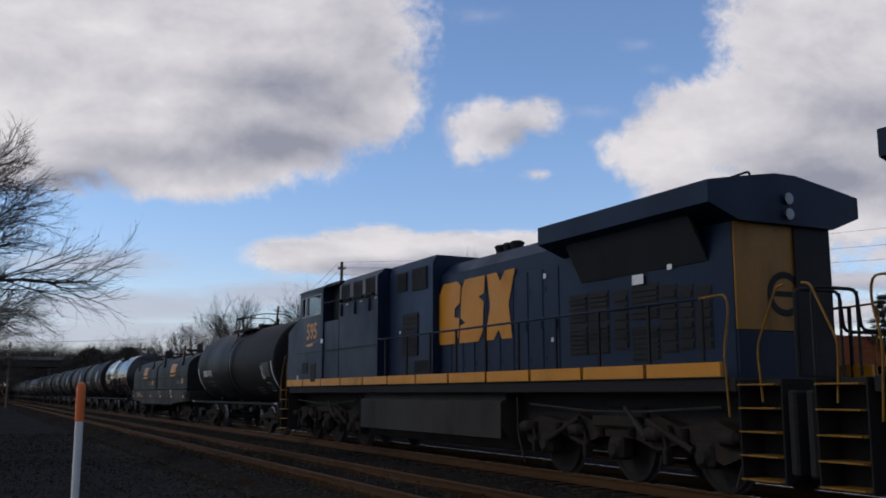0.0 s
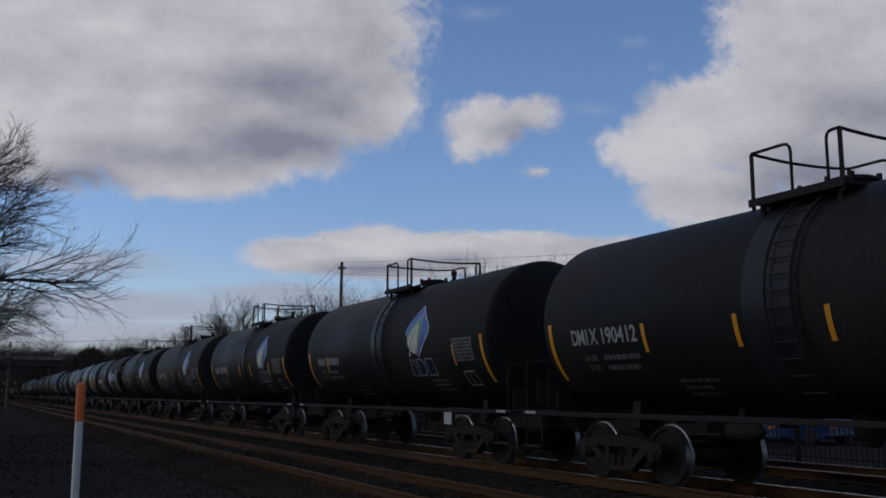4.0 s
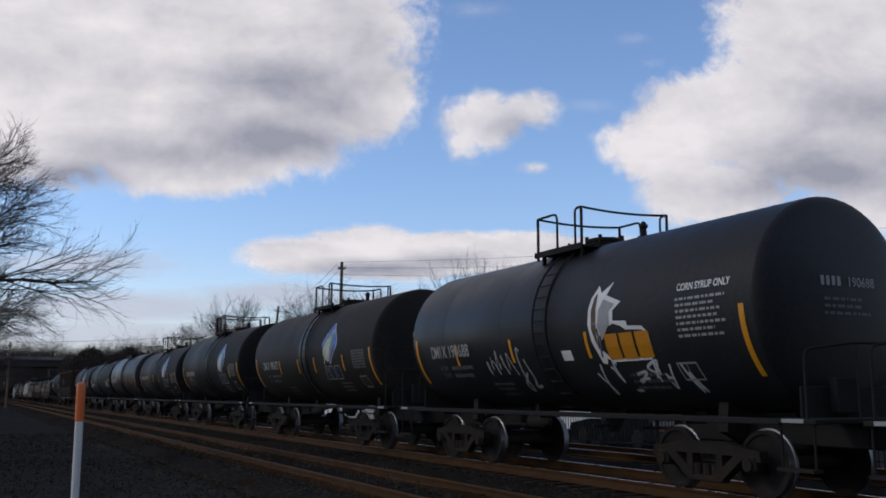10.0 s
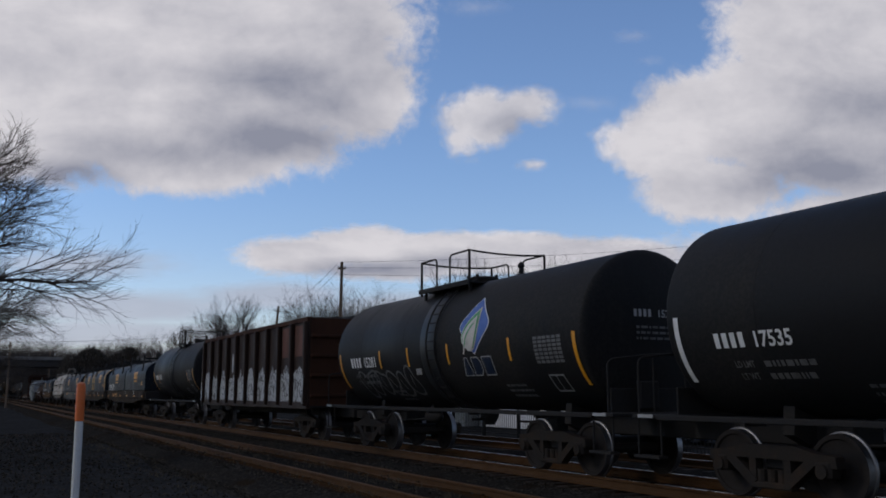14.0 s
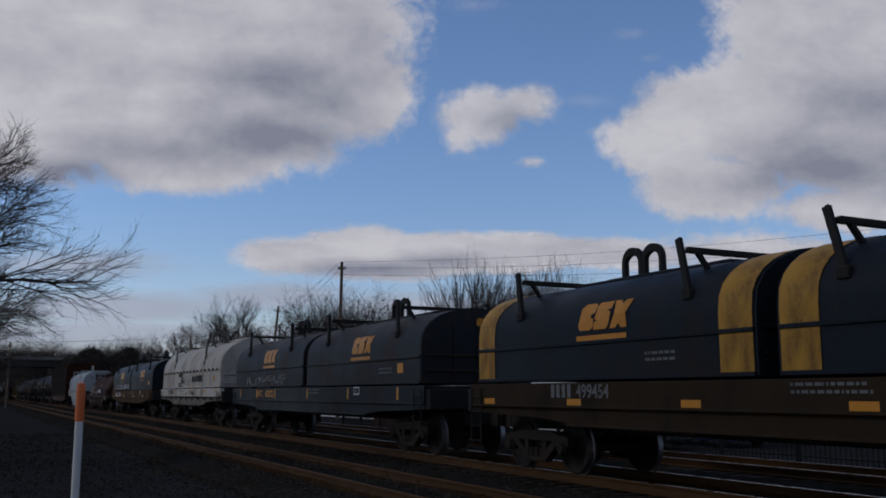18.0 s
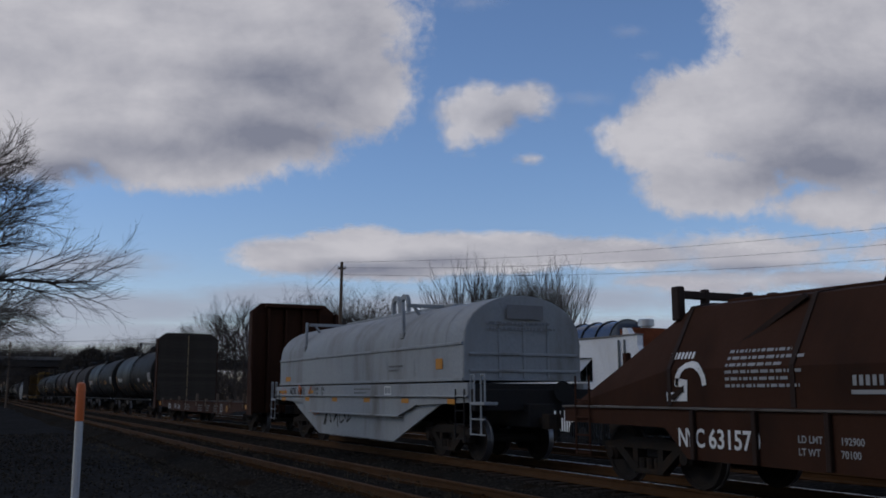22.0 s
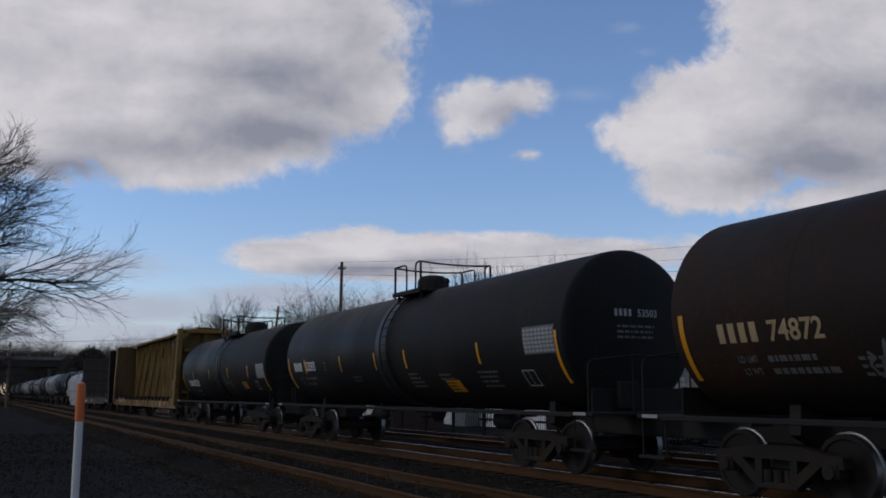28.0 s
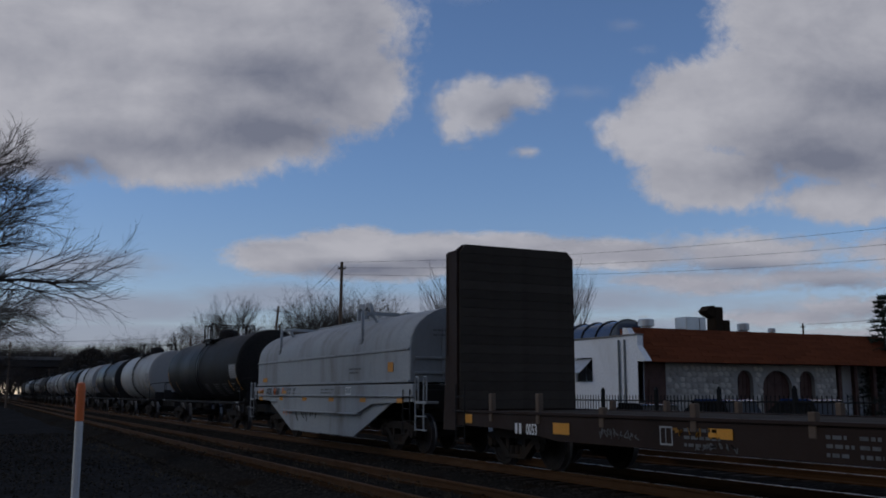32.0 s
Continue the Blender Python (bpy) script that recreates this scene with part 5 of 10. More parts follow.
def diamond_emblem(car, wall, x, z, rng):
    """A drop-shaped blue diamond with a pale core, three outlined plain blocks, and sprayed scrawls round them."""
    lift = lambda e: (lambda a, b: tuple(Vector(wall(a, b)) + Vector((0, -e, 0))))
    d = [(0, 0.70), (0.15, 0.48), (0.36, 0.28), (0.58, 0.12), (0.69, -0.02), (0.64, -0.14), (0.44, -0.32), (0.22, -0.48), (0.06, -0.62), (0.0, -0.72), (-0.06, -0.62), (-0.22, -0.48), (-0.44, -0.32), (-0.64, -0.14), (-0.69, -0.02), (-0.58, 0.12), (-0.36, 0.28), (-0.15, 0.48)]
    marks("emblem_border", car, wall, [fan([(x + a, z + b) for a, b in d], (x, z))], "white")
    marks("emblem_field", car, lift(0.006), [fan([(x + a * 0.86, z + b * 0.86) for a, b in d], (x, z))], "pale_blue")
    marks("emblem_core", car, lift(0.012), [fan([(x, z + 0.34), (x + 0.22, z + 0.13), (x + 0.42, z - 0.07), (x + 0.20, z - 0.28), (x, z - 0.46), (x - 0.20, z - 0.28), (x - 0.42, z - 0.07), (x - 0.22, z + 0.13)], (x, z - 0.07))], "white")
    for a, b in ((0, 0.06), (0.15, -0.06), (0, -0.18), (-0.15, -0.06)):
        marks("emblem_dot", car, lift(0.018), [fan([(x + a + 0.085 * cos(k), z + b + 0.085 * sin(k)) for k in [i * pi / 5 for i in range(10)]], (x + a, z + b))], "leaf_blue")
    for u, outline in ((0.84, [(0.0, 0.0), (0.15, 0.37), (0.29, 0.37), (0.46, 0.0)]), (1.36, [(0.0, 0.0), (0.0, 0.37), (0.26, 0.37), (0.40, 0.28), (0.40, 0.09), (0.26, 0.0)]), (1.84, [(0.0, 0.0), (0.0, 0.37), (0.55, 0.37), (0.55, 0.0)])):
        pts = [(x + u + a, z - 0.24 + b) for a, b in outline]
        mc = (sum(p[0] for p in pts) / len(pts), sum(p[1] for p in pts) / len(pts))
        marks("emblem_block", car, wall, [fan(pts, mc)], "pale_blue")
        marks("emblem_outline", car, lift(0.006), [stroke(pts + pts[:2], 0.045)], "white")
    writing(car, wall, "CORN SYRUP", x + 2.70, z + 0.24, 0.11)
    small_print(car, wall, x + 2.70, z + 0.10, 0.95, 8, rng, "dull", 0.035)
    scrawl(car, wall, -1.95, z - 0.15, 1.05, 0.85, rng, "dull", 5, 0.028)
    scrawl(car, wall, 0.2, z + 0.24, 0.75, 0.34, rng, "dull", 3, 0.03)
    scrawl(car, wall, 0.1, z - 0.25, 0.7, 0.4, rng, "dull", 3, 0.028)
    scrawl(car, wall, 1.75, z - 0.82, 2.5, 0.42, rng, "dim", 10, 0.05)
    scrawl(car, wall, 4.8, z - 1.15, 0.75, 0.8, rng, "scrawl", 4, 0.03)
    marks("graffiti", car, wall, [fan([(-2.9 + 0.58 * cos(k) * (1 + 0.2 * cos(3 * k)), 1.85 + 0.34 * sin(k) * (1 + 0.15 * cos(2 * k))) for k in [i * pi / 10 for i in range(20)]], (-2.9, 1.85))], "washed", "washed-out pale blue sprayed patch")
    scrawl(car, wall, -2.3, 1.45, 1.5, 0.5, rng, "dim", 5, 0.05)


def head_scrawl(car, head, zc):
    """A ringed scrawl with four arrowheads on a tank end."""
    m, h = -0.93, zc + 0.40
    ps = [stroke([(m + 0.44 * cos(a), h + 0.20 * sin(a)) for a in [2 * pi * i / 24 for i in range(25)]], 0.03)]
    for dx, dz in ((0.05, 0.42), (0.05, -0.42), (0.62, 0.0)):
        x, z = m + dx, h + dz
        ps.append(stroke([(x - 0.11, z), (x, z + (0.14 if dz >= 0 else -0.14)), (x + 0.11, z), (x - 0.11, z)], 0.028))
    ps.append(stroke([(m - 0.24, h - 0.10), (m - 0.14, h + 0.12), (m - 0.06, h - 0.10), (m + 0.04, h + 0.10), (m + 0.12, h - 0.10), (m + 0.22, h + 0.12)], 0.03))
    marks("graffiti", car, head, ps, "dull", "spray-painted ringed scrawl")


# ---------------------------------------------------------------- coil cars
def hood_outline(top, seam, low, width=1.45, n=12):
    arc = [(width * cos(pi * i / n) * 1.0, seam + (top - seam) * sin(pi * i / n) ** 0.85) for i in range(n + 1)]
    return [(width, low)] + arc + [(-width, low)]


def yellow_word(car, wall, x, z, size, mat="gold", bar=True, wide=1.05):
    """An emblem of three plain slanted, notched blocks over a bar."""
    h, w = size, size * wide
    lean = 0.22 if bar else 0.10

    def sl(points, dx):
        return [(x + dx + a * w + b * h * lean, z + b * h) for a, b in points]
    notch_side = [(0.95, 0.64), (0.95, 0.92), (0.80, 1.0), (0.2, 1.0), (0.0, 0.82), (0.0, 0.18), (0.15, 0.0), (0.80, 0.0), (0.95, 0.1), (0.95, 0.40), (0.74, 0.43), (0.74, 0.57)]
    notch_both = [(0.12, 1.0), (0.92, 1.0), (0.92, 0.72), (0.70, 0.69), (0.92, 0.60), (0.92, 0.14), (0.78, 0.0), (0.0, 0.0), (0.0, 0.28), (0.22, 0.31), (0.0, 0.40), (0.0, 0.86)]
    notch_ends = [(0.0, 1.0), (0.36, 1.0), (0.52, 0.86), (0.66, 1.0), (1.02, 1.0), (0.84, 0.5), (1.02, 0.0), (0.66, 0.0), (0.52, 0.14), (0.36, 0.0), (0.0, 0.0), (0.18, 0.5)]
    polys = []
    for k, s_ in enumerate((notch_side, notch_both, notch_ends)):
        pts = sl(s_, k * w * 1.0)
        polys.append(filled(pts))
    for p in polys:
        marks("emblem_shape", car, wall, [p], mat)
    if bar:
        marks("emblem_bar", car, wall, [quad(x - 0.1 * h, x + w * 3.0, z - 0.42 * h, z - 0.2 * h)], mat)


def hood_wall(top, seam, width=1.45, lift=0.015):
    def place(x, z):
        if z <= seam:
            return (x, -width - lift, z)
        s_ = min(0.999, ((z - seam) / (top - seam)) ** (1 / 0.85))
        return (x, -(width) * math.sqrt(1 - s_ * s_) - lift, z + lift * 0.6)
    return place


def flat_bar(q, p, r, w, d):
    """A flat bar from p to r, w wide along the car and d thick."""
    p, r = Vector(p), Vector(r)
    a = Vector((1, 0, 0))
    t = (r - p).normalized()
    a = (a - t * a.dot(t)).normalized() * w / 2
    b = t.cross(a).normalized() * d / 2
    q.add([p - a - b, p + a - b, p + a + b, p - a + b, r - a - b, r + a - b, r + a + b, r - a + b], [(3, 2, 1, 0), (4, 5, 6, 7), (0, 1, 5, 4), (1, 2, 6, 5), (2, 3, 7, 6), (3, 0, 4, 7)])


def lift_frame(hood, x, top, seam, arms, low=False):
    """A bar across a hood between two leaning posts, with a short leg inside each post."""
    z = top + (0.02 if low else 0.10)
    up = 0.16 if low else 0.27
    root = part("lifting_arm", made("arm_bar_%.2f" % top, arms, lambda q: q.box(-0.05, 0.05, -1.22, 1.22, z - 0.045, z + 0.045, 0.008)), hood, (x, 0, 0), 0, "bar across the hood for lifting")
    return root, z, up


def lift_posts(root, top, seam, z, up, thick, side, arms):
    """A leaning post at one end of the bar, its foot pad on the hood, and the short leg inside it."""
    key = "%.2f_%d" % (top, side)
    part("lifting_post", made("arm_post_" + key, arms, lambda q: flat_bar(q, (0.20, side * 1.38, seam + 0.32), (-0.13, side * 1.26, z + up - 0.09), thick, 0.07)), root)
    part("foot_pad", made("arm_pad_" + key, arms, lambda q: q.box(0.10, 0.30, side * 1.40 - 0.05, side * 1.40 + 0.05, seam + 0.24, seam + 0.40, 0.015)), root)
    part("inner_leg", made("arm_leg_" + key, arms, lambda q: flat_bar(q, (0.0, side * 1.04, z), (0.05, side * 0.82, z - 0.34), 0.08, 0.06)), root)


def lift_hoop(q, top):
    """Two arched plates side by side over the ridge where the crane takes hold."""
    for x in (-0.29, 0.29):
        out = [(x + 0.285 * cos(pi * i / 10), top + 0.30 + 0.27 * sin(pi * i / 10)) for i in range(11)]
        inn = [(x + 0.195 * cos(pi * i / 10), top + 0.30 + 0.13 * sin(pi * i / 10)) for i in range(11)]
        ol = [(x + 0.285, top - 0.02)] + out + [(x - 0.285, top - 0.02)]
        il = [(x + 0.195, top - 0.02)] + inn + [(x - 0.195, top - 0.02)]
        n = len(ol)
        vs = [(a, y, b) for y in (-0.05, 0.05) for a, b in ol + il]
        fs = []
        for i in range(n - 1):
            fs += [(i, i + 1, n + i + 1, n + i), (2 * n + i, 3 * n + i, 3 * n + i + 1, 2 * n + i + 1), (i, 2 * n + i, 2 * n + i + 1, i + 1), (n + i, n + i + 1, 3 * n + i + 1, 3 * n + i)]
        q.add(vs, fs)
    q.box(-0.9, 0.9, -0.12, 0.12, top - 0.02, top + 0.05, 0.01)


def lift_stand(q, top, spread, height):
    """A four-legged stand of folded plate over the ridge."""
    h = top + height
    q.prism([(-0.36, h), (0.36, h), (0.36, h - 0.20), (0.28, h - 0.26), (0.12, h - 0.10), (-0.12, h - 0.10), (-0.28, h - 0.26), (-0.36, h - 0.20)], "x", -0.33, -0.28)
    q.prism([(-0.36, h), (0.36, h), (0.36, h - 0.20), (0.28, h - 0.26), (0.12, h - 0.10), (-0.12, h - 0.10), (-0.28, h - 0.26), (-0.36, h - 0.20)], "x", 0.28, 0.33)
    q.box(-0.34, 0.34, -0.36, 0.36, h - 0.01, h + 0.03, 0.008)
    for sx in (-1, 1):
        for sy in (-1, 1):
            flat_bar(q, (sx * spread, sy * 0.42, top - 0.08), (sx * 0.30, sy * 0.33, h - 0.02), 0.10, 0.08)


def end_panel(hood, paint, x, turn, top, seam, low, width=1.45):
    """The flat end of a hood with its stiffening bars."""
    key = "%.2f_%.2f" % (top, low)
    panel_ = part("end_panel", made("hood_end_" + key, paint, lambda q: q.prism(hood_outline(top, seam, low, width), "x", -0.03, 0.03)), hood, (x, 0, 0), turn)
    for z in (seam - 0.25, seam - 0.6):
        part("stiffener", made("hood_bar_" + key, paint, lambda q: q.box(0.031, 0.07, -width + 0.1, width - 0.1, 0, 0.06, 0.01)), panel_, (0, 0, z))
    for y in (-0.6, 0.0, 0.6):
        part("stiffener", made("hood_upright_" + key, paint, lambda q: q.box(0.031, 0.06, -0.03, 0.03, low + 0.05, seam + 0.5, 0.01)), panel_, (0, y, 0))


def hood_car(label, left, length, paint, halves=2, top=3.40, seam=2.50, low=1.64, sill="coilhood", trim="", emblem=True, digits="", seed=0, arms="under", ribs=0, graffiti=None, hopper=False, print_mat="dull", tags="gold", chassis="under", graf_mat="scrawl", ring="", words=False):
    """A steel-coil car: two lift-off hoods, or one long one, on a heavy side-sill frame."""
    rng = random.Random(seed)
    car = thing("coil_car", label, "coil car", "freight cars of the train", (left + length / 2, TRACK, 0))
    half = length / 2
    gap = 0.22 if halves == 2 else 0.0
    spans = [(-half + 0.05, -gap), (gap, half - 0.05)] if halves == 2 else [(-half + 0.05, half - 0.05)]
    width = 1.45
    wall = hood_wall(top, seam, width)
    side = flat_wall(-1.5, 0.006)
    for a, b in spans:
        L = b - a
        hood = part("hood", made("hood_%.2f_%.2f" % (L, top), paint, lambda q: q.prism(hood_outline(top, seam, low, width, 16), "x", -L / 2, L / 2)), car, ((a + b) / 2, 0, 0), 0, "arched steel cover")
        part("ridge_plate", made("ridge_%.2f_%.2f" % (L, top), paint, lambda q: q.box(-L * 0.28, L * 0.28, -0.24, 0.24, top - 0.02, top + 0.06, 0.015)), hood)
        for z, nm in ((seam - (0.26 if halves == 2 else 0.0), "seam_angle"), (low + 0.02, "foot_angle")):
            for sy in (-1, 1):
                part(nm, made("angle_%.2f_%s" % (L, nm), paint, lambda q: q.box(-L / 2, L / 2, -0.022, 0.022, -0.03, 0.03, 0.006)), hood, (0, sy * (width + 0.012), z))
        for e in (-1, 1):
            end_panel(hood, paint, e * (L / 2 + 0.01), 0 if e > 0 else 180, top, seam, low, width - 0.01)
        if trim:
            for e in (-1, 1):
                part("end_stripe", made("stripe_%.2f" % top, trim, lambda q: q.shell([(y * 1.006, z + (0.006 if z > seam else 0)) for y, z in hood_outline(top + 0.008, seam, low + 0.02, width + 0.003, 16)], -0.32, 0.32)), hood, (e * (L / 2 - 0.34), 0, 0), 0, "golden painted end band")
        if ribs:
            for k in range(ribs):
                x = -L / 2 + L * (k + 0.5) / ribs
                part("rib", made("rib_%.2f" % top, paint, lambda q: q.shell([(y * 1.005, z + (0.007 if z > seam else 0)) for y, z in hood_outline(top, seam, low + 0.02, width, 16)], -0.03, 0.03)), hood, (x, 0, 0))
        if arms:
            for k in ((0.18 if a < 0 else 0.108 if trim else 0.185, 0.80) if halves == 2 else (0.215, 0.735) if ring else (0.17, 0.74)):
                root, bz, up = lift_frame(hood, -L / 2 + L * k, top, seam, arms, hopper or bool(ring))
                for sy in (-1, 1):
                    lift_posts(root, top, seam, bz, up, 0.06 if hopper else 0.10, sy, arms)
            if ring:
                part("lifting_stand", made("stand_%.2f" % top, arms, lambda q: lift_stand(q, top, 0.58, 0.66)), hood, (-0.42, 0, 0), 0, "four-legged lifting stand")
            else:
                part("lifting_hoop", made("hoop_%.2f" % top, arms, lambda q: lift_hoop(q, top + 0.04)), hood, (-L / 2 + L * (0.46 if halves == 2 else 0.50), 0, 0))
        if ring:
            part("ridge_walk", made("ridge_walk_%.2f" % L, paint, lambda q: (q.box(-L / 2 + 0.3, L / 2 - 0.3, -0.30, 0.30, top + 0.01, top + 0.07, 0.012), [q.box(u - 0.05, u + 0.05, -0.34, 0.34, top - 0.06, top + 0.02, 0.01) for u in [-L / 2 + 0.8 + 0.85 * i for i in range(int((L - 1.2) / 0.85))]])), hood)
            for u in (-3.48, 3.30):
                part("strap", made("strap_%.2f" % top, "worn_steel", lambda q: q.shell([(y * 1.008, z + (0.01 if z > seam else 0)) for y, z in hood_outline(top, seam, low + 0.02, width, 16)], -0.045, 0.045)), hood, (u, 0, 0), 0, "weathered steel strap over the hood")
            for k in range(17):
                part("clamp", made("seam_clamp", "worn_steel", lambda q: (q.box(-0.05, 0.05, -0.05, 0.02, -0.04, 0.05, 0.012), q.rod((0, -0.06, 0.0), (0.09, -0.06, 0.05), 0.018, 6))), hood, (-L / 2 + 0.35 + (L - 0.7) * k / 16, -width - 0.03, seam))
        if emblem:
            yellow_word(car, wall, a + L * 0.465, seam - {"499002": 0.20, "627354": 0.15}.get(digits, 0.06), 0.43)
        if emblem and b > 1:
            yellow_word(car, end_wall(half + 0.02, 0.02), -0.05, top - 0.42, 0.17, "gold", False)
        if graffiti and a < 0.01 and words:
            for text, x, wide in (("SEONE", -6.38, 1.52), ("SAYS", -4.60, 1.20), ("BOOYAKA", -3.10, 1.62), (";", -1.42, 0.2), ("YOU", -1.18, 0.66)):
                hand_word(car, wall, text, x, low + 0.075, wide, 0.28, 0.038, graf_mat)
        elif graffiti and a < 0.01 and digits == "628222":
            scrawl(car, wall, a + 1.65, low + 0.02, 4.8, 0.36, rng, "dull", 17, 0.022)
        elif graffiti and a < 0.01 and digits == "499002":
            bubbles(car, wall, a + 0.78, low + 0.0, 2.45, 0.42, rng, "white", "", 6, 0.055)
            scrawl(car, wall, a + 3.4, low + 0.06, 1.1, 0.3, rng, "dim", 6, 0.035)
        elif graffiti and a < 0.01:
            scrawl(car, wall, a + 0.5, low + 0.12, L * graffiti, 0.5, rng, graf_mat, int(12 * graffiti), 0.055)
        small_print(car, wall, a + L * 0.7, low + 0.35, 0.9, 2, rng)
        if b > 1 or not (words or digits in ("628222", "499002", "499454")):
            marks("panel_tag", car, wall, [quad(b - 1.3, b - 0.95, low + 0.25, low + 0.48)], tags)
    # frame
    tier = 1.26 if ring else 1.35 if halves == 1 else 1.18
    for sy in (-1, 1):
        part("side_sill", made("side_sill_%.2f_%s" % (length, sill), sill, lambda q: q.box(-half - 0.25, half + 0.25, -0.08, 0.08, tier, low - 0.05, 0.01)), car, (0, sy * 1.42, 0))
        part("sill_web", made("sill_web_%.2f_%s" % (length, sill), "grimy_white" if ring else sill, lambda q: q.prism([(-half - 0.25, tier - 0.005), (-half - 0.25, tier - 0.12), (-half + 2.4, tier - 0.2), (-half + 3.4, 0.9), (half - 3.4, 0.9), (half - 2.4, tier - 0.2), (half + 0.25, tier - 0.12), (half + 0.25, tier - 0.005)], "y", -0.05, 0.05)), car, (0, sy * 1.42, 0), 0, "stained lower web of the sill")
        part("sill_flange", made("sill_flange_%.2f_%s" % (length, sill), "rust" if sill == "hoodwhite" else sill, lambda q: (q.box(-half - 0.25, half + 0.25, -0.12, 0.1, tier - 0.02, tier + 0.02, 0.008), q.box(-half + 3.3, half - 3.3, -0.12, 0.1, 0.86, 0.9, 0.008))), car, (0, sy * 1.42, 0), 0 if sy < 0 else 180)
    part("deck", made("coil_deck_%.2f" % length, chassis, lambda q: (q.box(-half, half, -1.34, 1.34, 1.30, low - 0.06, 0.01), q.box(-half - 0.7, half + 0.7, -0.3, 0.3, 0.72, 1.2, 0.02))), car)
    for sgn in (-1, 1):
        part("end_sill", made("coil_end_sill", chassis, lambda q: (q.box(-0.12, 0.12, -1.45, 1.45, 1.05, 1.5, 0.02), q.rod((0.2, 0.6, 0.9), (0.2, 0.6, 1.6), 0.03), q.lathe([(0.1, 0.22), (0.14, 0.22), (0.14, 0.05)], "x", 16, (0.1, 0.6, 1.45)))), car, (sgn * (half + 0.35), 0, 0), 0 if sgn > 0 else 180)
        part("grab_ladder", made("coil_ladder", chassis, lambda q: (q.rod((-0.2, 0, 0.45), (-0.2, 0, 1.5), 0.016, 6), q.rod((0.2, 0, 0.45), (0.2, 0, 1.5), 0.016, 6), [q.rod((-0.2, 0, z), (0.2, 0, z), 0.014, 6) for z in (0.5, 0.78, 1.06, 1.34)])), car, (sgn * (half - 0.05), -1.53, 0))
        truck(car, sgn * (half - 1.55))
        coupler(car, sgn * (half + 0.95), sgn)
    if hopper:
        for sgn in (-1, 1):
            part("end_ladder", made("pale_end_ladder", paint, lambda q: ([q.bend([(u, 0, 0.58), (u, 0, 1.78), (u + 0.16, 0, 1.78), (u + 0.16, 0, 1.24)], 0.02, 0.05) for u in (-0.33, 0.12)], [q.rod((-0.33, 0, z), (0.28, 0, z), 0.016, 6) for z in (0.6, 0.9)], q.box(-0.33, 0.28, -0.02, 0.3, 1.18, 1.24, 0.008))), car, (sgn * (half + 0.62), -1.45, 0), 0, "pale end ladder with grab rails")
        ew = end_wall(half + 0.04, 0.035)
        marks("name_plate", car, ew, [quad(-0.45, 0.45, top - 0.52, top - 0.22)], "grey", "dark painted nameplate")
        small_print(car, ew, -0.9, top - 0.64, 1.8, 2, rng, "grey", 0.05)
        for sy in (-1, 1):
            part("skirt_plate", made("skirt_%.2f" % length, paint, lambda q: q.prism([(-half + 1.2, 1.2), (-half + 3.9, 0.28), (half - 3.9, 0.28), (half - 1.2, 1.2)], "y", -0.02, 0.02)), car, (0, sy * 1.36, 0), 0, "trapezoid side plate below the sill")
        skirt = flat_wall(-1.38, 0.004)
        scrawl(car, skirt, -half + 3.0, 0.74, 0.95, 0.38, rng, "post_orange", 5, 0.035)
        scrawl(car, skirt, -half + 4.2, 0.50, 2.4, 0.62, rng, "under", 5, 0.045)
        scrawl(car, side, -half + 0.45, 1.36, 0.5, 0.24, rng, "post_orange", 2, 0.06)
        scrawl(car, flat_wall(-1.504, 0.008), -half + 2.25, 1.36, 0.32, 0.26, rng, "post_orange", 2, 0.08)
        scrawl(car, side, -half + 3.2, 1.40, 0.3, 0.2, rng, "post_orange", 1, 0.06)
        marks("sill_tag", car, side, [quad(-half + 0.12, -half + 1.0, 1.42, 1.50), quad(-half + 3.2, -half + 3.68, 1.41, 1.50)], "gold")
        marks("hood_tag", car, wall, [quad(-half + 0.7, -half + 1.25, 1.79, 1.93)], "gold")
        for k, (words, fig) in enumerate((("LD LMT", "22700"), ("LT WT", "590"))):
            writing(car, side, words, -half + 3.8, 1.50 - 0.13 * k, 0.08, "under", 0.95, "load_limit")
            writing(car, side, fig, -half + 4.4, 1.50 - 0.13 * k, 0.08, "under", 0.95, "load_limit")
    if ring:
        for k, (words, fig) in enumerate((("LD LMT", "222300"), ("LT WT", "63700"))):
            writing(car, side, words, -half + 5.0, 1.50 - 0.11 * k, 0.065, "under", 0.95, "load_limit")
            writing(car, side, fig, -half + 5.6, 1.50 - 0.11 * k, 0.065, "under", 0.95, "load_limit")
        for text, u, z, size in (("GBSR", 6.33, 1.33, 0.11), ("F51", 9.95, 1.34, 0.15)):
            writing(car, side, text, -half + u, z, size, "under", 0.95)
        marks("owner_mark", car, side, code_bars(-half + 7.75, 1.36, 0.11, 7), "under")
        marks("product_mark", car, wall, code_bars(0.92, 1.93, 0.26, 4) + code_bars(1.78, 1.93, 0.30, 6), "under")
        for k in range(9):
            marks("drain_slot", car, flat_wall(-1.47, 0.006), [quad(-half + 1.0 + 1.3 * k, -half + 1.55 + 1.3 * k, tier - 0.13, tier - 0.03)], "under", "dark slot under the sill")
        arc = [pi * (i / 9) for i in range(10)]
        for r, w in ((0.27, 0.09), (0.12, 0.075)):
            marks("emblem_ring", car, wall, [stroke([(-1.34 - r * cos(k), 1.88 + r * 0.95 * sin(k)) for k in arc], w)], "under", "dark arched emblem")
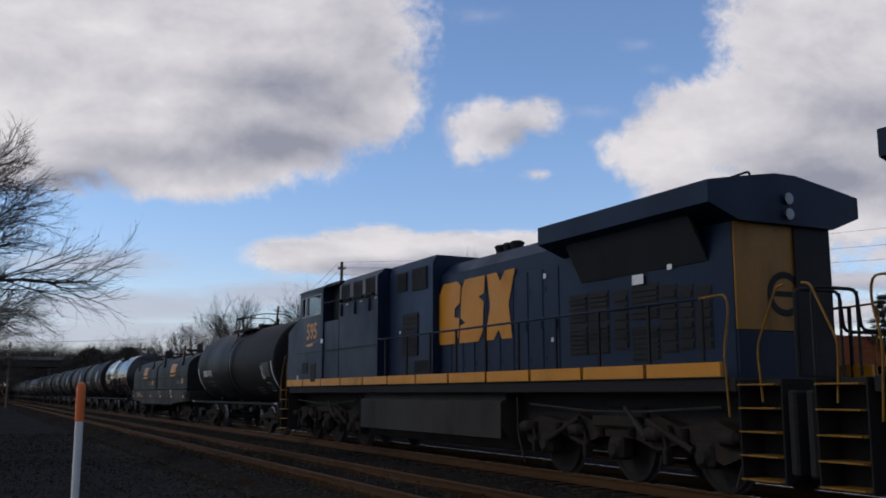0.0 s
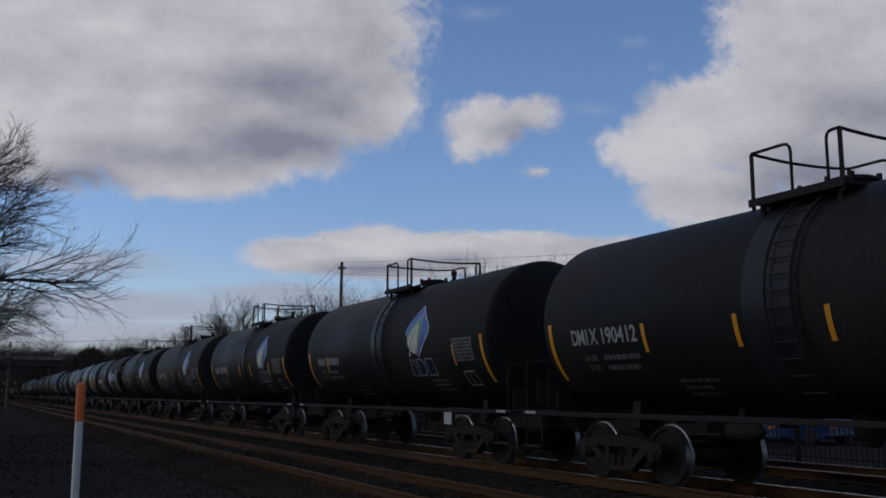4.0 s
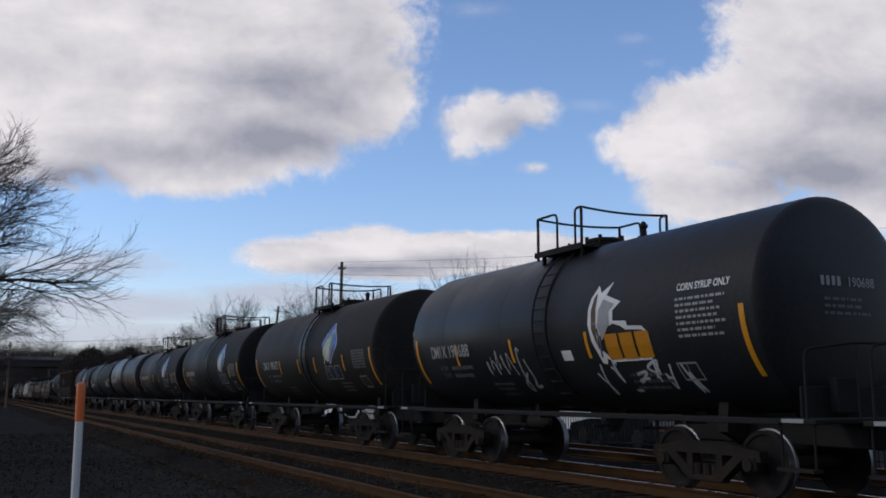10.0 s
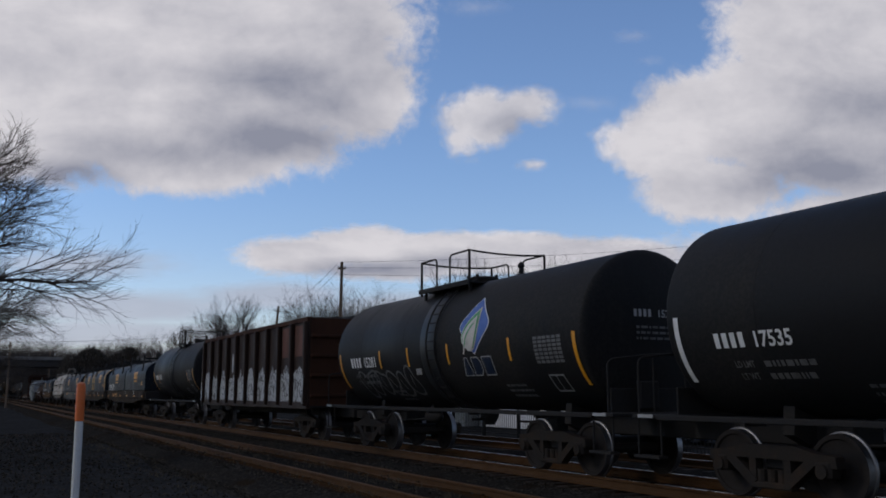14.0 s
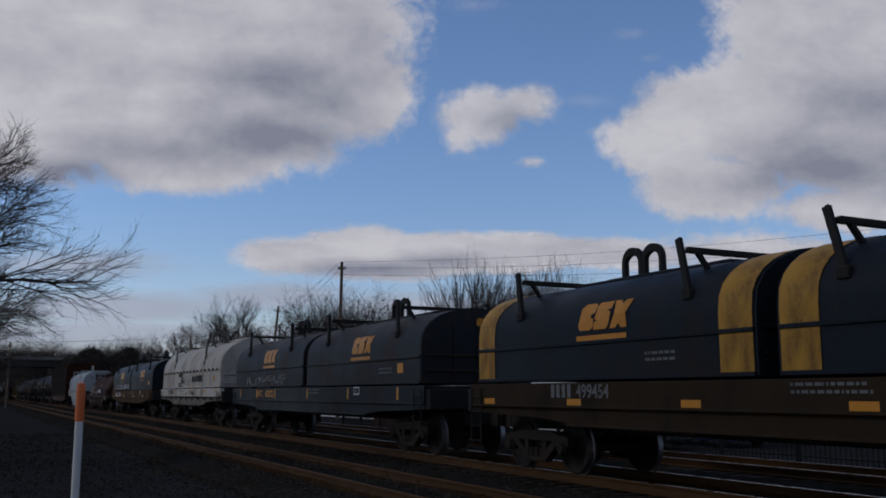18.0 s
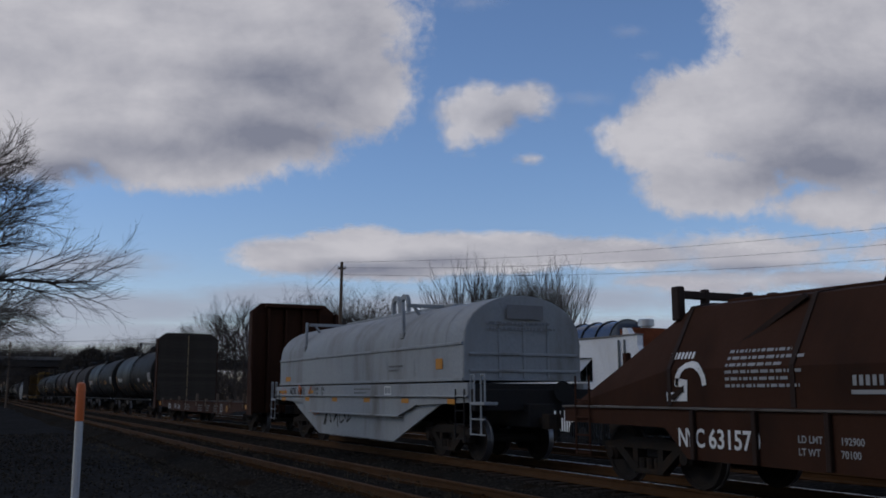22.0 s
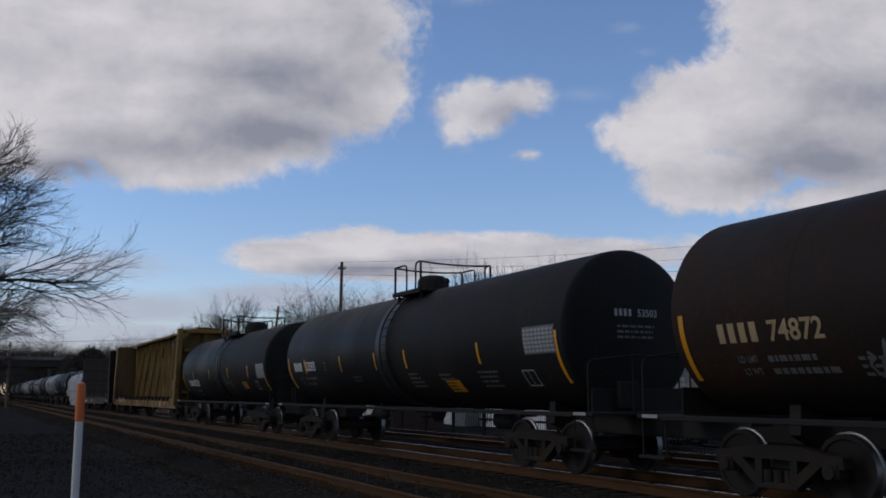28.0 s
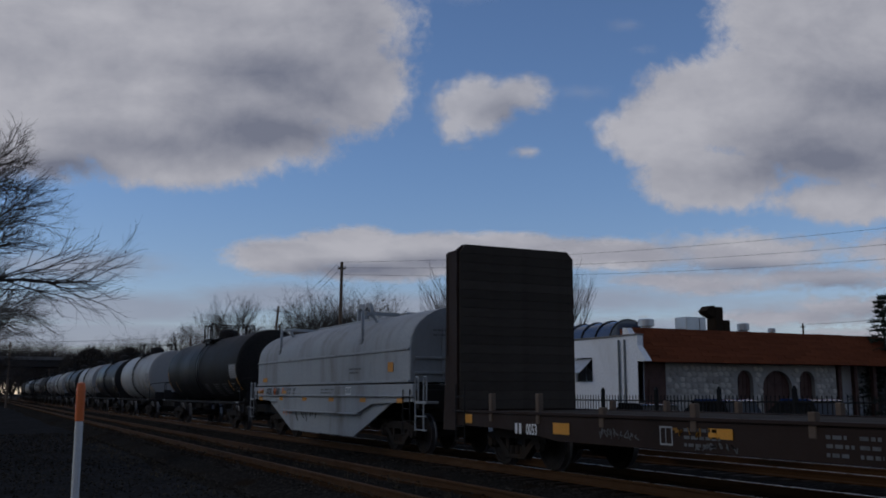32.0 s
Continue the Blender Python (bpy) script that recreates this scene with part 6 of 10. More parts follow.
        for x0, x1, z in ((-2.28, -1.62, 1.84), (-2.28, -1.30, 1.74)):
            marks("emblem_bar", car, wall, [quad(x0, x1, z, z + 0.06)], "under")
        marks("owner_mark", car, wall, code_bars(-2.30, 2.19, 0.185, 7), "under")
        scrawl(car, wall, -1.10, 1.72, 1.35, 0.5, rng, "dim", 7, 0.02)
        marks("panel_tag", car, wall, [quad(-0.08, 0.22, 1.79, 1.87)], tags)
    # sill marks
    if hopper or digits in ("628222", "499002", "627354"):
        at, gap_, z, size, wide, count = {"628222": (3.37, 1.0, 1.31, 0.21, 1.1, 3), "499002": (3.0, 1.07, 1.22, 0.20, 1.55, 5)}.get(digits, (1.80, 0.93, 1.22, 0.24, 1.5, 3) if digits == "627354" else (1.38, 0.76, 1.36, 0.235, 0.78, 3))
        ink = "gold" if print_mat == "gold" else print_mat
        code = CODES.get(digits[:2])
        if code:
            writing(car, side, code, -half + at - 0.05, z, size, ink, 0.95 if hopper else 1.1, "owner_mark")
        else:
            marks("owner_mark", car, side, code_bars(-half + at, z, size, count), ink)
        writing(car, side, digits, -half + at + gap_, z, size, ink, wide, "car_number")
    elif digits:
        number(car, side, digits, -half + (1.9 if digits[:2] == "62" else 2.8 if halves == 2 else 1.38 if hopper else 1.75), 1.36 if hopper else 1.378 if halves == 1 else 1.24 if digits[:2] == "62" else 1.34, 0.235 if hopper else 0.22, 3 if digits[:2] == "62" or halves == 1 else 4, "gold" if print_mat == "gold" else print_mat)
    small_print(car, side, 0.4, 1.50, 1.3, 2, rng, "dim", 0.04)
    n_tags = 6
    if ring:
        for u in (-6.12, -2.98, 0.6, 3.6, 5.9):
            marks("reflective_strip", car, side, [quad(u, u + 0.42, 1.46, 1.55)], tags)
        n_tags = 0
    if digits == "627354":
        for u in (-8.0, -5.04, -2.66, 1.6, 5.2):
            marks("reflective_strip", car, flat_wall(-1.5, 0.012), [quad(u, u + 0.47, 1.20, 1.30)], tags)
        marks("stencil_ring", car, side, [stroke([(-3.48 + 0.10 * cos(k), 1.335 + 0.10 * sin(k)) for k in [2 * pi * i / 20 for i in range(22)]], 0.018)], "dull")
        n_tags = 0
    if digits == "628222":
        for u in (0.9, 3.2, 5.5, 8.97, 12.5, 15.9):
            marks("reflective_strip", car, side, [quad(-half + u, -half + u + 0.11, 1.26, 1.56)], tags)
        n_tags = 0
    for k in range(n_tags):
        u = -half + 0.35 + (length - 1.1) * k / (n_tags - 1)
        z = 1.19 if halves == 1 else 1.21
        marks("reflective_strip", car, side if halves == 2 else flat_wall(-1.47, 0.006), [quad(u, u + 0.42, z, z + 0.11)], tags)
    placard(car, side, half - 4.2, 1.38, 0.42, 0.2, "white")
    return car


# ---------------------------------------------------------------- low brown coil car
def brown_coil_car(label, left, length, seed=0):
    rng = random.Random(seed)
    car = thing("coil_car", label, "coil car", "freight cars of the train", (left + length / 2, TRACK, 0))
    half = length / 2
    prof = [(-1.42, 1.22), (-1.42, 1.75), (-0.92, 2.68), (-0.55, 2.75), (0.55, 2.75), (0.92, 2.68), (1.42, 1.75), (1.42, 1.22)]
    stations = ((-7.15, 0.06), (-4.70, 1.0), (2.35, 1.0), (3.2, 0.96), (5.95, 0.93), (6.25, 0.80))

    def row_at(x, s_):
        return [(x, y * (1.0 - 0.10 * (1 - s_) if z > 2 else 1.0), 1.22 + (z - 1.22) * s_) for y, z in prof]

    def hood(q):
        n = len(prof)
        vs = [p for x, s_ in stations for p in row_at(x, s_)]
        m = len(stations)
        q.add(vs, [(i * n + j, i * n + (j + 1) % n, (i + 1) * n + (j + 1) % n, (i + 1) * n + j) for i in range(m - 1) for j in range(n)] + [tuple(range(n)), tuple(range((m - 1) * n, m * n))])
    part("hood", made("brown_hood", "brown", hood, False), car, label="angular oxide-brown steel cover")
    for x in (-4.68, -2.3, 0.03, 2.33, 5.9):
        f = 1.0 if x < 2.4 else 0.93
        part("rib", made("brown_rib_%.2f" % f, "maroon", lambda q: q.prism([(y * 1.012, 1.22 + (z + 0.018 - 1.22) * f) for y, z in prof], "x", -0.04, 0.04), False), car, (x, 0, 0))
    part("ridge_plate", made("brown_ridge", "brown", lambda q: q.box(-4.4, 2.2, -0.5, 0.5, 2.74, 2.80, 0.01)), car)
    for x in (-4.95, 1.95):
        bar = part("lifting_arm", made("brown_bar", "maroon", lambda q: q.box(-0.06, 0.06, -1.02, 1.02, 2.84, 2.96, 0.015)), car, (x, 0, 0), 0, "bar across the hood for lifting")
        for sy in (-1, 1):
            part("lifting_post", made("brown_lift_post", "maroon", lambda q: q.box(-0.09, 0.09, -0.07, 0.07, 2.50, 3.02, 0.02)), bar, (0, sy * 0.98, 0))
            part("inner_leg", made("brown_lift_leg", "maroon", lambda q: q.box(-0.07, 0.07, -0.05, 0.05, 2.7, 3.0, 0.02)), bar, (0, sy * 0.45, 0))
    for x0, x1 in ((2.0, 5.0), (-2.4, -4.6)):
        for sy in (-1, 1):
            part("diagonal_strap", Shape().rod((x0, sy * 0.99, 2.66), (x1, sy * 1.45, 1.34), 0.05, 4).mesh("brown_strap", "maroon"), car)
    part("lifting_stand", made("brown_stand", "maroon", lambda q: lift_stand(q, 2.82, 0.85, 0.74)), car, (-0.78, 0, 0), 0, "four-legged lifting stand")
    for sy in (-1, 1):
        part("side_sill", made("brown_sill", "brown", lambda q: q.prism([(-7.4, 1.18), (-7.4, 0.95), (-4.75, 0.92), (-4.25, 0.50), (4.35, 0.46), (4.85, 0.92), (7.0, 0.95), (7.0, 1.18)], "y", -0.06, 0.06)), car, (0, sy * 1.43, 0))
        part("sill_flange", made("brown_flange", "worn_steel", lambda q: q.box(-7.4, 7.0, -0.12, 0.1, 1.185, 1.215, 0.006)), car, (0, sy * 1.42, 0), 0 if sy < 0 else 180)
        for k in range(8):
            part("sill_stay", made("brown_stay", "maroon", lambda q: q.box(-0.04, 0.04, -0.06, 0.0, 0.5, 1.18, 0.01)), car, (-4.1 + 1.2 * k, sy * 1.49, 0), 0 if sy < 0 else 180)
    part("deck", made("brown_deck", "under", lambda q: (q.box(-7.2, 6.9, -1.35, 1.35, 1.02, 1.18, 0.01), q.box(-half - 1.0, half + 1.0, -0.3, 0.3, 0.72, 1.02, 0.02))), car)
    for sgn in (-1, 1):
        truck(car, sgn * (half - 0.9))
        coupler(car, sgn * (half + 1.15), sgn)
        for y in (-0.49, 0.49):
            part("end_post", made("brown_post", "brown", lambda q: q.box(-0.06, 0.06, -0.06, 0.06, 1.0, 2.1, 0.02)), car, (sgn * (half + 0.35), y, 0))
        part("grab_ladder", made("brown_ladder", "brown", lambda q: (q.rod((-0.2, 0, 0.42), (-0.2, 0, 1.7), 0.018, 6), q.rod((0.2, 0, 0.42), (0.2, 0, 1.7), 0.018, 6), [q.rod((-0.2, 0, z), (0.2, 0, z), 0.016, 6) for z in (0.46, 0.74, 1.02, 1.3)])), car, (sgn * (half + 0.2), -1.53, 0))
    wall = lambda x, z: (x, -1.435 + (max(0.0, z - 1.75) * 0.5376), z)
    side = flat_wall(-1.49, 0.006)
    x = -4.74
    marks("emblem_shape", car, wall, [stroke([(x, 1.36), (x + 0.42, 1.36), (x + 0.42, 1.55), (x + 0.2, 1.57)], 0.13), stroke([(x + 0.52 - 0.3 * cos(a), 1.52 + 0.3 * sin(a)) for a in [pi * i / 8 for i in range(9)]], 0.09)], "white", "ringed white railway emblem")
    marks("owner_mark", car, wall, code_bars(x, 1.90, 0.10, 7), "white")
    small_print(car, wall, -3.5, 1.95, 1.5, 6, rng, "dull", 0.04)
    marks("owner_mark", car, wall, code_bars(-1.38, 1.50, 0.12, 14), "dull")
    marks("emblem_shape", car, wall, [stroke([(-0.12 + 0.17 * cos(a), 1.60 + 0.17 * sin(a)) for a in [2 * pi * i / 16 for i in range(17)]], 0.08), quad(-1.4, -0.2, 1.40, 1.45)], "dull", "round white emblem with a bar")
    marks("product_mark", car, wall, code_bars(0.58, 1.46, 0.22, 4) + code_bars(1.28, 1.46, 0.26, 6), "white")
    scrawl(car, wall, 1.0, 1.92, 0.7, 0.25, rng, "dim", 4, 0.03)
    number(car, side, "631570", -4.45, 0.68, 0.25, 3)
    for text, u, z, size in (("GBSR", -0.05, 0.72, 0.11), ("G52V", 2.72, 0.68, 0.13)):
        writing(car, side, text, u, z, size, "dull", 0.95)
    marks("owner_mark", car, side, code_bars(0.85, 0.72, 0.08, 7), "dull")
    for k, (words, fig) in enumerate((("LD LMT", "192900"), ("LT WT", "70100"))):
        writing(car, side, words, -2.2, 0.82 - 0.15 * k, 0.085, "dull", 0.95, "load_limit")
        writing(car, side, fig, -1.55, 0.82 - 0.15 * k, 0.085, "dull", 0.95, "load_limit")
    placard(car, side, 3.4, 0.62, 0.5, 0.3)
    marks("sill_tag", car, side, [quad(5.55, 5.85, 0.98, 1.12)], "dull")
    return car


# ---------------------------------------------------------------- bulkhead flat cars
def bulkhead(q, h, base, w=1.62, cut=0.3):
    q.prism([(-w, base), (-w + 0.03, h - cut), (-w + 0.03 + cut * 1.3, h), (w - 0.03 - cut * 1.3, h), (w - 0.03, h - cut), (w, base)], "x", -0.05, 0.05)


def bulkhead_flat(label, left, length, paint, boards, digits, seed=0, post=4.77, letters=3, ink="dull"):
    rng = random.Random(seed)
    car = thing("bulkhead_flat_car", label, "flat car", "freight cars of the train", (left + length / 2, TRACK, 0))
    half, deck = length / 2, 1.07
    bw, cut_ = (1.47, 0.1) if ink == "dim" else (1.62, 0.3)
    dk = part("deck", made("flat_deck_%.1f" % length, "under", lambda q: q.box(-half + 0.5, half - 0.5, -1.36, 1.36, deck - 0.1, deck - 0.062), False), car, label="worn timber deck")
    for k in range(int((length - 1.2) / 0.3)):
        part("deck_board", made("deck_board", "plank", lambda q: q.box(0, 0.28, -1.38, 1.38, -0.06, -0.005, 0.006)), dk, (-half + 0.6 + k * 0.3, 0, deck + rng.uniform(-0.006, 0.0)))
    for sy in (-1, 1):
        part("side_sill", made("flat_sill_%.1f" % length, paint, lambda q: (q.prism([(-half, deck), (-half, 0.78), (-half + 2.6, 0.74), (-half + 4.0, 0.60), (half - 4.0, 0.60), (half - 2.6, 0.74), (half, 0.78), (half, deck)], "y", -0.05, 0.05), q.box(-half, half, -0.09, 0.05, deck - 0.04, deck + 0.01, 0.006))), car, (0, sy * 1.42, 0), 0 if sy < 0 else 180)
    part("centre_sill", made("flat_centre_%.1f" % length, "under", lambda q: (q.box(-half - 0.6, half + 0.6, -0.3, 0.3, 0.7, 1.0, 0.02), [q.box(x - 0.08, x + 0.08, -1.36, 1.36, 0.8, 1.0) for x in [-half + 1 + k * 2.2 for k in range(int(length / 2.2))]])), car)
    for sgn in (-1, 1):
        bh = part("bulkhead", made("bulkhead_%s" % paint, paint, lambda q: bulkhead(q, post, 0.72, bw, cut_)), car, (half - 0.36 if sgn > 0 else -half + (0.12 if ink == "dim" else 0.0), 0, 0), 0 if sgn > 0 else 180, "tall end wall with steel ribs")
        for sy in (-1, 1):
            part("side_plate", made("bh_side_%s_%.2f" % (paint, post), paint, lambda q: (q.prism([(-0.05, 0.66), (-0.05, post - cut_ - 0.03), (0.38, post - cut_ - 0.03), (0.48, 2.2), (0.60, 0.66)], "y", -0.03, 0.03), q.box(0.36, 0.43, -0.05, 0.05, 2.2, post - cut_ - 0.05, 0.01))), bh, (0, sy * (bw - 0.02), 0), 0, "deep tapered side plate")
        for y in (-0.6 * bw, -0.2 * bw, 0.2 * bw, 0.6 * bw):
            part("rib", made("bh_rib_%s_%.2f" % (paint, post), paint, lambda q: q.box(0.052, 0.30, -0.035, 0.035, 0.72, post - 0.18, 0.012)), bh, (0, y, 0))
        for y in (-0.79 * bw, -0.4 * bw, 0.0, 0.4 * bw, 0.79 * bw):
            cut = 0.36 if abs(y) > 1.2 else 0.2
            part("back_panel", made("bh_panel_%.2f_%.2f" % (cut, post), paint, lambda q: q.box(0.052, 0.07, -0.27, 0.27, 0.8, post - cut, 0.004)), bh, (0, y, 0), 0, "steel sheet between the ribs")
        part("cap_beam", made("bh_cap_%s_%.2f" % (paint, post), paint, lambda q: q.box(0.052, 0.36, -1.1, 1.1, post - 0.17, post - 0.02, 0.02)), bh)
        rows_ = int((post - deck - 0.02) / 0.19)
        pitch_ = (post - deck - 0.015) / rows_

        def reach(z):
            return bw - 0.045 - max(0.0, z - (post - cut_)) * 1.3
        for k in range(rows_):
            z = deck + 0.02 + k * pitch_
            w0, w1 = reach(z), reach(z + pitch_ - 0.006)
            part("board", made("bh_board_%.3f_%.3f_%.2f" % (w0, w1, post), boards, lambda q: q.prism([(-w0, 0), (-w1, pitch_ - 0.006), (w1, pitch_ - 0.006), (w0, 0)], "x", -0.10, -0.052)), bh, (rng.uniform(-0.008, 0.0), 0, z))
        for k in range(0 if ink == "dim" else 6):
            part("board_strap", made("bh_strap_%.2f" % post, "cream", lambda q: q.box(-0.122, -0.110, -0.016, 0.016, 0, (post - deck) / 6 * 0.8, 0.002)), bh, (0, 0, deck + 0.15 + k * (post - deck - 0.2) / 6))
        truck(car, sgn * (half - 1.9))
        coupler(car, sgn * (half + 0.6), sgn)
        part("grab_ladder", made("flat_ladder", "under", lambda q: (q.rod((-0.2, 0, 0.4), (-0.2, 0, 1.6), 0.016, 6), q.rod((0.2, 0, 0.4), (0.2, 0, 1.6), 0.016, 6), [q.rod((-0.2, 0, z), (0.2, 0, z), 0.014, 6) for z in (0.45, 0.75, 1.05, 1.35)])), car, (sgn * (half - 0.4), -1.52, 0))
    for k in range(9):
        x = -half + 1.6 + (length - 3.2) * k / 8 + rng.uniform(-0.3, 0.3)
        h = rng.choice((0.12, 0.2, 0.34))
        part("stake", made("stake_%.2f" % h, "pole", lambda q: q.box(-0.06, 0.06, -0.05, 0.05, deck - 0.2, deck + h, 0.012)), car, (x, -1.44, 0), rng.uniform(-8, 8), "broken timber stake in its pocket")
        part("stake", made("stake_0.20", "pole", lambda q: q.box(-0.06, 0.06, -0.05, 0.05, deck - 0.2, deck + 0.2, 0.012)), car, (x, 1.44, 0), rng.uniform(-8, 8))
    side = flat_wall(-1.47, 0.012)
    if ink == "dim":
        marks("owner_mark", car, side, code_bars(-6.88, 0.68, 0.19, 2), "white")
        writing(car, side, "0053", -6.47, 0.68, 0.19, "white", 0.72, "car_number")
        for a, b, c, d in ((-5.55, -5.04, 0.72, 0.91), (-1.58, -1.10, 0.80, 0.94)):
            marks("end_tag", car, side, [quad(a, b, c, d)], "amber")
        scrawl(car, side, -4.2, 0.70, 1.1, 0.16, rng, "dim", 8, 0.02)
        scrawl(car, side, -2.35, 0.78, 0.6, 0.16, rng, "rear_gold", 4, 0.025)
        scrawl(car, side, -1.9, 0.62, 0.9, 0.14, rng, "dim", 6, 0.02)
        digits = ""
    else:
        marks("owner_mark", car, side, code_bars(-6.79, 0.68, 0.25, letters), ink)
    if digits:
        writing(car, side, digits[:3], -5.18, 0.68, 0.25, ink, 1.0, "car_number")
        writing(car, side, digits[3:], -4.26, 0.68, 0.25, ink, 1.0, "car_number")
    placard(car, side, -2.63, 0.67, 0.29, 0.27)
    if ink != "dim":
        marks("square_frame", car, side, [quad(4.74, 5.20, 0.67, 0.695), quad(4.74, 5.20, 0.945, 0.97), quad(4.74, 4.77, 0.70, 0.94), quad(5.17, 5.20, 0.70, 0.94)], "dull")
        small_print(car, side, 4.82, 0.88, 0.28, 3, rng, "dull", 0.04)
        marks("graffiti", car, side, [stroke([(5.87 + (0.13 + 0.06 * cos(5 * a)) * cos(a), 0.82 + (0.09 + 0.03 * cos(5 * a)) * sin(a)) for a in [2 * pi * i / 30 for i in range(31)]], 0.03)], "gold", "yellow sprayed flower")
    for x in (-2.09, 0.47, 0.96, 2.06, 3.57):
        small_print(car, side, x, 0.88, 0.42 if x in (0.47, 0.96) else 0.8, 3, rng, "dim", 0.045)
    marks("end_tag", car, side, [quad(-half + 0.5, -half + 0.85, 0.82, 1.0)], "amber")
    marks("end_tag", car, side, [quad(half - 1.2, half - 0.7, 0.84, 1.0)], "amber")
    return car


def centre_beam(label, left, length, seed=0):
    """A centre-beam lumber car: an open truss wall along the middle between two end walls."""
    rng = random.Random(seed)
    car = thing("centre_beam_car", label, "flat car", "freight cars of the train", (left + length / 2, TRACK, 0))
    half, deck, top = length / 2, 1.05, 4.76
    pt = "beamyellow"
    part("top_chord", made("cb_chord", pt, lambda q: (q.box(-half + 0.3, half - 0.3, -0.45, 0.45, top - 0.06, top, 0.01), q.box(-half + 0.3, half - 0.3, -0.45, -0.42, top - 0.12, top - 0.06), q.box(-half + 0.3, half - 0.3, 0.42, 0.45, top - 0.12, top - 0.06))), car, label="long channel along the top of the truss")
    inner, n = 9.18, 15
    step = 2 * inner / n
    for k in range(n + 1):
        x = -inner + step * k - 0.07
        part("post", made("cb_post", pt, lambda q: q.prism([(-0.17, deck), (0.17, deck), (0.08, top - 0.06), (-0.08, top - 0.06)], "x", -0.055, 0.055)), car, (x, 0, 0))
    for k, way in ((2, -1), (4, -1), (6, -1), (8, -1), (7, 1), (9, 1), (11, 1), (13, 1)):
        x1 = -inner + step * k
        x2 = x1 + way * (2 * step - 0.12)
        dg = part("diagonal", Shape().rod((x1 + way * 0.05, -0.16, top - 0.35), (x2, -0.22, deck + 0.05), 0.085, 4).mesh("cb_diag", pt), car)
        part("gusset", made("cb_gusset", pt, lambda q: q.box(-0.14, 0.14, -0.2, -0.1, top - 0.62, top - 0.20, 0.03)), dg, (x1 + way * 0.03, 0, 0))
    for sgn in (-1, 1):
        part("diagonal", made("cb_brace", pt, lambda q: q.rod((-10.40, -0.16, top - 0.45), (-9.30, -0.22, deck + 0.1), 0.07, 4)), car, (0, 0, 0), 0 if sgn < 0 else 180)
        bh = part("bulkhead", made("cb_bulkhead", "beamdark", lambda q: q.prism([(-1.5, 0.8), (-1.45, 2.6), (-1.38, top - 0.12), (1.38, top - 0.12), (1.45, 2.6), (1.5, 0.8)], "x", -0.05, 0.05)), car, (sgn * (half - 0.45), 0, 0), 0 if sgn > 0 else 180, "yellow end wall with stiffeners")
        for sy in (-1, 1):
            part("corner_post", made("cb_corner_%d" % sy, pt, lambda q: q.prism([(sy * a, b) for a, b in ((1.5, 0.8), (1.45, 2.6), (1.38, top - 0.12), (1.16, top - 0.12), (1.23, 2.6), (1.28, 0.8))], "x", 0.053, 0.42)), bh)
        for z in (1.4, 2.1, 2.8, 3.5):
            part("stiffener", made("cb_stiffener", pt, lambda q: q.box(0.053, 0.3, -1.06, 1.06, 0, 0.14, 0.015)), bh, (0, 0, z))
        for sy in (-1, 1):
            part("corner_gusset", made("cb_corner_gusset_%d" % sy, pt, lambda q: q.prism([(sy * 1.16, top - 0.32), (sy * 0.80, top - 0.32), (sy * 1.16, top - 0.66)], "x", 0.36, 0.40)), bh)
        part("cap_beam", made("cb_cap", pt, lambda q: q.box(0.053, 0.42, -1.05, 1.05, top - 0.32, top - 0.12, 0.02)), bh)
        part("middle_post", made("cb_middle", "beamdark", lambda q: q.box(0.30, 0.36, -0.09, 0.09, 0.9, top - 0.1, 0.02)), bh)
        part("grab_ladder", made("cb_ladder", "beamdark", lambda q: (q.rod((0, -0.2, 1.1), (0, -0.2, top - 0.1), 0.02, 6), q.rod((0, 0.25, 1.1), (0, 0.25, top - 0.1), 0.02, 6), [q.rod((0, -0.2, 1.3 + 0.35 * i), (0, 0.25, 1.3 + 0.35 * i), 0.014, 6) for i in range(9)])), bh, (0.34, -0.6, 0))
        part("gusset_panel", made("cb_panel", pt, lambda q: q.prism([(-half + 0.5, deck), (-half + 0.5, top - 0.05), (-half + 1.30, top - 0.05), (-half + 1.25, top - 0.9), (-half + 1.25, deck)], "y", -0.12, 0.12)), car, (0, 0, 0), 0 if sgn < 0 else 180, "solid panel beside the end wall")
        truck(car, sgn * (half - 2.0))
        coupler(car, sgn * (half + 0.5), sgn)
    for sy in (-1, 1):
        part("side_sill", made("cb_sill", pt, lambda q: (q.box(-half, half, -0.05, 0.05, 0.67, deck + 0.09, 0.01), [q.box(x - 0.05, x + 0.05, -0.09, 0.0, 0.72, deck + 0.06, 0.01) for x in [-half + 1 + k * 1.15 for k in range(19)]])), car, (0, sy * 1.36, 0), 0 if sy < 0 else 180)
    for k in range(19):
        part("cross_bearer", made("cb_bearer", "rust", lambda q: q.box(-0.09, 0.09, -1.33, 1.33, 0.86, deck - 0.01, 0.01)), car, (-half + 1 + k * 1.15, 0, 0))
    part("centre_sill", made("cb_centre", "under", lambda q: q.box(-half - 0.5, half + 0.5, -0.28, 0.28, 0.66, 0.98, 0.02)), car)
    side = flat_wall(-1.45, 0.005)
    marks("owner_mark", car, side, code_bars(-8.92, 0.92, 0.2), "white")
    writing(car, side, "862", -7.73, 0.92, 0.2, "white", 1.0, "car_number")
    writing(car, side, "098", -6.62, 0.92, 0.2, "white", 1.0, "car_number")
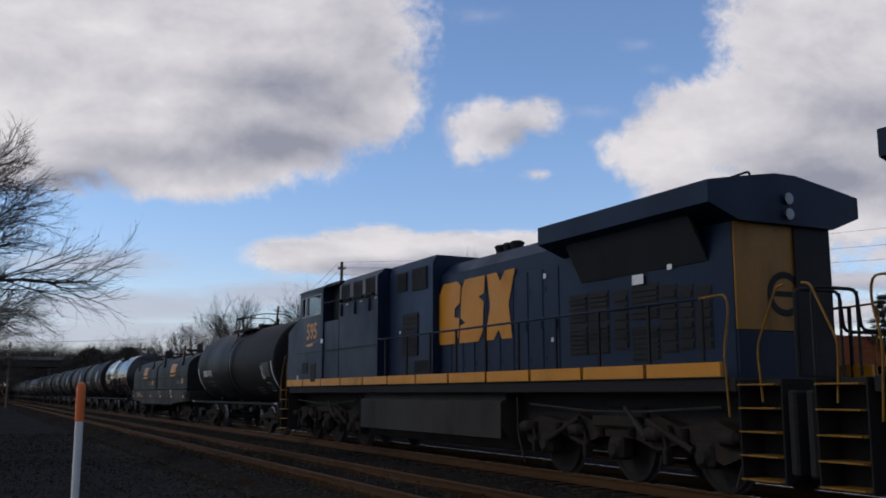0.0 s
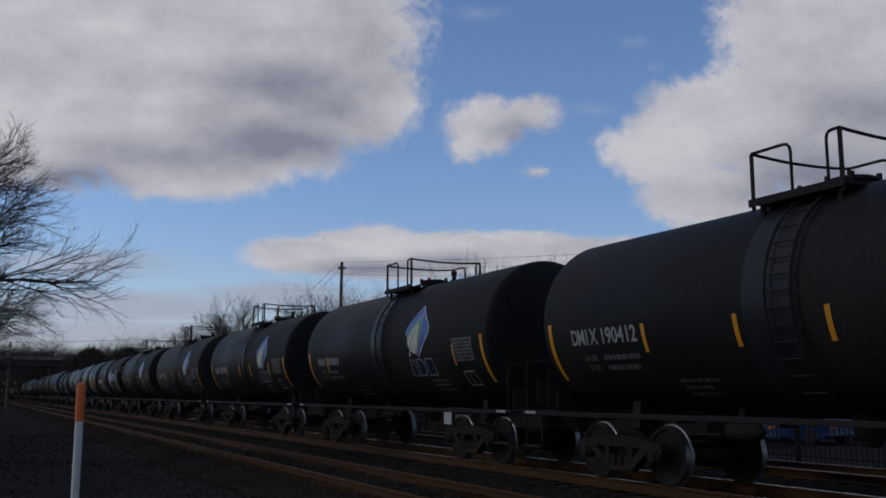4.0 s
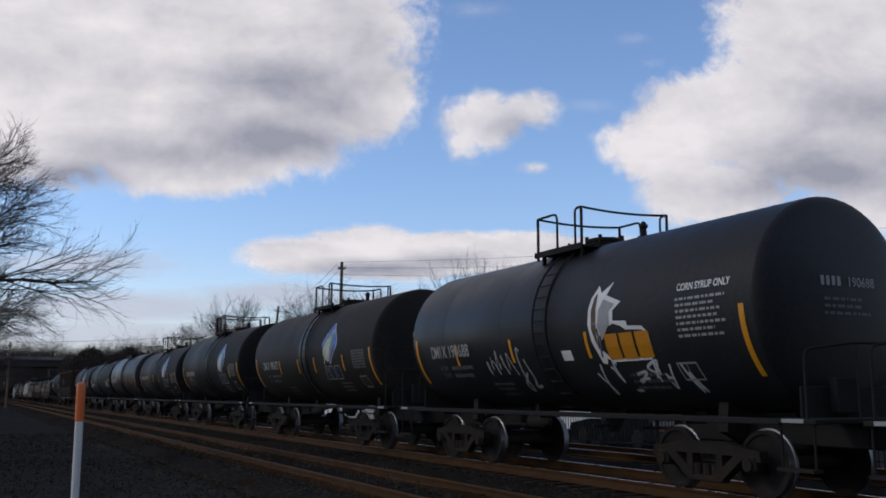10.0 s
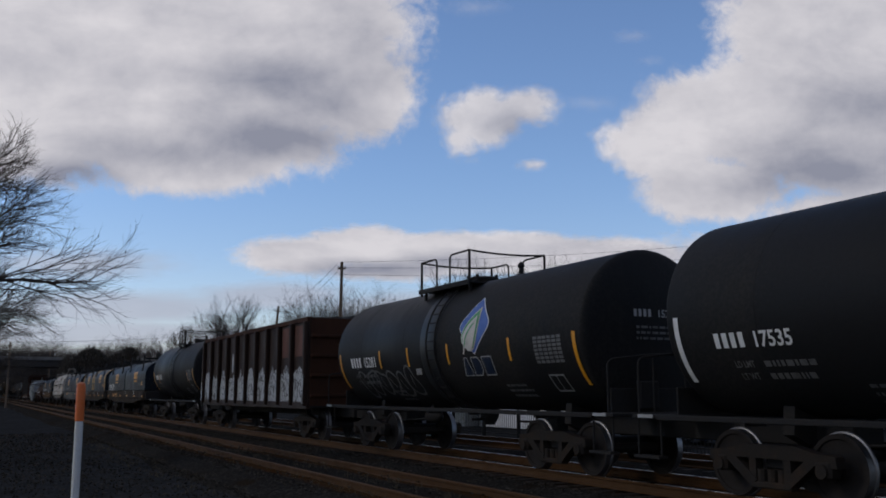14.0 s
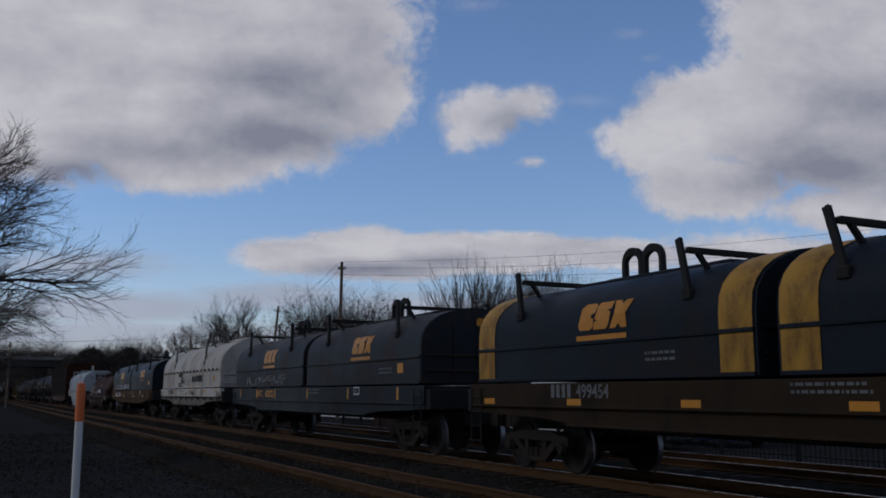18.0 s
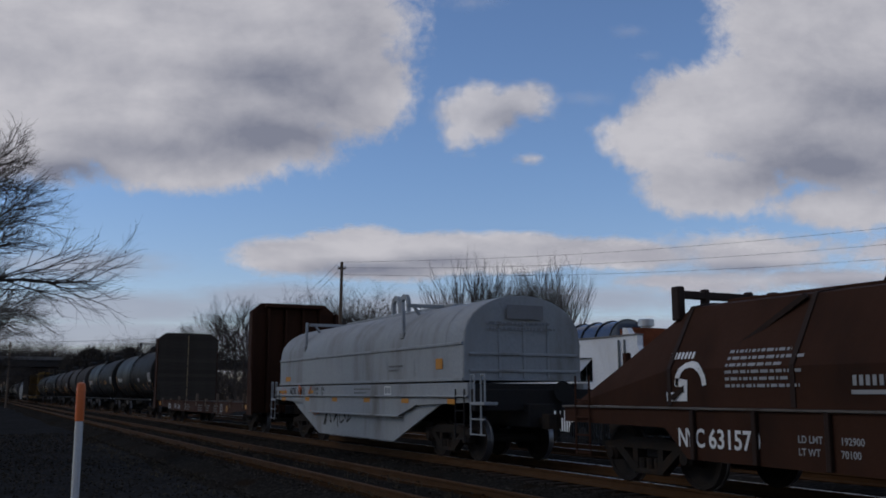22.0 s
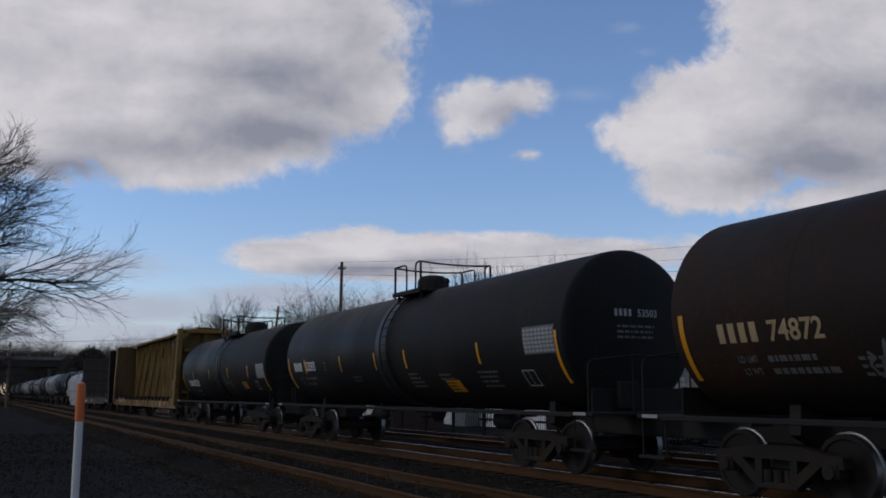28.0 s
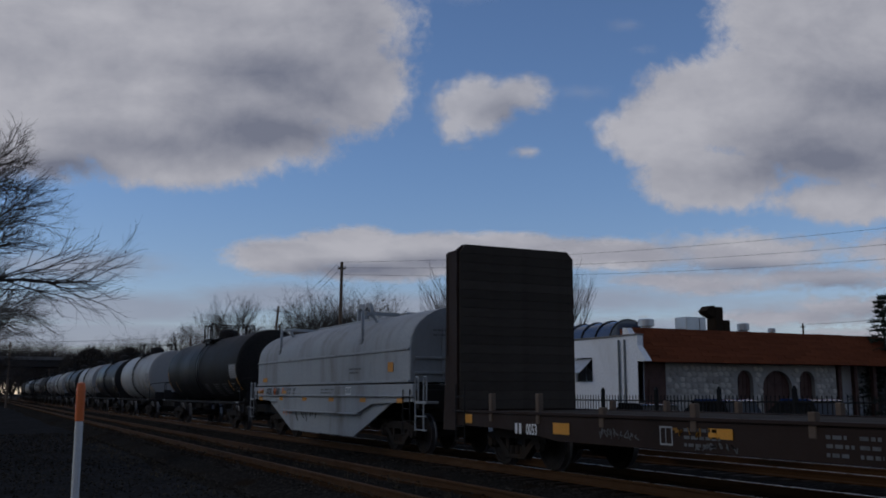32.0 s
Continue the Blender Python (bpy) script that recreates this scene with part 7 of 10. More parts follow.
    for k in range(18):
        part("winch", made("cb_winch", "rustblack", lambda q: (q.lathe([(-0.10, 0.03), (-0.09, 0.085), (0.09, 0.085), (0.10, 0.03)], "x", 10), q.box(-0.13, -0.10, -0.07, 0.09, -0.12, 0.10, 0.01), q.box(0.10, 0.13, -0.07, 0.09, -0.12, 0.10, 0.01))), car, (-half + 1.55 + k * 1.16, -1.45, deck + 0.10), 0, "dark strap winch on the side sill")
    marks("corner_tag", car, flat_wall(-1.482, 0.01), [quad(11.02, 11.2, 1.63, 2.07, 2)], "gold", "orange reflective plate")
    marks("sill_tag", car, side, [quad(-5.95, -5.70, 0.89, 1.0)], "post_orange")
    for x in (-5.2, -3.0, 0.6):
        small_print(car, side, x, 0.98, 0.6, 3, rng, "oxide", 0.035)
    marks("sill_tag", car, side, [quad(7.28, 7.67, 0.76, 1.04)], "dull")
    marks("sill_tag", car, side, [quad(8.75, 9.08, 0.82, 1.0)], "post_orange")
    pw = lambda x, z: (x, -0.135, z)
    small_print(car, pw, -half + 0.62, 3.4, 0.45, 16, rng, "rust", 0.06)
    return car


# ---------------------------------------------------------------- gondola
def gondola(label, left, length, seed=0):
    rng = random.Random(seed)
    car = thing("gondola_car", label, "gondola", "freight cars of the train", (left + length / 2, TRACK, 0))
    half, z0, z1 = length / 2, 1.04, 3.70
    for sy in (-1, 1):
        part("side_wall", made("gon_side", "maroon", lambda q: q.box(-half, half, -0.03, 0.03, z0, z1, 0.01)), car, (0, sy * 1.42, 0))
        part("top_chord", made("gon_chord", "brown", lambda q: q.box(-half, half, -0.08, 0.08, z1 - 0.12, z1 + 0.03, 0.02)), car, (0, sy * 1.43, 0))
        part("bottom_chord", made("gon_bottom", "maroon", lambda q: q.box(-half, half, -0.07, 0.07, z0 - 0.1, z0 + 0.12, 0.02)), car, (0, sy * 1.43, 0))
        for k in range(11):
            part("rib", made("gon_rib", "maroon", lambda q: q.box(-0.09, 0.09, -0.16, 0.0, z0, z1 - 0.1, 0.03)), car, (-half + 0.12 + (length - 0.24) * k / 10, sy * 1.44, 0), 0 if sy < 0 else 180)
    for sgn in (-1, 1):
        ew = part("end_wall", made("gon_end", "brown", lambda q: q.box(-0.03, 0.03, -1.4, 1.4, z0, z1, 0.01)), car, (sgn * half, 0, 0), 0 if sgn > 0 else 180)
        for z in (1.3, 1.9, 2.5, 3.1):
            part("stiffener", made("gon_end_rib", "brown", lambda q: q.box(0.031, 0.12, -1.4, 1.4, 0, 0.1, 0.02)), ew, (0, 0, z))
        truck(car, sgn * (half - 1.4))
        coupler(car, sgn * (half + 0.9), sgn)
    part("floor", made("gon_floor", "under", lambda q: (q.box(-half, half, -1.4, 1.4, z0 - 0.06, z0, 0.01), q.box(-half - 0.9, half + 0.9, -0.3, 0.3, 0.7, z0 - 0.06, 0.02))), car)

    def heap(q):
        nx, ny = 40, 10
        for i in range(nx + 1):
            for j in range(ny + 1):
                x, y = -half + 0.1 + (length - 0.2) * i / nx, -1.38 + 2.76 * j / ny
                edge = min(1.0, min(i, nx - i) / 4, min(j, ny - j) / 2)
                q.v.append((x, y, 3.45 + edge * (0.18 + 0.28 * (0.5 + noise.noise((x * 0.8, y, 4.0))) + 0.12 * noise.noise((x * 3, y * 3, 1.0)))))
        for i in range(nx):
            for j in range(ny):
                a = i * (ny + 1) + j
                q.f.append((a, a + ny + 1, a + ny + 2, a + 1))
    part("scrap_load", made("gon_load", "under", heap, False), car, label="dark heaped scrap load")
    wall = flat_wall(-1.46, 0.01)
    for k in range(10):
        x0 = -half + 0.22 + (length - 0.24) * k / 10
        w = (length - 0.24) / 10 - 0.2
        rim = [(x0 + w * i / 6, rng.uniform(1.95, 2.35) - (0.25 if i in (0, 6) else 0.0)) for i in range(7)]
        foot = [(x0 + w * i / 6, rng.uniform(0.98, 1.12)) for i in range(7)]
        vs = [p for a, b in zip(foot, rim) for p in (a, b)]
        marks("graffiti", car, wall, [(vs, [(2 * i, 2 * i + 2, 2 * i + 3, 2 * i + 1) for i in range(6)])], "bombing", "patchy white spray-painted lettering band")
    for k in range(11):
        x = -half + 0.12 + (length - 0.24) * k / 10
        marks("graffiti", car, flat_wall(-1.6, 0.006), [quad(x - 0.08, x + 0.08, rng.uniform(1.1, 1.25), rng.uniform(1.75, 2.2), 2)], "bombing")
    for a, b in ((half - 1.35, half - 0.2), (half - 2.75, half - 1.62)):
        marks("rust_patch", car, wall, [quad(a, b, 2.55, 3.5)], "orange_rust", "orange-red repainted panel")
    marks("sill_tag", car, flat_wall(-1.6, 0.01), [quad(-1.7, -1.5, 2.2, 2.9)], "dull")
    return car


# ---------------------------------------------------------------- locomotives
def six_wheel_truck(parent, x):
    b = part("truck", made("loco_bolster", "under", lambda q: (q.box(-2.4, 2.4, -0.8, 0.8, 0.45, 0.85, 0.05), q.box(-0.5, 0.5, -1.0, 1.0, 0.8, 1.2, 0.05))), parent, (x, 0, 0), 0, "six-wheel cast truck")
    for sy in (-1, 1):
        part("side_frame", made("loco_frame", "iron", lambda q: (q.prism([(-2.75, 0.55), (-2.75, 0.85), (-2.3, 1.02), (-1.5, 0.92), (-1.05, 1.08), (-0.5, 0.9), (0.5, 0.9), (1.05, 1.08), (1.5, 0.92), (2.3, 1.02), (2.75, 0.85), (2.75, 0.55), (2.4, 0.42), (1.7, 0.72), (1.0, 0.55), (0.4, 0.72), (-0.4, 0.72), (-1.0, 0.55), (-1.7, 0.72), (-2.4, 0.42)], "y", -0.1, 0.1),
             [q.box(u - 0.19, u + 0.19, -0.16, 0.1, 0.36, 0.72, 0.05) for u in (-2.05, 0.0, 2.05)], [q.lathe([(-0.22, 0.10), (-0.16, 0.15), (0.0, 0.15)], "y", 14, (u, 0, 0.53)) for u in (-2.05, 0.0, 2.05)],
             [q.lathe([(-0.18, 0.09), (0.0, 0.09)], "y", 12, (u, -0.02, 0.86)) for u in (-1.3, 1.3)], q.rod((-0.9, -0.2, 1.0), (-1.9, -0.2, 0.6), 0.05), q.rod((0.9, -0.2, 1.0), (1.9, -0.2, 0.6), 0.05), q.box(-0.6, 0.6, -0.18, 0.0, 0.86, 1.05, 0.04))), b, (0, sy * 1.06, 0), 0 if sy < 0 else 180)
    for sy in (-1, 1):
        for u in (-2.62, -1.02, 1.02, 2.62):
            part("brake_cylinder", made("loco_brake", "iron", lambda q: (q.lathe([(-0.16, 0.05), (-0.14, 0.11), (0.12, 0.11), (0.2, 0.04)], "x", 12, (0, -0.17, 0.80)), q.rod((0.2, -0.17, 0.80), (0.30, -0.17, 0.52), 0.03, 6), q.box(0.24, 0.33, -0.24, -0.08, 0.36, 0.60, 0.02))), b, (u, sy * 1.06, 0), 0 if sy < 0 else 180)
        for u in (-2.45, -1.65, -0.4, 0.4, 1.65, 2.45):
            part("spring", made("loco_spring", "iron", lambda q: [q.lathe([(0.70 + 0.035 * k, 0.065), (0.718 + 0.035 * k, 0.085), (0.733 + 0.035 * k, 0.065)], "z", 10) for k in range(6)]), b, (u, sy * 1.17, 0))
        part("sand_pipe", made("loco_sand_pipe", "fuel", lambda q: (q.bend([(-2.95, 0, 1.35), (-2.95, 0, 0.7), (-2.72, 0, 0.15)], 0.022, 0.1), q.bend([(2.95, 0, 1.35), (2.95, 0, 0.7), (2.72, 0, 0.15)], 0.022, 0.1), q.bend([(-2.5, 0, 1.22), (-0.6, 0, 1.12), (0.6, 0, 1.12), (2.5, 0, 1.22)], 0.02, 0.1))), b, (0, sy * 1.24, 0))
        part("damper", made("loco_damper", "fuel", lambda q: (q.rod((-0.55, 0, 1.2), (0.0, 0, 0.72), 0.035, 8), q.rod((-0.3, 0, 0.98), (0.0, 0, 0.72), 0.055, 8))), b, (0.9, sy * 1.26, 0))
    for u in (-2.05, 0.0, 2.05):
        w = part("wheelset", wheelset_mesh(0.533), b, (u, 0, 0.533))
        WHEELS[u, 0.533].append(w)
    return b


def locomotive(label, left, turn=0.0, digits="595"):
    L = 21.4
    car = thing("locomotive", label, "locomotive", "freight cars of the train", (left + L / 2, TRACK, 0), turn)
    BL, GR, DK, GO = "loco_blue", "loco_grey", "loco_dark", "gold"
    part("frame", made("loco_deck", "under", lambda q: (q.box(-10.0, 10.4, -1.45, 1.45, 1.42, 1.62, 0.02), q.box(-10.7, 11.3, -0.9, 0.9, 0.75, 1.45, 0.03), q.box(-3.6, 3.9, -1.3, 1.3, 1.25, 1.45, 0.02), q.box(-10.85, -10.7, -1.45, 1.45, 0.4, 1.45, 0.03), q.box(11.28, 11.42, -1.45, 1.45, 0.4, 1.45, 0.03))), car, label="black underframe")
    for sy in (-1, 1):
        part("sill_stripe", made("loco_stripe", GO, lambda q: [q.box(-10.0 + 20.25 * k / 12, -10.0 + 20.25 * (k + 1) / 12 - 0.08, -0.03, 0.03, 1.63, 1.83, 0.006) for k in range(12)], False), car, (0, sy * 1.48, 0), 0, "golden yellow sill stripe")
        part("fuel_tank_side", made("loco_fuel_skirt", "fuel", lambda q: q.box(-3.6, 3.9, -0.02, 0.02, 0.55, 1.25, 0.01)), car, (0, sy * 1.40, 0))
    part("fuel_tank", made("loco_fuel", "fuel", lambda q: q.prism([(-1.38, 1.28), (-1.38, 0.75), (-1.05, 0.35), (1.05, 0.35), (1.38, 0.75), (1.38, 1.28)], "x", -3.6, 3.9)), car, label="dusty grey fuel tank")
    # hood
    part("engine_hood", made("loco_hood", BL, lambda q: q.prism([(-0.95, 1.62), (-0.95, 4.08), (-0.7, 4.36), (0.7, 4.36), (0.95, 4.08), (0.95, 1.62)], "x", 0.25, 9.9)), car, label="dark blue long engine hood")
    part("equipment_cabinet", made("loco_cabinet", BL, lambda q: (q.prism([(-1.45, 1.62), (-1.45, 4.40), (-1.25, 4.58), (1.25, 4.58), (1.45, 4.40), (1.45, 1.62)], "x", -5.29, -2.4), q.prism([(-1.46, 1.62), (-1.46, 3.46), (1.46, 3.46), (1.46, 1.62)], "x", -6.57, -5.29), q.prism([(-1.15, 1.62), (-1.15, 4.40), (-1.05, 4.60), (1.05, 4.60), (1.15, 4.40), (1.15, 1.62)], "x", -2.4, 0.25))), car, label="dark blue equipment cabinets behind the cab")
    part("cabinet_recess", made("loco_recess", DK, lambda q: (q.box(-6.57, -5.29, -1.18, 1.18, 3.46, 4.46), q.box(-6.57, -5.29, -1.44, 1.44, 4.46, 4.56, 0.02))), car, label="dark recess behind the cab")
    part("body_seam", made("loco_seam", DK, lambda q: q.box(-9.2, -2.4, -1.512, -1.5, 2.615, 2.635)), car)
    part("rear_wall", made("loco_rear", "rear_gold", lambda q: q.box(9.9, 9.94, -0.94, 0.94, 2.3, 4.0, 0.01)), car, label="grimy golden yellow hood end")
    marks("end_emblem", car, end_wall(9.94, 0.008), [stroke([(0.0 + 0.30 * cos(a), 2.84 + 0.28 * sin(a)) for a in [2 * pi * i / 20 for i in range(21)]], 0.10), quad(-0.22, 0.24, 2.80, 2.88)], DK, "dark ringed emblem")
    part("rear_base", made("loco_rear_base", BL, lambda q: q.box(9.9, 9.96, -0.94, 0.94, 1.62, 2.29, 0.01)), car)
    part("rear_door", made("loco_rear_door", DK, lambda q: q.box(9.945, 9.98, 0.2, 0.945, 1.65, 4.02, 0.01)), car)
    # radiator wings
    part("radiator", made("loco_radiator", BL, lambda q: q.prism([(-1.5, 4.06), (-1.5, 4.38), (-1.0, 4.47), (-0.2, 4.6), (0.2, 4.6), (1.0, 4.47), (1.5, 4.38), (1.5, 4.06), (0.95, 3.85), (-0.95, 3.85)], "x", 5.5, 10.07)), car, label="dark blue overhanging radiator housing")
    for sy in (-1, 1):
        part("radiator_screen", made("loco_screen", GR, lambda q: q.prism([(-0.97, 3.34), (-1.34, 4.04), (-1.28, 4.06), (-0.95, 3.38)], "x", -1.65, 1.65)), car, (7.75, 0, 0), 0 if sy < 0 else 180)
    for k, (a, b, z0, z1) in enumerate(((5.7, 6.22, 2.1, 2.58), (6.32, 6.86, 2.1, 2.58), (5.7, 6.22, 2.66, 3.12), (6.32, 6.86, 2.66, 3.12), (7.06, 7.4, 2.15, 3.08), (7.55, 8.2, 1.95, 2.45), (7.55, 8.2, 2.6, 3.12), (8.3, 8.64, 2.05, 3.05), (8.76, 9.02, 2.08, 3.0), (9.14, 9.42, 2.08, 2.95))):
        part("hood_louvre", made("loco_louvre_%d" % k, DK, lambda q: ([q.box(a, b, -0.975, -0.95, z0 + (z1 - z0) * i / 6, z0 + (z1 - z0) * (i + 0.6) / 6) for i in range(6)], q.box(a - 0.03, b + 0.03, -0.958, -0.95, z0 - 0.03, z1 + 0.03))), car)
    for k in range(9):
        a = 0.35 + k * 0.56
        part("hood_door", made("loco_door", BL, lambda q: (q.box(0, 0.5, -0.965, -0.94, 1.75, 3.75, 0.008), q.box(0.42, 0.46, -0.98, -0.96, 2.6, 2.75), q.box(0.02, 0.06, -0.975, -0.96, 2.0, 2.1), q.box(0.02, 0.06, -0.975, -0.96, 3.3, 3.4))), car, (a, 0, 0))
    stack = part("exhaust_outlet", made("loco_stack_base", DK, lambda q: q.box(-0.5, 0.5, -0.35, 0.35, 4.34, 4.46, 0.03)), car, (2.15, 0, 0))
    for u in (-0.3, 0.05, 0.38):
        part("stack_pipe", made("loco_stack", DK, lambda q: q.lathe([(4.45, 0.12), (4.56, 0.14), (4.62, 0.17), (4.66, 0.12)], "z", 12)), stack, (u, -0.2, 0))
    part("vent_box", made("loco_vent_box", GR, lambda q: q.box(-0.3, 0.3, -0.55, 0.55, 4.34, 4.68, 0.03)), car, (4.3, 0, 0))
    for k, (a, b, z0, z1, y) in enumerate(((-5.08, -4.34, 3.92, 4.36, -1.45), (-4.13, -3.39, 3.92, 4.36, -1.45), (-3.21, -2.47, 3.92, 4.36, -1.45), (-1.80, -1.22, 3.90, 4.36, -1.15), (-0.90, -0.05, 3.85, 4.38, -1.15), (-1.45, -0.55, 2.30, 3.32, -1.15), (-0.75, 0.1, 1.90, 2.18, -1.15))):
        g = part("cabinet_grille", made("loco_grille_%d" % k, DK, lambda q: ([q.box(a, b, y - 0.03, y - 0.012, z0 + (z1 - z0) * i / 8, z0 + (z1 - z0) * (i + 0.65) / 8) for i in range(8)], q.box(a, b, y - 0.012, y + 0.002, z0, z1)), False), car)
        if k < 3:
            for u in (a - 0.05, b + 0.01):
                part("grille_frame", made("loco_grille_frame", "dull", lambda q: q.box(0, 0.04, -1.49, -1.452, 3.90, 4.38, 0.006)), g, (u, 0, 0), 0, "pale frame strip")
    rail = part("side_grab_rail", made("loco_side_grab", DK, lambda q: q.rod((-6.58, -1.56, 4.00), (-2.5, -1.56, 3.93), 0.018, 6)), car, label="long dark grab rail under the roof")
    for u in (-5.9, -5.0, -4.2, -3.3, -2.6):
        part("rail_bracket", made("loco_rail_bracket", DK, lambda q: q.box(-0.02, 0.02, -1.57, -1.452, 3.90, 3.97, 0.004)), rail, (u, 0, 0))
    for u in (-4.72, -3.66, -2.6):
        part("door_latch", made("loco_latch", DK, lambda q: q.lathe([(3.52, 0.02), (3.55, 0.035), (3.78, 0.035), (3.86, 0.02)], "z", 8)), car, (u - 0.35, -1.47, 0))
        marks("sign_plate", car, flat_wall(-1.45, 0.01), [quad(u, u + 0.16, 3.80, 3.85)], "dull")
    # cab and nose
    part("cab", made("loco_cab", BL, lambda q: (q.box(-8.79, -6.572, -1.5, 1.5, 1.62, 2.6), q.box(-8.79, -6.572, -1.5, -1.44, 2.6, 3.72), q.box(-8.79, -6.572, 1.44, 1.5, 2.6, 3.72), q.box(-8.79, -8.73, -1.44, 1.44, 2.6, 3.78), q.box(-6.64, -6.575, -1.44, 1.44, 2.6, 4.44),
         [q.box(a, b, y - 0.03, y + 0.03, 3.72, 4.30) for y in (-1.47, 1.47) for a, b in ((-8.74, -8.56), (-8.12, -8.04), (-6.74, -6.575))], [q.box(-8.76, -6.575, y - 0.03, y + 0.03, 4.30, 4.47) for y in (-1.47, 1.47)],
         [q.prism([(-8.79, 3.78), (-8.71, 4.40), (-8.64, 4.40), (-8.72, 3.78)], "y", a, b) for a, b in ((-1.44, -1.36), (-0.69, -0.61), (0.61, 0.69), (1.36, 1.44))], q.box(-8.72, -8.62, -1.44, 1.44, 4.38, 4.47))), car, label="dark blue operator's cab with window openings")
    part("cab_roof", made("loco_cab_roof", GR, lambda q: q.prism([(-1.52, 4.44), (-1.5, 4.50), (-1.3, 4.58), (-0.7, 4.70), (0.7, 4.70), (1.3, 4.58), (1.5, 4.50), (1.52, 4.44)], "x", -8.80, -6.46)), car, label="grey cab roof")
    part("cab_seat", made("loco_seat", DK, lambda q: (q.box(-7.7, -7.25, -1.0, -0.5, 3.0, 3.15, 0.04), q.box(-7.32, -7.2, -1.0, -0.5, 3.15, 4.0, 0.05), q.box(-8.3, -8.0, -1.2, 0.2, 2.6, 3.75, 0.05))), car, label="dark seat and control stand")
    part("short_nose", made("loco_nose", BL, lambda q: q.prism([(-10.02, 1.62), (-9.96, 3.32), (-8.8, 3.74), (-8.795, 1.62)], "y", -1.497, 1.497)), car, label="low sloping nose")
    for sy in (-1, 1):
        for k, (a, b) in enumerate(((-8.56, -8.12), (-8.04, -6.74))):
            w = part("window", made("loco_window_%d_%d" % (k, sy), "cabglass", lambda q: q.box(a, b, sy * 1.468 - 0.004, sy * 1.468 + 0.004, 3.72, 4.30)), car, label="side window")
            w.visible_shadow = False
            part("window_frame", made("loco_winframe_%d_%d" % (k, sy), "dull", lambda q: (q.box(a, b, sy * 1.49 - 0.02, sy * 1.49 + 0.02, 3.70, 3.735), q.box(a, a + 0.035, sy * 1.49 - 0.02, sy * 1.49 + 0.02, 3.735, 4.30), q.box(b - 0.035, b, sy * 1.49 - 0.02, sy * 1.49 + 0.02, 3.735, 4.30), q.box(a, b, sy * 1.49 - 0.02, sy * 1.49 + 0.02, 4.28, 4.31))), w)
    part("mirror", made("loco_mirror", "bright", lambda q: q.box(-8.62, -8.50, -1.66, -1.63, 3.78, 4.12, 0.01)), car)
    for y0, y1 in ((-1.36, -0.69), (-0.61, 0.61), (0.69, 1.36)):
        w = part("windscreen", made("loco_screen_%.1f" % y0, "cabglass", lambda q: q.prism([(-8.77, 3.78), (-8.69, 4.38), (-8.68, 4.38), (-8.76, 3.78)], "y", y0, y1)), car)
        w.visible_shadow = False
    for sx, px in ((-1, -10.28), (1, 10.85)):
        for sy in (-1, 1):
            st = part("step_well", made("loco_steps", "under", lambda q: (q.box(-0.39, -0.36, -0.2, 0.25, 0.3, 1.6, 0.01), q.box(0.36, 0.39, -0.2, 0.25, 0.3, 1.6, 0.01), q.box(-0.37, 0.37, 0.2, 0.24, 0.3, 1.6))), car, (px, sy * 1.28, 0), 0 if sy < 0 else 180)
            for z in (0.32, 0.62, 0.92, 1.22, 1.52):
                part("step_edge", made("loco_step", "railgold", lambda q: (q.box(-0.33, 0.33, -0.27, -0.235, -0.008, 0.012, 0.003), q.box(-0.35, 0.35, -0.235, 0.2, -0.012, 0.008))), st, (0, 0, z))
    for sy in (-1, 1):
        posts = [-1.8, -0.5, 0.8, 2.1, 3.4, 4.7, 6.0, 7.3, 8.6, 9.8]
        part("handrail", made("loco_handrail", BL, lambda q: q.bend([(-2.38, 0, 2.78), (-2.1, 0, 2.74), (9.75, 0, 2.72)], 0.022, 0.2)), car, (0, sy * 1.47, 0))
        for x in posts:
            part("handrail_post", made("loco_post", DK, lambda q: q.box(-0.03, 0.03, -0.02, 0.02, 1.62, 2.72, 0.006)), car, (x, sy * 1.47, 0))
        part("grab_rail", made("loco_grab", "railgold", lambda q: q.bend([(9.75, 0, 2.72), (10.3, 0, 2.74), (10.34, 0, 2.5), (10.22, 0, 1.95), (10.28, 0, 1.1)], 0.017, 0.14)), car, (0, sy * 1.47, 0), 0, "golden yellow grab rail")
        part("grab_rail", made("loco_grab_end", "railgold", lambda q: q.bend([(11.35, 0, 2.76), (11.22, 0, 2.74), (10.84, 0, 2.0), (10.9, 0, 1.3)], 0.017, 0.14)), car, (0, sy * 1.47, 0), 0, "golden yellow grab rail")
        part("grab_rail", made("loco_grab_front", "railgold", lambda q: q.bend([(-10.0, 0, 2.5), (-10.12, 0, 2.3), (-10.2, 0, 1.6), (-10.15, 0, 0.95)], 0.017, 0.14)), car, (0, sy * 1.47, 0), 0, "golden yellow grab rail")
        part("grab_rail", made("loco_grab_nose", "railgold", lambda q: q.bend([(-10.3, 0, 2.62), (-10.4, 0, 2.6), (-10.78, 0, 1.9), (-10.8, 0, 1.2)], 0.017, 0.14)), car, (0, sy * 1.47, 0), 0, "golden yellow grab rail")
    for x in (11.36, -10.78):
        part("end_railing", made("loco_end_rail", DK, lambda q: (q.bend([(0, -1.3, 1.62), (0, -1.3, 2.72), (0, -0.5, 2.72), (0, -0.45, 2.2), (0, 0.45, 2.2), (0, 0.5, 2.72), (0, 1.3, 2.72), (0, 1.3, 1.62)], 0.024), q.rod((0, -0.5, 1.62), (0, -0.5, 2.7), 0.02), q.rod((0, 0.5, 1.62), (0, 0.5, 2.7), 0.02))), car, (x, 0, 0))
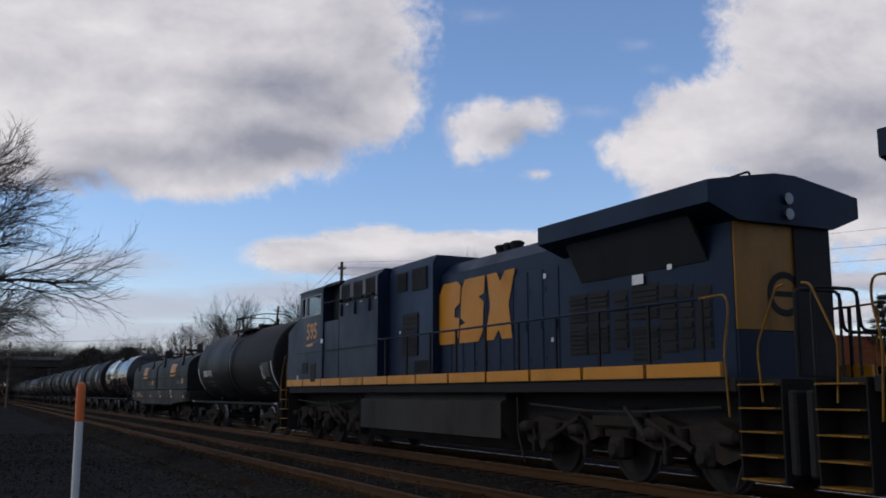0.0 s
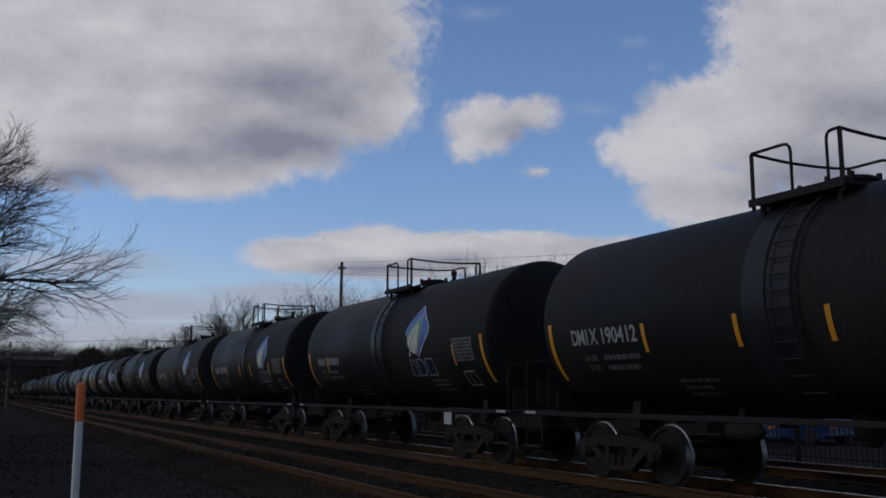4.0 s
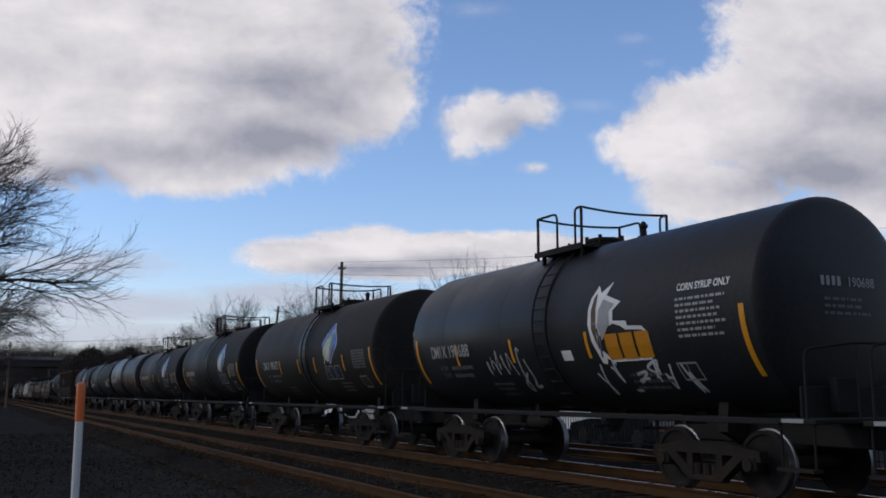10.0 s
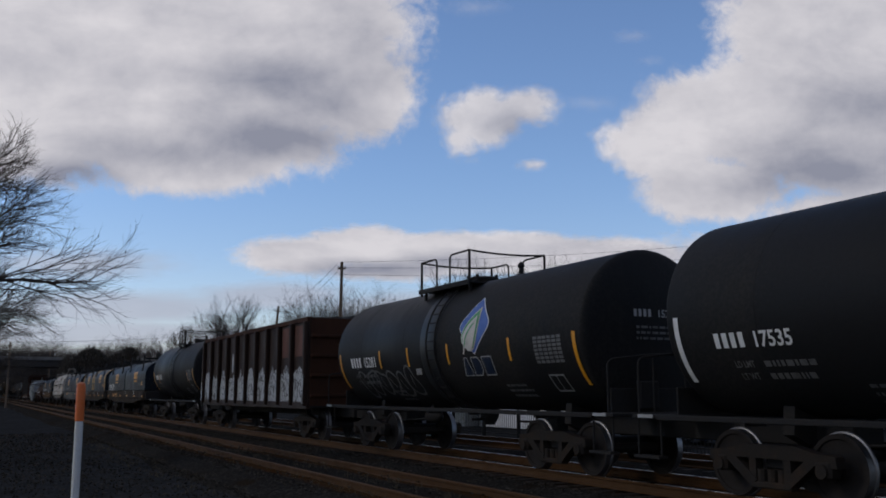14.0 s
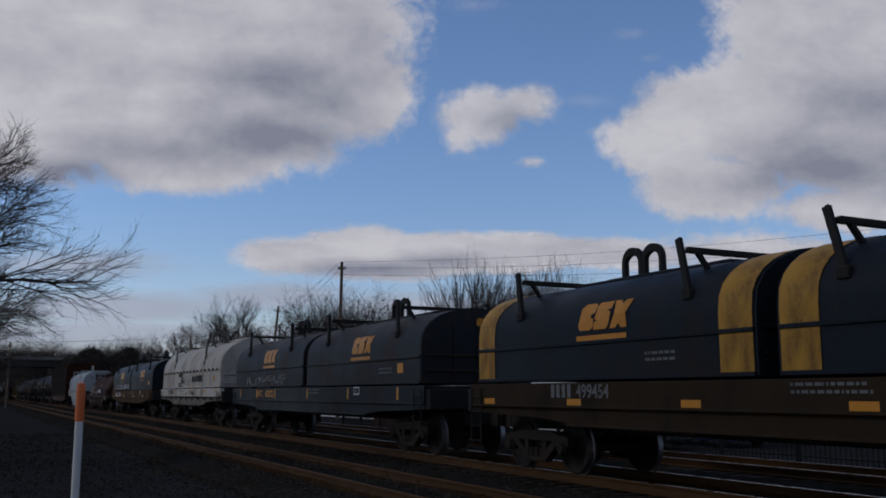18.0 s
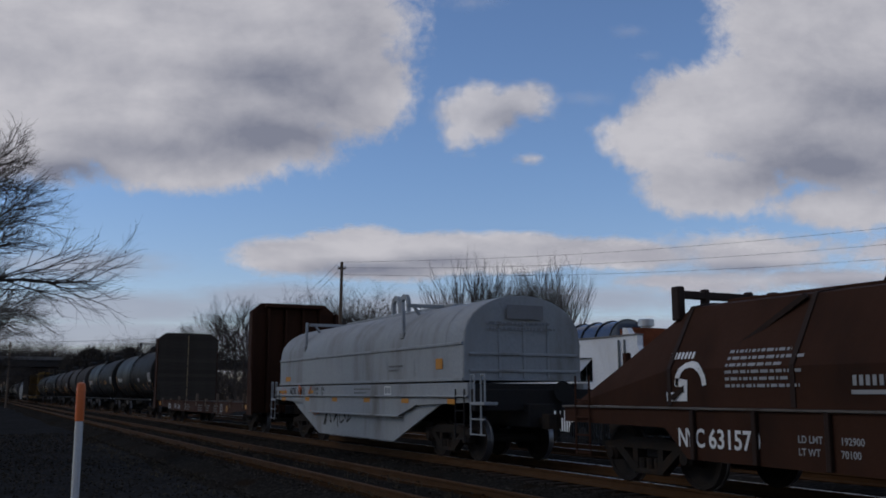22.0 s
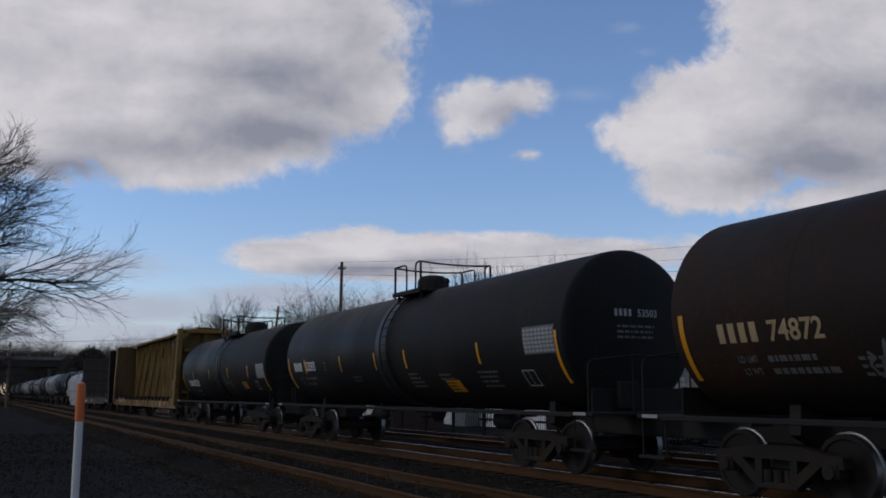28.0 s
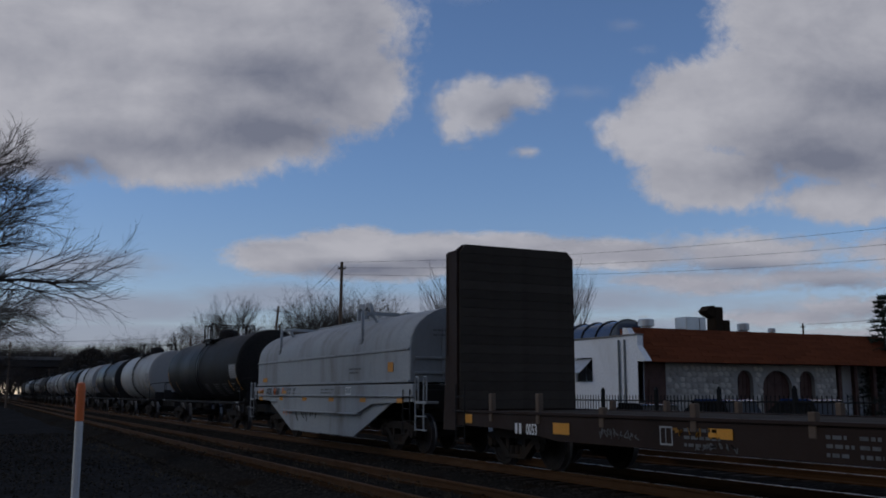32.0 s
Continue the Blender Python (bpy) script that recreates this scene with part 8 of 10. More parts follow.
    six_wheel_truck(car, 7.3)
    six_wheel_truck(car, -7.0)
    coupler(car, 11.5, 1)
    coupler(car, -10.9, -1)
    part("roof_lifting_eye", made("loco_eye", DK, lambda q: q.bend([(-0.3, 0, 4.6), (-0.3, 0, 4.78), (0.35, 0, 4.8), (0.35, 0, 4.62)], 0.02, 0.06)), car, (9.0, 0, 0))
    wall = flat_wall(-0.965, 0.02)
    yellow_word(car, wall, 0.13, 2.50, 1.38, "gold", False, 0.84)
    cabw = flat_wall(-1.5, 0.006)
    writing(car, cabw, digits, -8.05, 3.03, 0.46, "gold", 1.0, "car_number")
    for k, (a, b, z0, z1) in enumerate(((-8.45, -7.9, 2.0, 2.33), (-7.6, -7.15, 1.75, 2.28))):
        part("cab_vent", made("loco_cab_vent_%d" % k, DK, lambda q: q.box(a, b, -1.515, -1.5, z0, z1, 0.006)), car)
    marks("sign_plate", car, cabw, [quad(-8.97, -8.78, 1.74, 1.96)], "dull")
    marks("sign_plate", car, cabw, [quad(-6.72, -6.52, 2.86, 2.98)], "white")
    marks("lightning_mark", car, cabw, [([(-8.16, 2.85), (-6.9, 2.97), (-7.5, 2.88), (-7.4, 2.83), (-7.9, 2.79), (-7.55, 2.90)], [(0, 4, 5), (5, 4, 3, 2), (5, 2, 1)])], "gold")
    for x, z, w, h in ((4.85, 3.55, 0.1, 0.1), (5.1, 2.35, 0.08, 0.08), (7.6, 3.15, 0.3, 0.16), (8.5, 3.3, 0.12, 0.1), (8.9, 3.4, 0.3, 0.1), (-1.6, 2.85, 0.08, 0.08), (-2.7, 2.1, 0.08, 0.08)):
        marks("sign_plate", car, flat_wall(-0.965 if x > 0.3 else -1.16, 0.03), [quad(x, x + w, z, z + h)], "white")
    for k, z in enumerate((3.95, 4.18)):
        part("marker_lamp", made("loco_lamp", "bright", lambda q: q.lathe([(0, 0.08), (0.05, 0.085)], "x", 14)), car, (10.08, 0.0, z + 0.05))
    return car


# ---------------------------------------------------------------- beside the tracks
MAT.update({
    "post_white": surface("white_fibreglass", (0.62, 0.62, 0.60), (0.42, 0.41, 0.38), 0.5, 0, 3.0, 40, 0.05, 0.4),
    "post_orange": surface("faded_orange_fibreglass", (0.62, 0.13, 0.02), (0.42, 0.08, 0.02), 0.5, 0, 4.0, 40, 0.05, 0.4),
    "render_white": surface("white_painted_render", (0.78, 0.79, 0.80), (0.60, 0.59, 0.57), 0.85, 0, 0.5, 12, 0.15, 0.35, 0.6),
    "shingle": surface("brown_roof_shingle", (0.135, 0.041, 0.018), (0.085, 0.030, 0.015), 0.95, 0, 1.5, 20, 0.3, 0.5, 0, 0.12, 0, 0.05),
    "stone": surface("pale_field_stone", (0.44, 0.40, 0.35), (0.25, 0.225, 0.195), 0.9, 0, 2.0, 15, 0.4, 0.5, 0, 0.35),
    "mortar": surface("grey_mortar", (0.33, 0.31, 0.28), (0.22, 0.205, 0.185), 0.95, 0, 2.0, 30, 0.3, 0.5),
    "darkwood": surface("dark_red_brown_timber", (0.06, 0.022, 0.014), (0.03, 0.014, 0.010), 0.7, 0, 2.0, 25, 0.2, 0.5),
    "galv": surface("galvanised_sheet", (0.50, 0.51, 0.52), (0.36, 0.36, 0.36), 0.4, 0.7, 2.0, 25, 0.05, 0.4),
    "duct": surface("painted_grey_duct", (0.17, 0.185, 0.185), (0.11, 0.115, 0.115), 0.5, 0.1, 1.5, 25, 0.05, 0.4),
    "skylight": surface("blue_tinted_glazing", (0.03, 0.045, 0.085), (0.05, 0.06, 0.08), 0.15, 0, 1.0, 10, 0.02, 0.3, 0, 0, 0, 0.8),
    "fence": surface("black_iron", (0.012, 0.012, 0.012), (0.02, 0.016, 0.013), 0.6, 0, 3.0, 40, 0.05, 0.4, 0, 0, 0, 0.1),
    "concrete": surface("stained_concrete", (0.16, 0.15, 0.14), (0.08, 0.075, 0.07), 0.9, 0, 0.4, 10, 0.3, 0.6, 0.7),
    "deckdark": surface("dark_weathered_girder", (0.03, 0.026, 0.024), (0.05, 0.035, 0.025), 0.8, 0, 0.5, 12, 0.2, 0.6, 0.5),
    "bark": surface("grey_brown_bark", (0.055, 0.047, 0.042), (0.035, 0.03, 0.028), 0.95, 0, 2.0, 25, 0.5, 0.5),
    "twig": surface("thin_bare_twigs", (0.060, 0.047, 0.039), (0.04, 0.032, 0.028), 0.9, 0, 2.0, 20, 0.0, 0.5, 0, 0.2),
    "needle": surface("dark_conifer_needles", (0.020, 0.032, 0.018), (0.012, 0.02, 0.012), 0.8, 0, 3.0, 25, 0.0, 0.5),
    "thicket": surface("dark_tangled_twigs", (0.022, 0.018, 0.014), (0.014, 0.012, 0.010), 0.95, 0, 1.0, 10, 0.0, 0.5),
    "grass": surface("dead_grass", (0.075, 0.058, 0.028), (0.045, 0.036, 0.02), 0.9, 0, 3.0, 20, 0.0, 0.5),
    "pole": surface("weathered_pole_timber", (0.12, 0.085, 0.06), (0.07, 0.05, 0.04), 0.9, 0, 2.0, 25, 0.2, 0.5),
    "wire": surface("black_cable", (0.012, 0.012, 0.013), (0.02, 0.02, 0.02), 0.6, 0, 2.0, 20, 0.0, 0.3),
    "blue_car": surface("blue_car_paint", (0.017, 0.038, 0.125), (0.015, 0.03, 0.09), 0.25, 0.2, 1.0, 20, 0.0, 0.2, 0, 0, 0.6),
    "dark_car": surface("dark_car_paint", (0.014, 0.018, 0.024), (0.02, 0.024, 0.03), 0.2, 0.2, 1.0, 20, 0.0, 0.2, 0, 0, 0.6),
    "rubber": surface("tyre_rubber", (0.012, 0.012, 0.012), (0.02, 0.02, 0.02), 0.85, 0, 4.0, 30, 0.1, 0.4),
})

post = thing("marker_post", "round white marker post with a faded orange top", "marker post", at=(*at_depth(137, 800, 9.0).xy, GROUND))
part("shaft", made("marker_shaft", "post_white", lambda q: q.lathe([(-0.1, 0.038), (1.56, 0.038)], "z", 20)), post)
part("cap", made("marker_cap", "post_orange", lambda q: q.lathe([(1.565, 0.042), (1.88, 0.043), (1.925, 0.036), (1.935, 0.01)], "z", 20)), post, label="faded orange sleeve")

def scatter(name, label, mat, count, build, category, seed):
    rng = random.Random(seed)
    sh = Shape()
    for _ in range(count):
        build(sh, rng)
    return tagged(new(name, sh.mesh(name, mat, False, False)), label, category, kind="stuff")


def stone_at(sh, rng):
    d = rng.random() ** 1.6
    x, y = -2 - 45 * d, rng.choice((rng.uniform(5.0, 9.5), rng.uniform(8.2, 9.5), rng.uniform(4.4, 5.4), rng.uniform(0.3, 5.0), rng.uniform(0.3, 5.0)))
    on_bed = abs(y - SIDING) < 1.6 or abs(y - TRACK) < 1.6
    z = -0.19 if on_bed else (-0.36 if abs(y - SIDING) < 2.4 or abs(y - TRACK) < 2.3 else GROUND + 0.02)
    r = rng.uniform(0.010, 0.028) * (1 + d)
    c = Vector((x, y, z + r * 0.3))
    vs = [c + Vector((r * rng.uniform(0.7, 1.2), 0, 0)), c - Vector((r * rng.uniform(0.7, 1.2), 0, 0)), c + Vector((0, r * rng.uniform(0.6, 1.1), 0)), c - Vector((0, r * rng.uniform(0.6, 1.1), 0)), c + Vector((0, 0, r * rng.uniform(0.5, 0.9))), c - Vector((0, 0, r * 0.5))]
    a = rng.uniform(0, 3)
    vs = [c + Matrix.Rotation(a, 3, "Z") @ (v - c) for v in vs]
    sh.add(vs, [(0, 2, 4), (2, 1, 4), (1, 3, 4), (3, 0, 4), (2, 0, 5), (1, 2, 5), (3, 1, 5), (0, 3, 5)])


def pebbles():
    n = Net("loose_crushed_stone")
    r = n.geometry("Random Per Island")
    n.put(n.bsdf.inputs["Base Color"], n.mix(n.math("POWER", r, 1.6), (0.016, 0.014, 0.0115), (0.066, 0.058, 0.048)))
    n.bsdf.inputs["Roughness"].default_value = 0.95
    n.bsdf.inputs["Specular IOR Level"].default_value = 0.0
    return n.mat


MAT["pebble"] = pebbles()
scatter("ballast_stones", "loose grey crushed stones along the tracks", "pebble", 20000, stone_at, "stones", 4)


def tuft(sh, rng):
    x, y = -3 - 40 * rng.random() ** 1.4, rng.choice((SIDING - 0.9, SIDING + 0.9, SIDING + 0.2, TRACK - 1.6, 3.9, 4.6)) + rng.uniform(-0.25, 0.25)
    z = -0.2 if abs(y - SIDING) < 1.6 else -0.36
    for _ in range(9):
        a, l = rng.uniform(0, 6.3), rng.uniform(0.05, 0.16)
        b = Vector((x + rng.uniform(-0.08, 0.08), y + rng.uniform(-0.08, 0.08), z - 0.02))
        tip = b + Vector((cos(a) * l * 0.6, sin(a) * l * 0.6, l))
        s_ = Vector((-sin(a), cos(a), 0)) * 0.004
        sh.add([b - s_, b + s_, tip], [(0, 1, 2)])


scatter("grass", "sparse dead grass between the rails", "grass", 700, tuft, "grass", 5)


# ---------------------------------------------------------------- trees
def limb(sh, p, d, length, r, rng, level, levels, spread, lift, twigs, n):
    """One limb of a bare tree, and what grows from it."""
    steps = 5 if level < 2 else 4
    pts, q, v = [p], p.copy(), d.normalized()
    for _ in range(steps):
        v = (v + Vector((rng.uniform(-1, 1), rng.uniform(-1, 1), rng.uniform(-1, 1))) * 0.16 + Vector((0, 0, lift * 0.10))).normalized()
        q = q + v * length / steps
        pts.append(q.copy())
    target = sh if level < 2 else twigs
    sides = 7 if level == 0 else (5 if level == 1 else 3)
    k = len(pts)
    rad = [r * (1 - 0.55 * i / (k - 1)) for i in range(k)]
    if level >= levels:
        rad[-1] = r * 0.25
    a = v.orthogonal().normalized()
    ring_, fs = [], []
    for i, w in enumerate(pts):
        t = (pts[min(i + 1, k - 1)] - pts[max(i - 1, 0)]).normalized()
        a = (a - t * a.dot(t)).normalized()
        b = t.cross(a)
        ring_ += [w + rad[i] * (a * cos(2 * pi * j / sides) + b * sin(2 * pi * j / sides)) for j in range(sides)]
        if i:
            fs += [((i - 1) * sides + j, (i - 1) * sides + (j + 1) % sides, i * sides + (j + 1) % sides, i * sides + j) for j in range(sides)]
    target.add(ring_, fs)
    if level >= levels:
        return
    for c in range(n[level]):
        t = 0.30 + 0.70 * (c + rng.random()) / n[level]
        i = min(k - 2, int(t * (k - 1)))
        f = t * (k - 1) - i
        o = pts[i].lerp(pts[i + 1], min(1.0, f))
        axis = (pts[i + 1] - pts[i]).normalized()
        side = axis.orthogonal().normalized()
        side.rotate(Matrix.Rotation(rng.uniform(0, 2 * pi), 3, axis))
        nd = (axis * (1.0 - spread * 0.5) + side * spread * rng.uniform(0.6, 1.2)).normalized()
        limb(sh, o, nd, length * rng.uniform(0.48, 0.68) * (1 - 0.25 * (t - 0.3)), rad[i] * 0.6, rng, level + 1, levels, spread, lift, twigs, n)


def bare_tree(label, at, height, seed, spread=0.75, lift=1.0, levels=4, n=(6, 6, 6, 5), lean=(0, 0), thick=0.018, fork=0, turn=0.0, open_=0.6):
    rng = random.Random(seed)
    tree = thing("tree", label, "tree", "bare trees", at, turn)
    trunk, twigs = Shape(), Shape()
    if fork:
        limb(trunk, Vector((0, 0, -0.3)), Vector((0, 0, 1)), height * 0.14, height * thick, rng, 0, 0, spread, lift, twigs, n)
        for k in range(fork):
            a = 2 * pi * k / fork + rng.uniform(-0.3, 0.3)
            o = rng.uniform(0.4 * open_, open_)
            limb(trunk, Vector((0, 0, height * 0.10)), Vector((cos(a) * o, sin(a) * o, 1)), height * 0.66, height * thick * 0.6, rng, 1, levels, spread, lift, twigs, n)
    else:
        limb(trunk, Vector((0, 0, -0.3)), Vector((lean[0], lean[1], 1)), height * 0.62, height * thick, rng, 0, levels, spread, lift, twigs, n)
    part("trunk", trunk.mesh("trunk", "bark", True, False), tree)
    part("crown", twigs.mesh("crown", "twig", False, False), tree, label="crown of fine bare twigs")
    return tree


def on_ground(px, depth):
    p = at_depth(px, 697, depth)
    return (p.x, p.y, GROUND)


# the large tree whose limbs reach into view beside the camera
def reaching_tree():
    rng = random.Random(11)
    x, y, z = on_ground(-125, 24)
    tree = thing("tree", "large bare tree with long spreading limbs", "tree", "bare trees", (x, y, z))
    trunk, twigs = Shape(), Shape()
    limb(trunk, Vector((0, 0, -0.3)), Vector((0, 0, 1)), 7.6, 0.24, rng, 0, 0, 0.7, 0.5, twigs, (0, 0, 0, 0))
    # height of the fork, reach to the side, rise, reach in depth
    for h, side, rise, deep, r in ((4.5, 3.5, 0.40, 0.3, 0.055), (7.2, 1.7, 0.9, -0.5, 0.038), (7.0, 1.6, 0.3, 0.6, 0.034), (6.6, 1.7, 0.8, 0.2, 0.034), (5.7, 2.1, 0.5, 0.6, 0.040), (5.4, 2.0, 0.1, -0.6, 0.036), (6.0, 1.9, 0.2, 0.9, 0.034), (5.0, 1.8, 0.7, -0.3, 0.032),
                                   (3.9, 2.1, 0.2, 0.4, 0.036), (3.4, 1.9, 0.0, -0.5, 0.032), (2.9, 1.8, 0.2, 0.2, 0.032), (4.6, 1.9, -0.1, 0.2, 0.032), (3.6, 1.6, 0.5, 0.8, 0.030), (2.6, 1.5, 0.6, -0.4, 0.030), (2.4, 1.8, -0.1, 0.6, 0.030), (4.2, 1.7, -0.3, 0.9, 0.030), (7.0, -1.6, 2.0, 0, 0.05), (5.0, -2.4, 1.5, 0.6, 0.06), (4.0, 0.2, 1.6, 2.4, 0.05), (5.2, 0.2, 1.8, -2.4, 0.05)):
        d = RIGHT * side + Vector((0, 0, rise)) + Vector((-0.895, 0.446, 0)) * deep
        limb(trunk, Vector((0, 0, h)), d, d.length, r, rng, 1, 4, 0.50, 0.30, twigs, (0, 9, 8, 5))
    part("trunk", trunk.mesh("trunk", "bark", True, False), tree)
    part("crown", twigs.mesh("crown", "twig", False, False), tree, label="crown of fine bare twigs")
    return tree


reaching_tree()
T1 = bare_tree("vase-shaped bare tree behind the white building", on_ground(835, 82), 12.0, 21, 0.34, 1.6, 4, (6, 6, 5, 4), fork=8, thick=0.016, open_=0.40)
T2 = bare_tree("vase-shaped bare tree behind the white building", on_ground(965, 80), 11.8, 22, 0.34, 1.6, 4, (6, 6, 5, 4), fork=8, thick=0.016, open_=0.40)
T3 = bare_tree("tall bare tree beyond the tracks", on_ground(408, 150), 19.0, 23, 0.7, 0.9, 4, (9, 7, 6, 5), thick=0.015)
T4 = bare_tree("twiggy bare tree with a round crown", on_ground(585, 108), 12.5, 24, 0.75, 0.7, 4, (7, 8, 7, 5), fork=6, thick=0.017)
for src, px, depth, size, turn in ((T3, 318, 165, 0.80, 70), (T3, 270, 180, 0.62, 150), (T4, 545, 112, 0.95, 40), (T4, 625, 112, 0.92, 110), (T4, 672, 110, 0.95, 200), (T2, 795, 86, 0.90, 90), (T1, 992, 84, 0.93, 130), (T3, 440, 165, 0.8, 250), (T3, 372, 158, 0.85, 300), (T3, 425, 150, 0.95, 30), (T3, 395, 160, 0.9, 190), (T3, 290, 170, 0.75, 10), (T3, 335, 165, 0.8, 240), (T3, 455, 170, 0.75, 100), (T1, 870, 83, 0.94, 30), (T2, 935, 84, 0.96, 300), (T1, 905, 86, 0.9, 210), (T4, 560, 108, 1.05, 140), (T4, 605, 106, 1.05, 260), (T4, 650, 110, 1.05, 330),
                                   (T3, 30, 200, 0.55, 20), (T4, -20, 190, 0.8, 60), (T4, 500, 150, 0.8, 300), (T4, 700, 150, 0.9, 10), (T4, 1470, 120, 0.62, 80), (T4, 1180, 140, 0.7, 130), (T4, 335, 130, 0.62, 10), (T4, 455, 132, 0.66, 90)):
    ob = copy_thing(src, Matrix.Translation(on_ground(px, depth)) @ Matrix.Rotation(radians(turn), 4, "Z"))
    ob.scale = (size, size, size)
rng_ = random.Random(8)
for k in range(44):
    px = -60 + k * 7.2 + rng_.uniform(-4, 4)
    ob = copy_thing(T4, Matrix.Translation(on_ground(px, rng_.uniform(225, 265))) @ Matrix.Rotation(rng_.uniform(0, 6), 4, "Z"))
    s_ = rng_.uniform(0.95, 1.2)
    ob.scale = (s_ * 1.2, s_ * 1.2, s_)
    tagged(ob, "dense dark bare thicket beyond the overpass", "tree", "thicket trees")
for k in range(16):
    px = 240 + k * 34 + rng_.uniform(-12, 12)
    ob = copy_thing(T4, Matrix.Translation(on_ground(px, rng_.uniform(120, 150))) @ Matrix.Rotation(rng_.uniform(0, 6), 4, "Z"))
    s_ = rng_.uniform(0.38, 0.55)
    ob.scale = (s_ * 1.5, s_ * 1.5, s_)
    tagged(ob, "low dense bare shrub along the far fence", "shrub", "far shrubs")


def far_woods(sh, rng):
    """One twig of the dense thicket in front of the overpass."""
    px = rng.uniform(92, 264)
    edge = min(1.0, (px - 84) / 30, (276 - px) / 40)
    o = Vector(on_ground(px, rng.uniform(138, 152)))
    h = 8.3 * edge * (0.90 + 0.10 * sin(px * 0.09)) * rng.random() ** 0.55
    e = Vector((rng.uniform(-0.5, 0.5), rng.uniform(-0.5, 0.5), rng.uniform(0.3, 1.0))) * rng.uniform(0.7, 1.7)
    w = e.orthogonal().normalized() * rng.uniform(0.05, 0.12)
    p = o + Vector((0, 0, h))
    sh.add([p - w, p + w, p + e], [(0, 1, 2)])


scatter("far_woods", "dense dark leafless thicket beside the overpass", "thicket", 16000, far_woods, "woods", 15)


def far_hedge(sh, rng):
    """One twig of the scrub along the far side of the yard."""
    px = rng.uniform(225, 700)
    o = Vector(on_ground(px, rng.uniform(112, 150)))
    h = 4.6 * (0.6 + 0.4 * abs(sin(px * 0.03))) * rng.random() ** 0.7
    e = Vector((rng.uniform(-0.5, 0.5), rng.uniform(-0.5, 0.5), rng.uniform(0.3, 1.0))) * rng.uniform(0.6, 1.6)
    w = e.orthogonal().normalized() * rng.uniform(0.03, 0.08)
    p = o + Vector((0, 0, h))
    sh.add([p - w, p + w, p + e], [(0, 1, 2)])


scatter("far_scrub", "dense leafless scrub along the far yard", "twig", 16000, far_hedge, "scrub", 16)


def conifer(label, at, height, width, seed):
    rng = random.Random(seed)
    tree = thing("conifer", label, "tree", "", at)
    part("trunk", made("conifer_trunk_%d" % seed, "bark", lambda q: q.rod((0, 0, -0.2), (0, 0, height), height * 0.02, 8, 0.02)), tree)
    sh = Shape()
    z = height * 0.12
    while z < height:
        reach = width * (1 - z / height) * rng.uniform(0.75, 1.1) + 0.15
        for _ in range(5):
            a = rng.uniform(0, 2 * pi)
            d = Vector((cos(a), sin(a), rng.uniform(-0.12, 0.2)))
            for m in range(14):
                t = (m + 0.5) / 14
                o = Vector((0, 0, z)) + d * reach * t + Vector((0, 0, -0.25 * reach * t * t + 0.12 * t))
                for _k in range(4):
                    e = Vector((rng.uniform(-1, 1), rng.uniform(-1, 1), rng.uniform(-0.2, 0.9))).normalized() * rng.uniform(0.14, 0.34) * (0.6 + 0.05 * height)
                    w = e.orthogonal().normalized() * 0.03 * (0.6 + 0.05 * height)
                    sh.add([o - w, o + w, o + e + d * 0.1], [(0, 1, 2)])
        z += height * 0.035
    part("crown", sh.mesh("conifer_crown", "needle", False, False), tree, label="layered drooping evergreen boughs")
    return tree


conifer("dark evergreen beside the restaurant", on_ground(1572, 46), 6.5, 2.3, 3)
conifer("small dark evergreen behind the roof", on_ground(1069, 62), 6.0, 1.2, 4)


# ---------------------------------------------------------------- poles, wires, overpass
def utility_pole(px, py_top, depth, lean=0.0, arms=1):
    x, y, _ = on_ground(px, depth)
    top = at_depth(px, py_top, depth).z
    pole = thing("utility_pole", "weathered timber utility pole with crossarm", "utility pole", "utility poles", (x, y, GROUND))
    h = top - GROUND
    dx = RIGHT * lean * h
    part("shaft", Shape().rod((0, 0, -0.3), (dx.x, dx.y, h), 0.16, 10, 0.11).mesh("pole_shaft", "pole"), pole)
    for k in range(arms):
        c = dx * (1 - 0.06 * (k + 1)) + Vector((0, 0, h - 0.5 - 0.9 * k))
        part("crossarm", Shape().box(-0.30, 0.30, -0.05, 0.05, -0.05, 0.05, 0.01).mesh("crossarm", "pole"), pole, c, 62)
        for u in (-0.25, -0.1, 0.1, 0.25):
            q = Matrix.Rotation(radians(62), 3, "Z") @ Vector((u, 0, 0.06))
            part("insulator", made("insulator", "duct", lambda s_: s_.lathe([(0, 0.02), (0.04, 0.05), (0.1, 0.05), (0.14, 0.02)], "z", 8)), pole, c + q)
    return pole


utility_pole(598, 459, 68, 0.012, 1)
utility_pole(472, 540, 95, 0.09, 1)
utility_pole(333, 590, 150, 0, 1)
utility_pole(492, 572, 120, 0, 1)
utility_pole(84, 617, 190, 0, 1)
utility_pole(12, 604, 120, 0, 1)


def cable(a, b, sag, r=0.013):
    a, b = Vector(a), Vector(b)
    pts = [a.lerp(b, i / 16) - Vector((0, 0, sag * 4 * (i / 16) * (1 - i / 16))) for i in range(17)]
    tagged(new("overhead_cable", Shape().pipe(pts, r, 4).mesh("overhead_cable", "wire", True, False)), "thin black overhead cable strung between poles", "cable", "overhead cables")


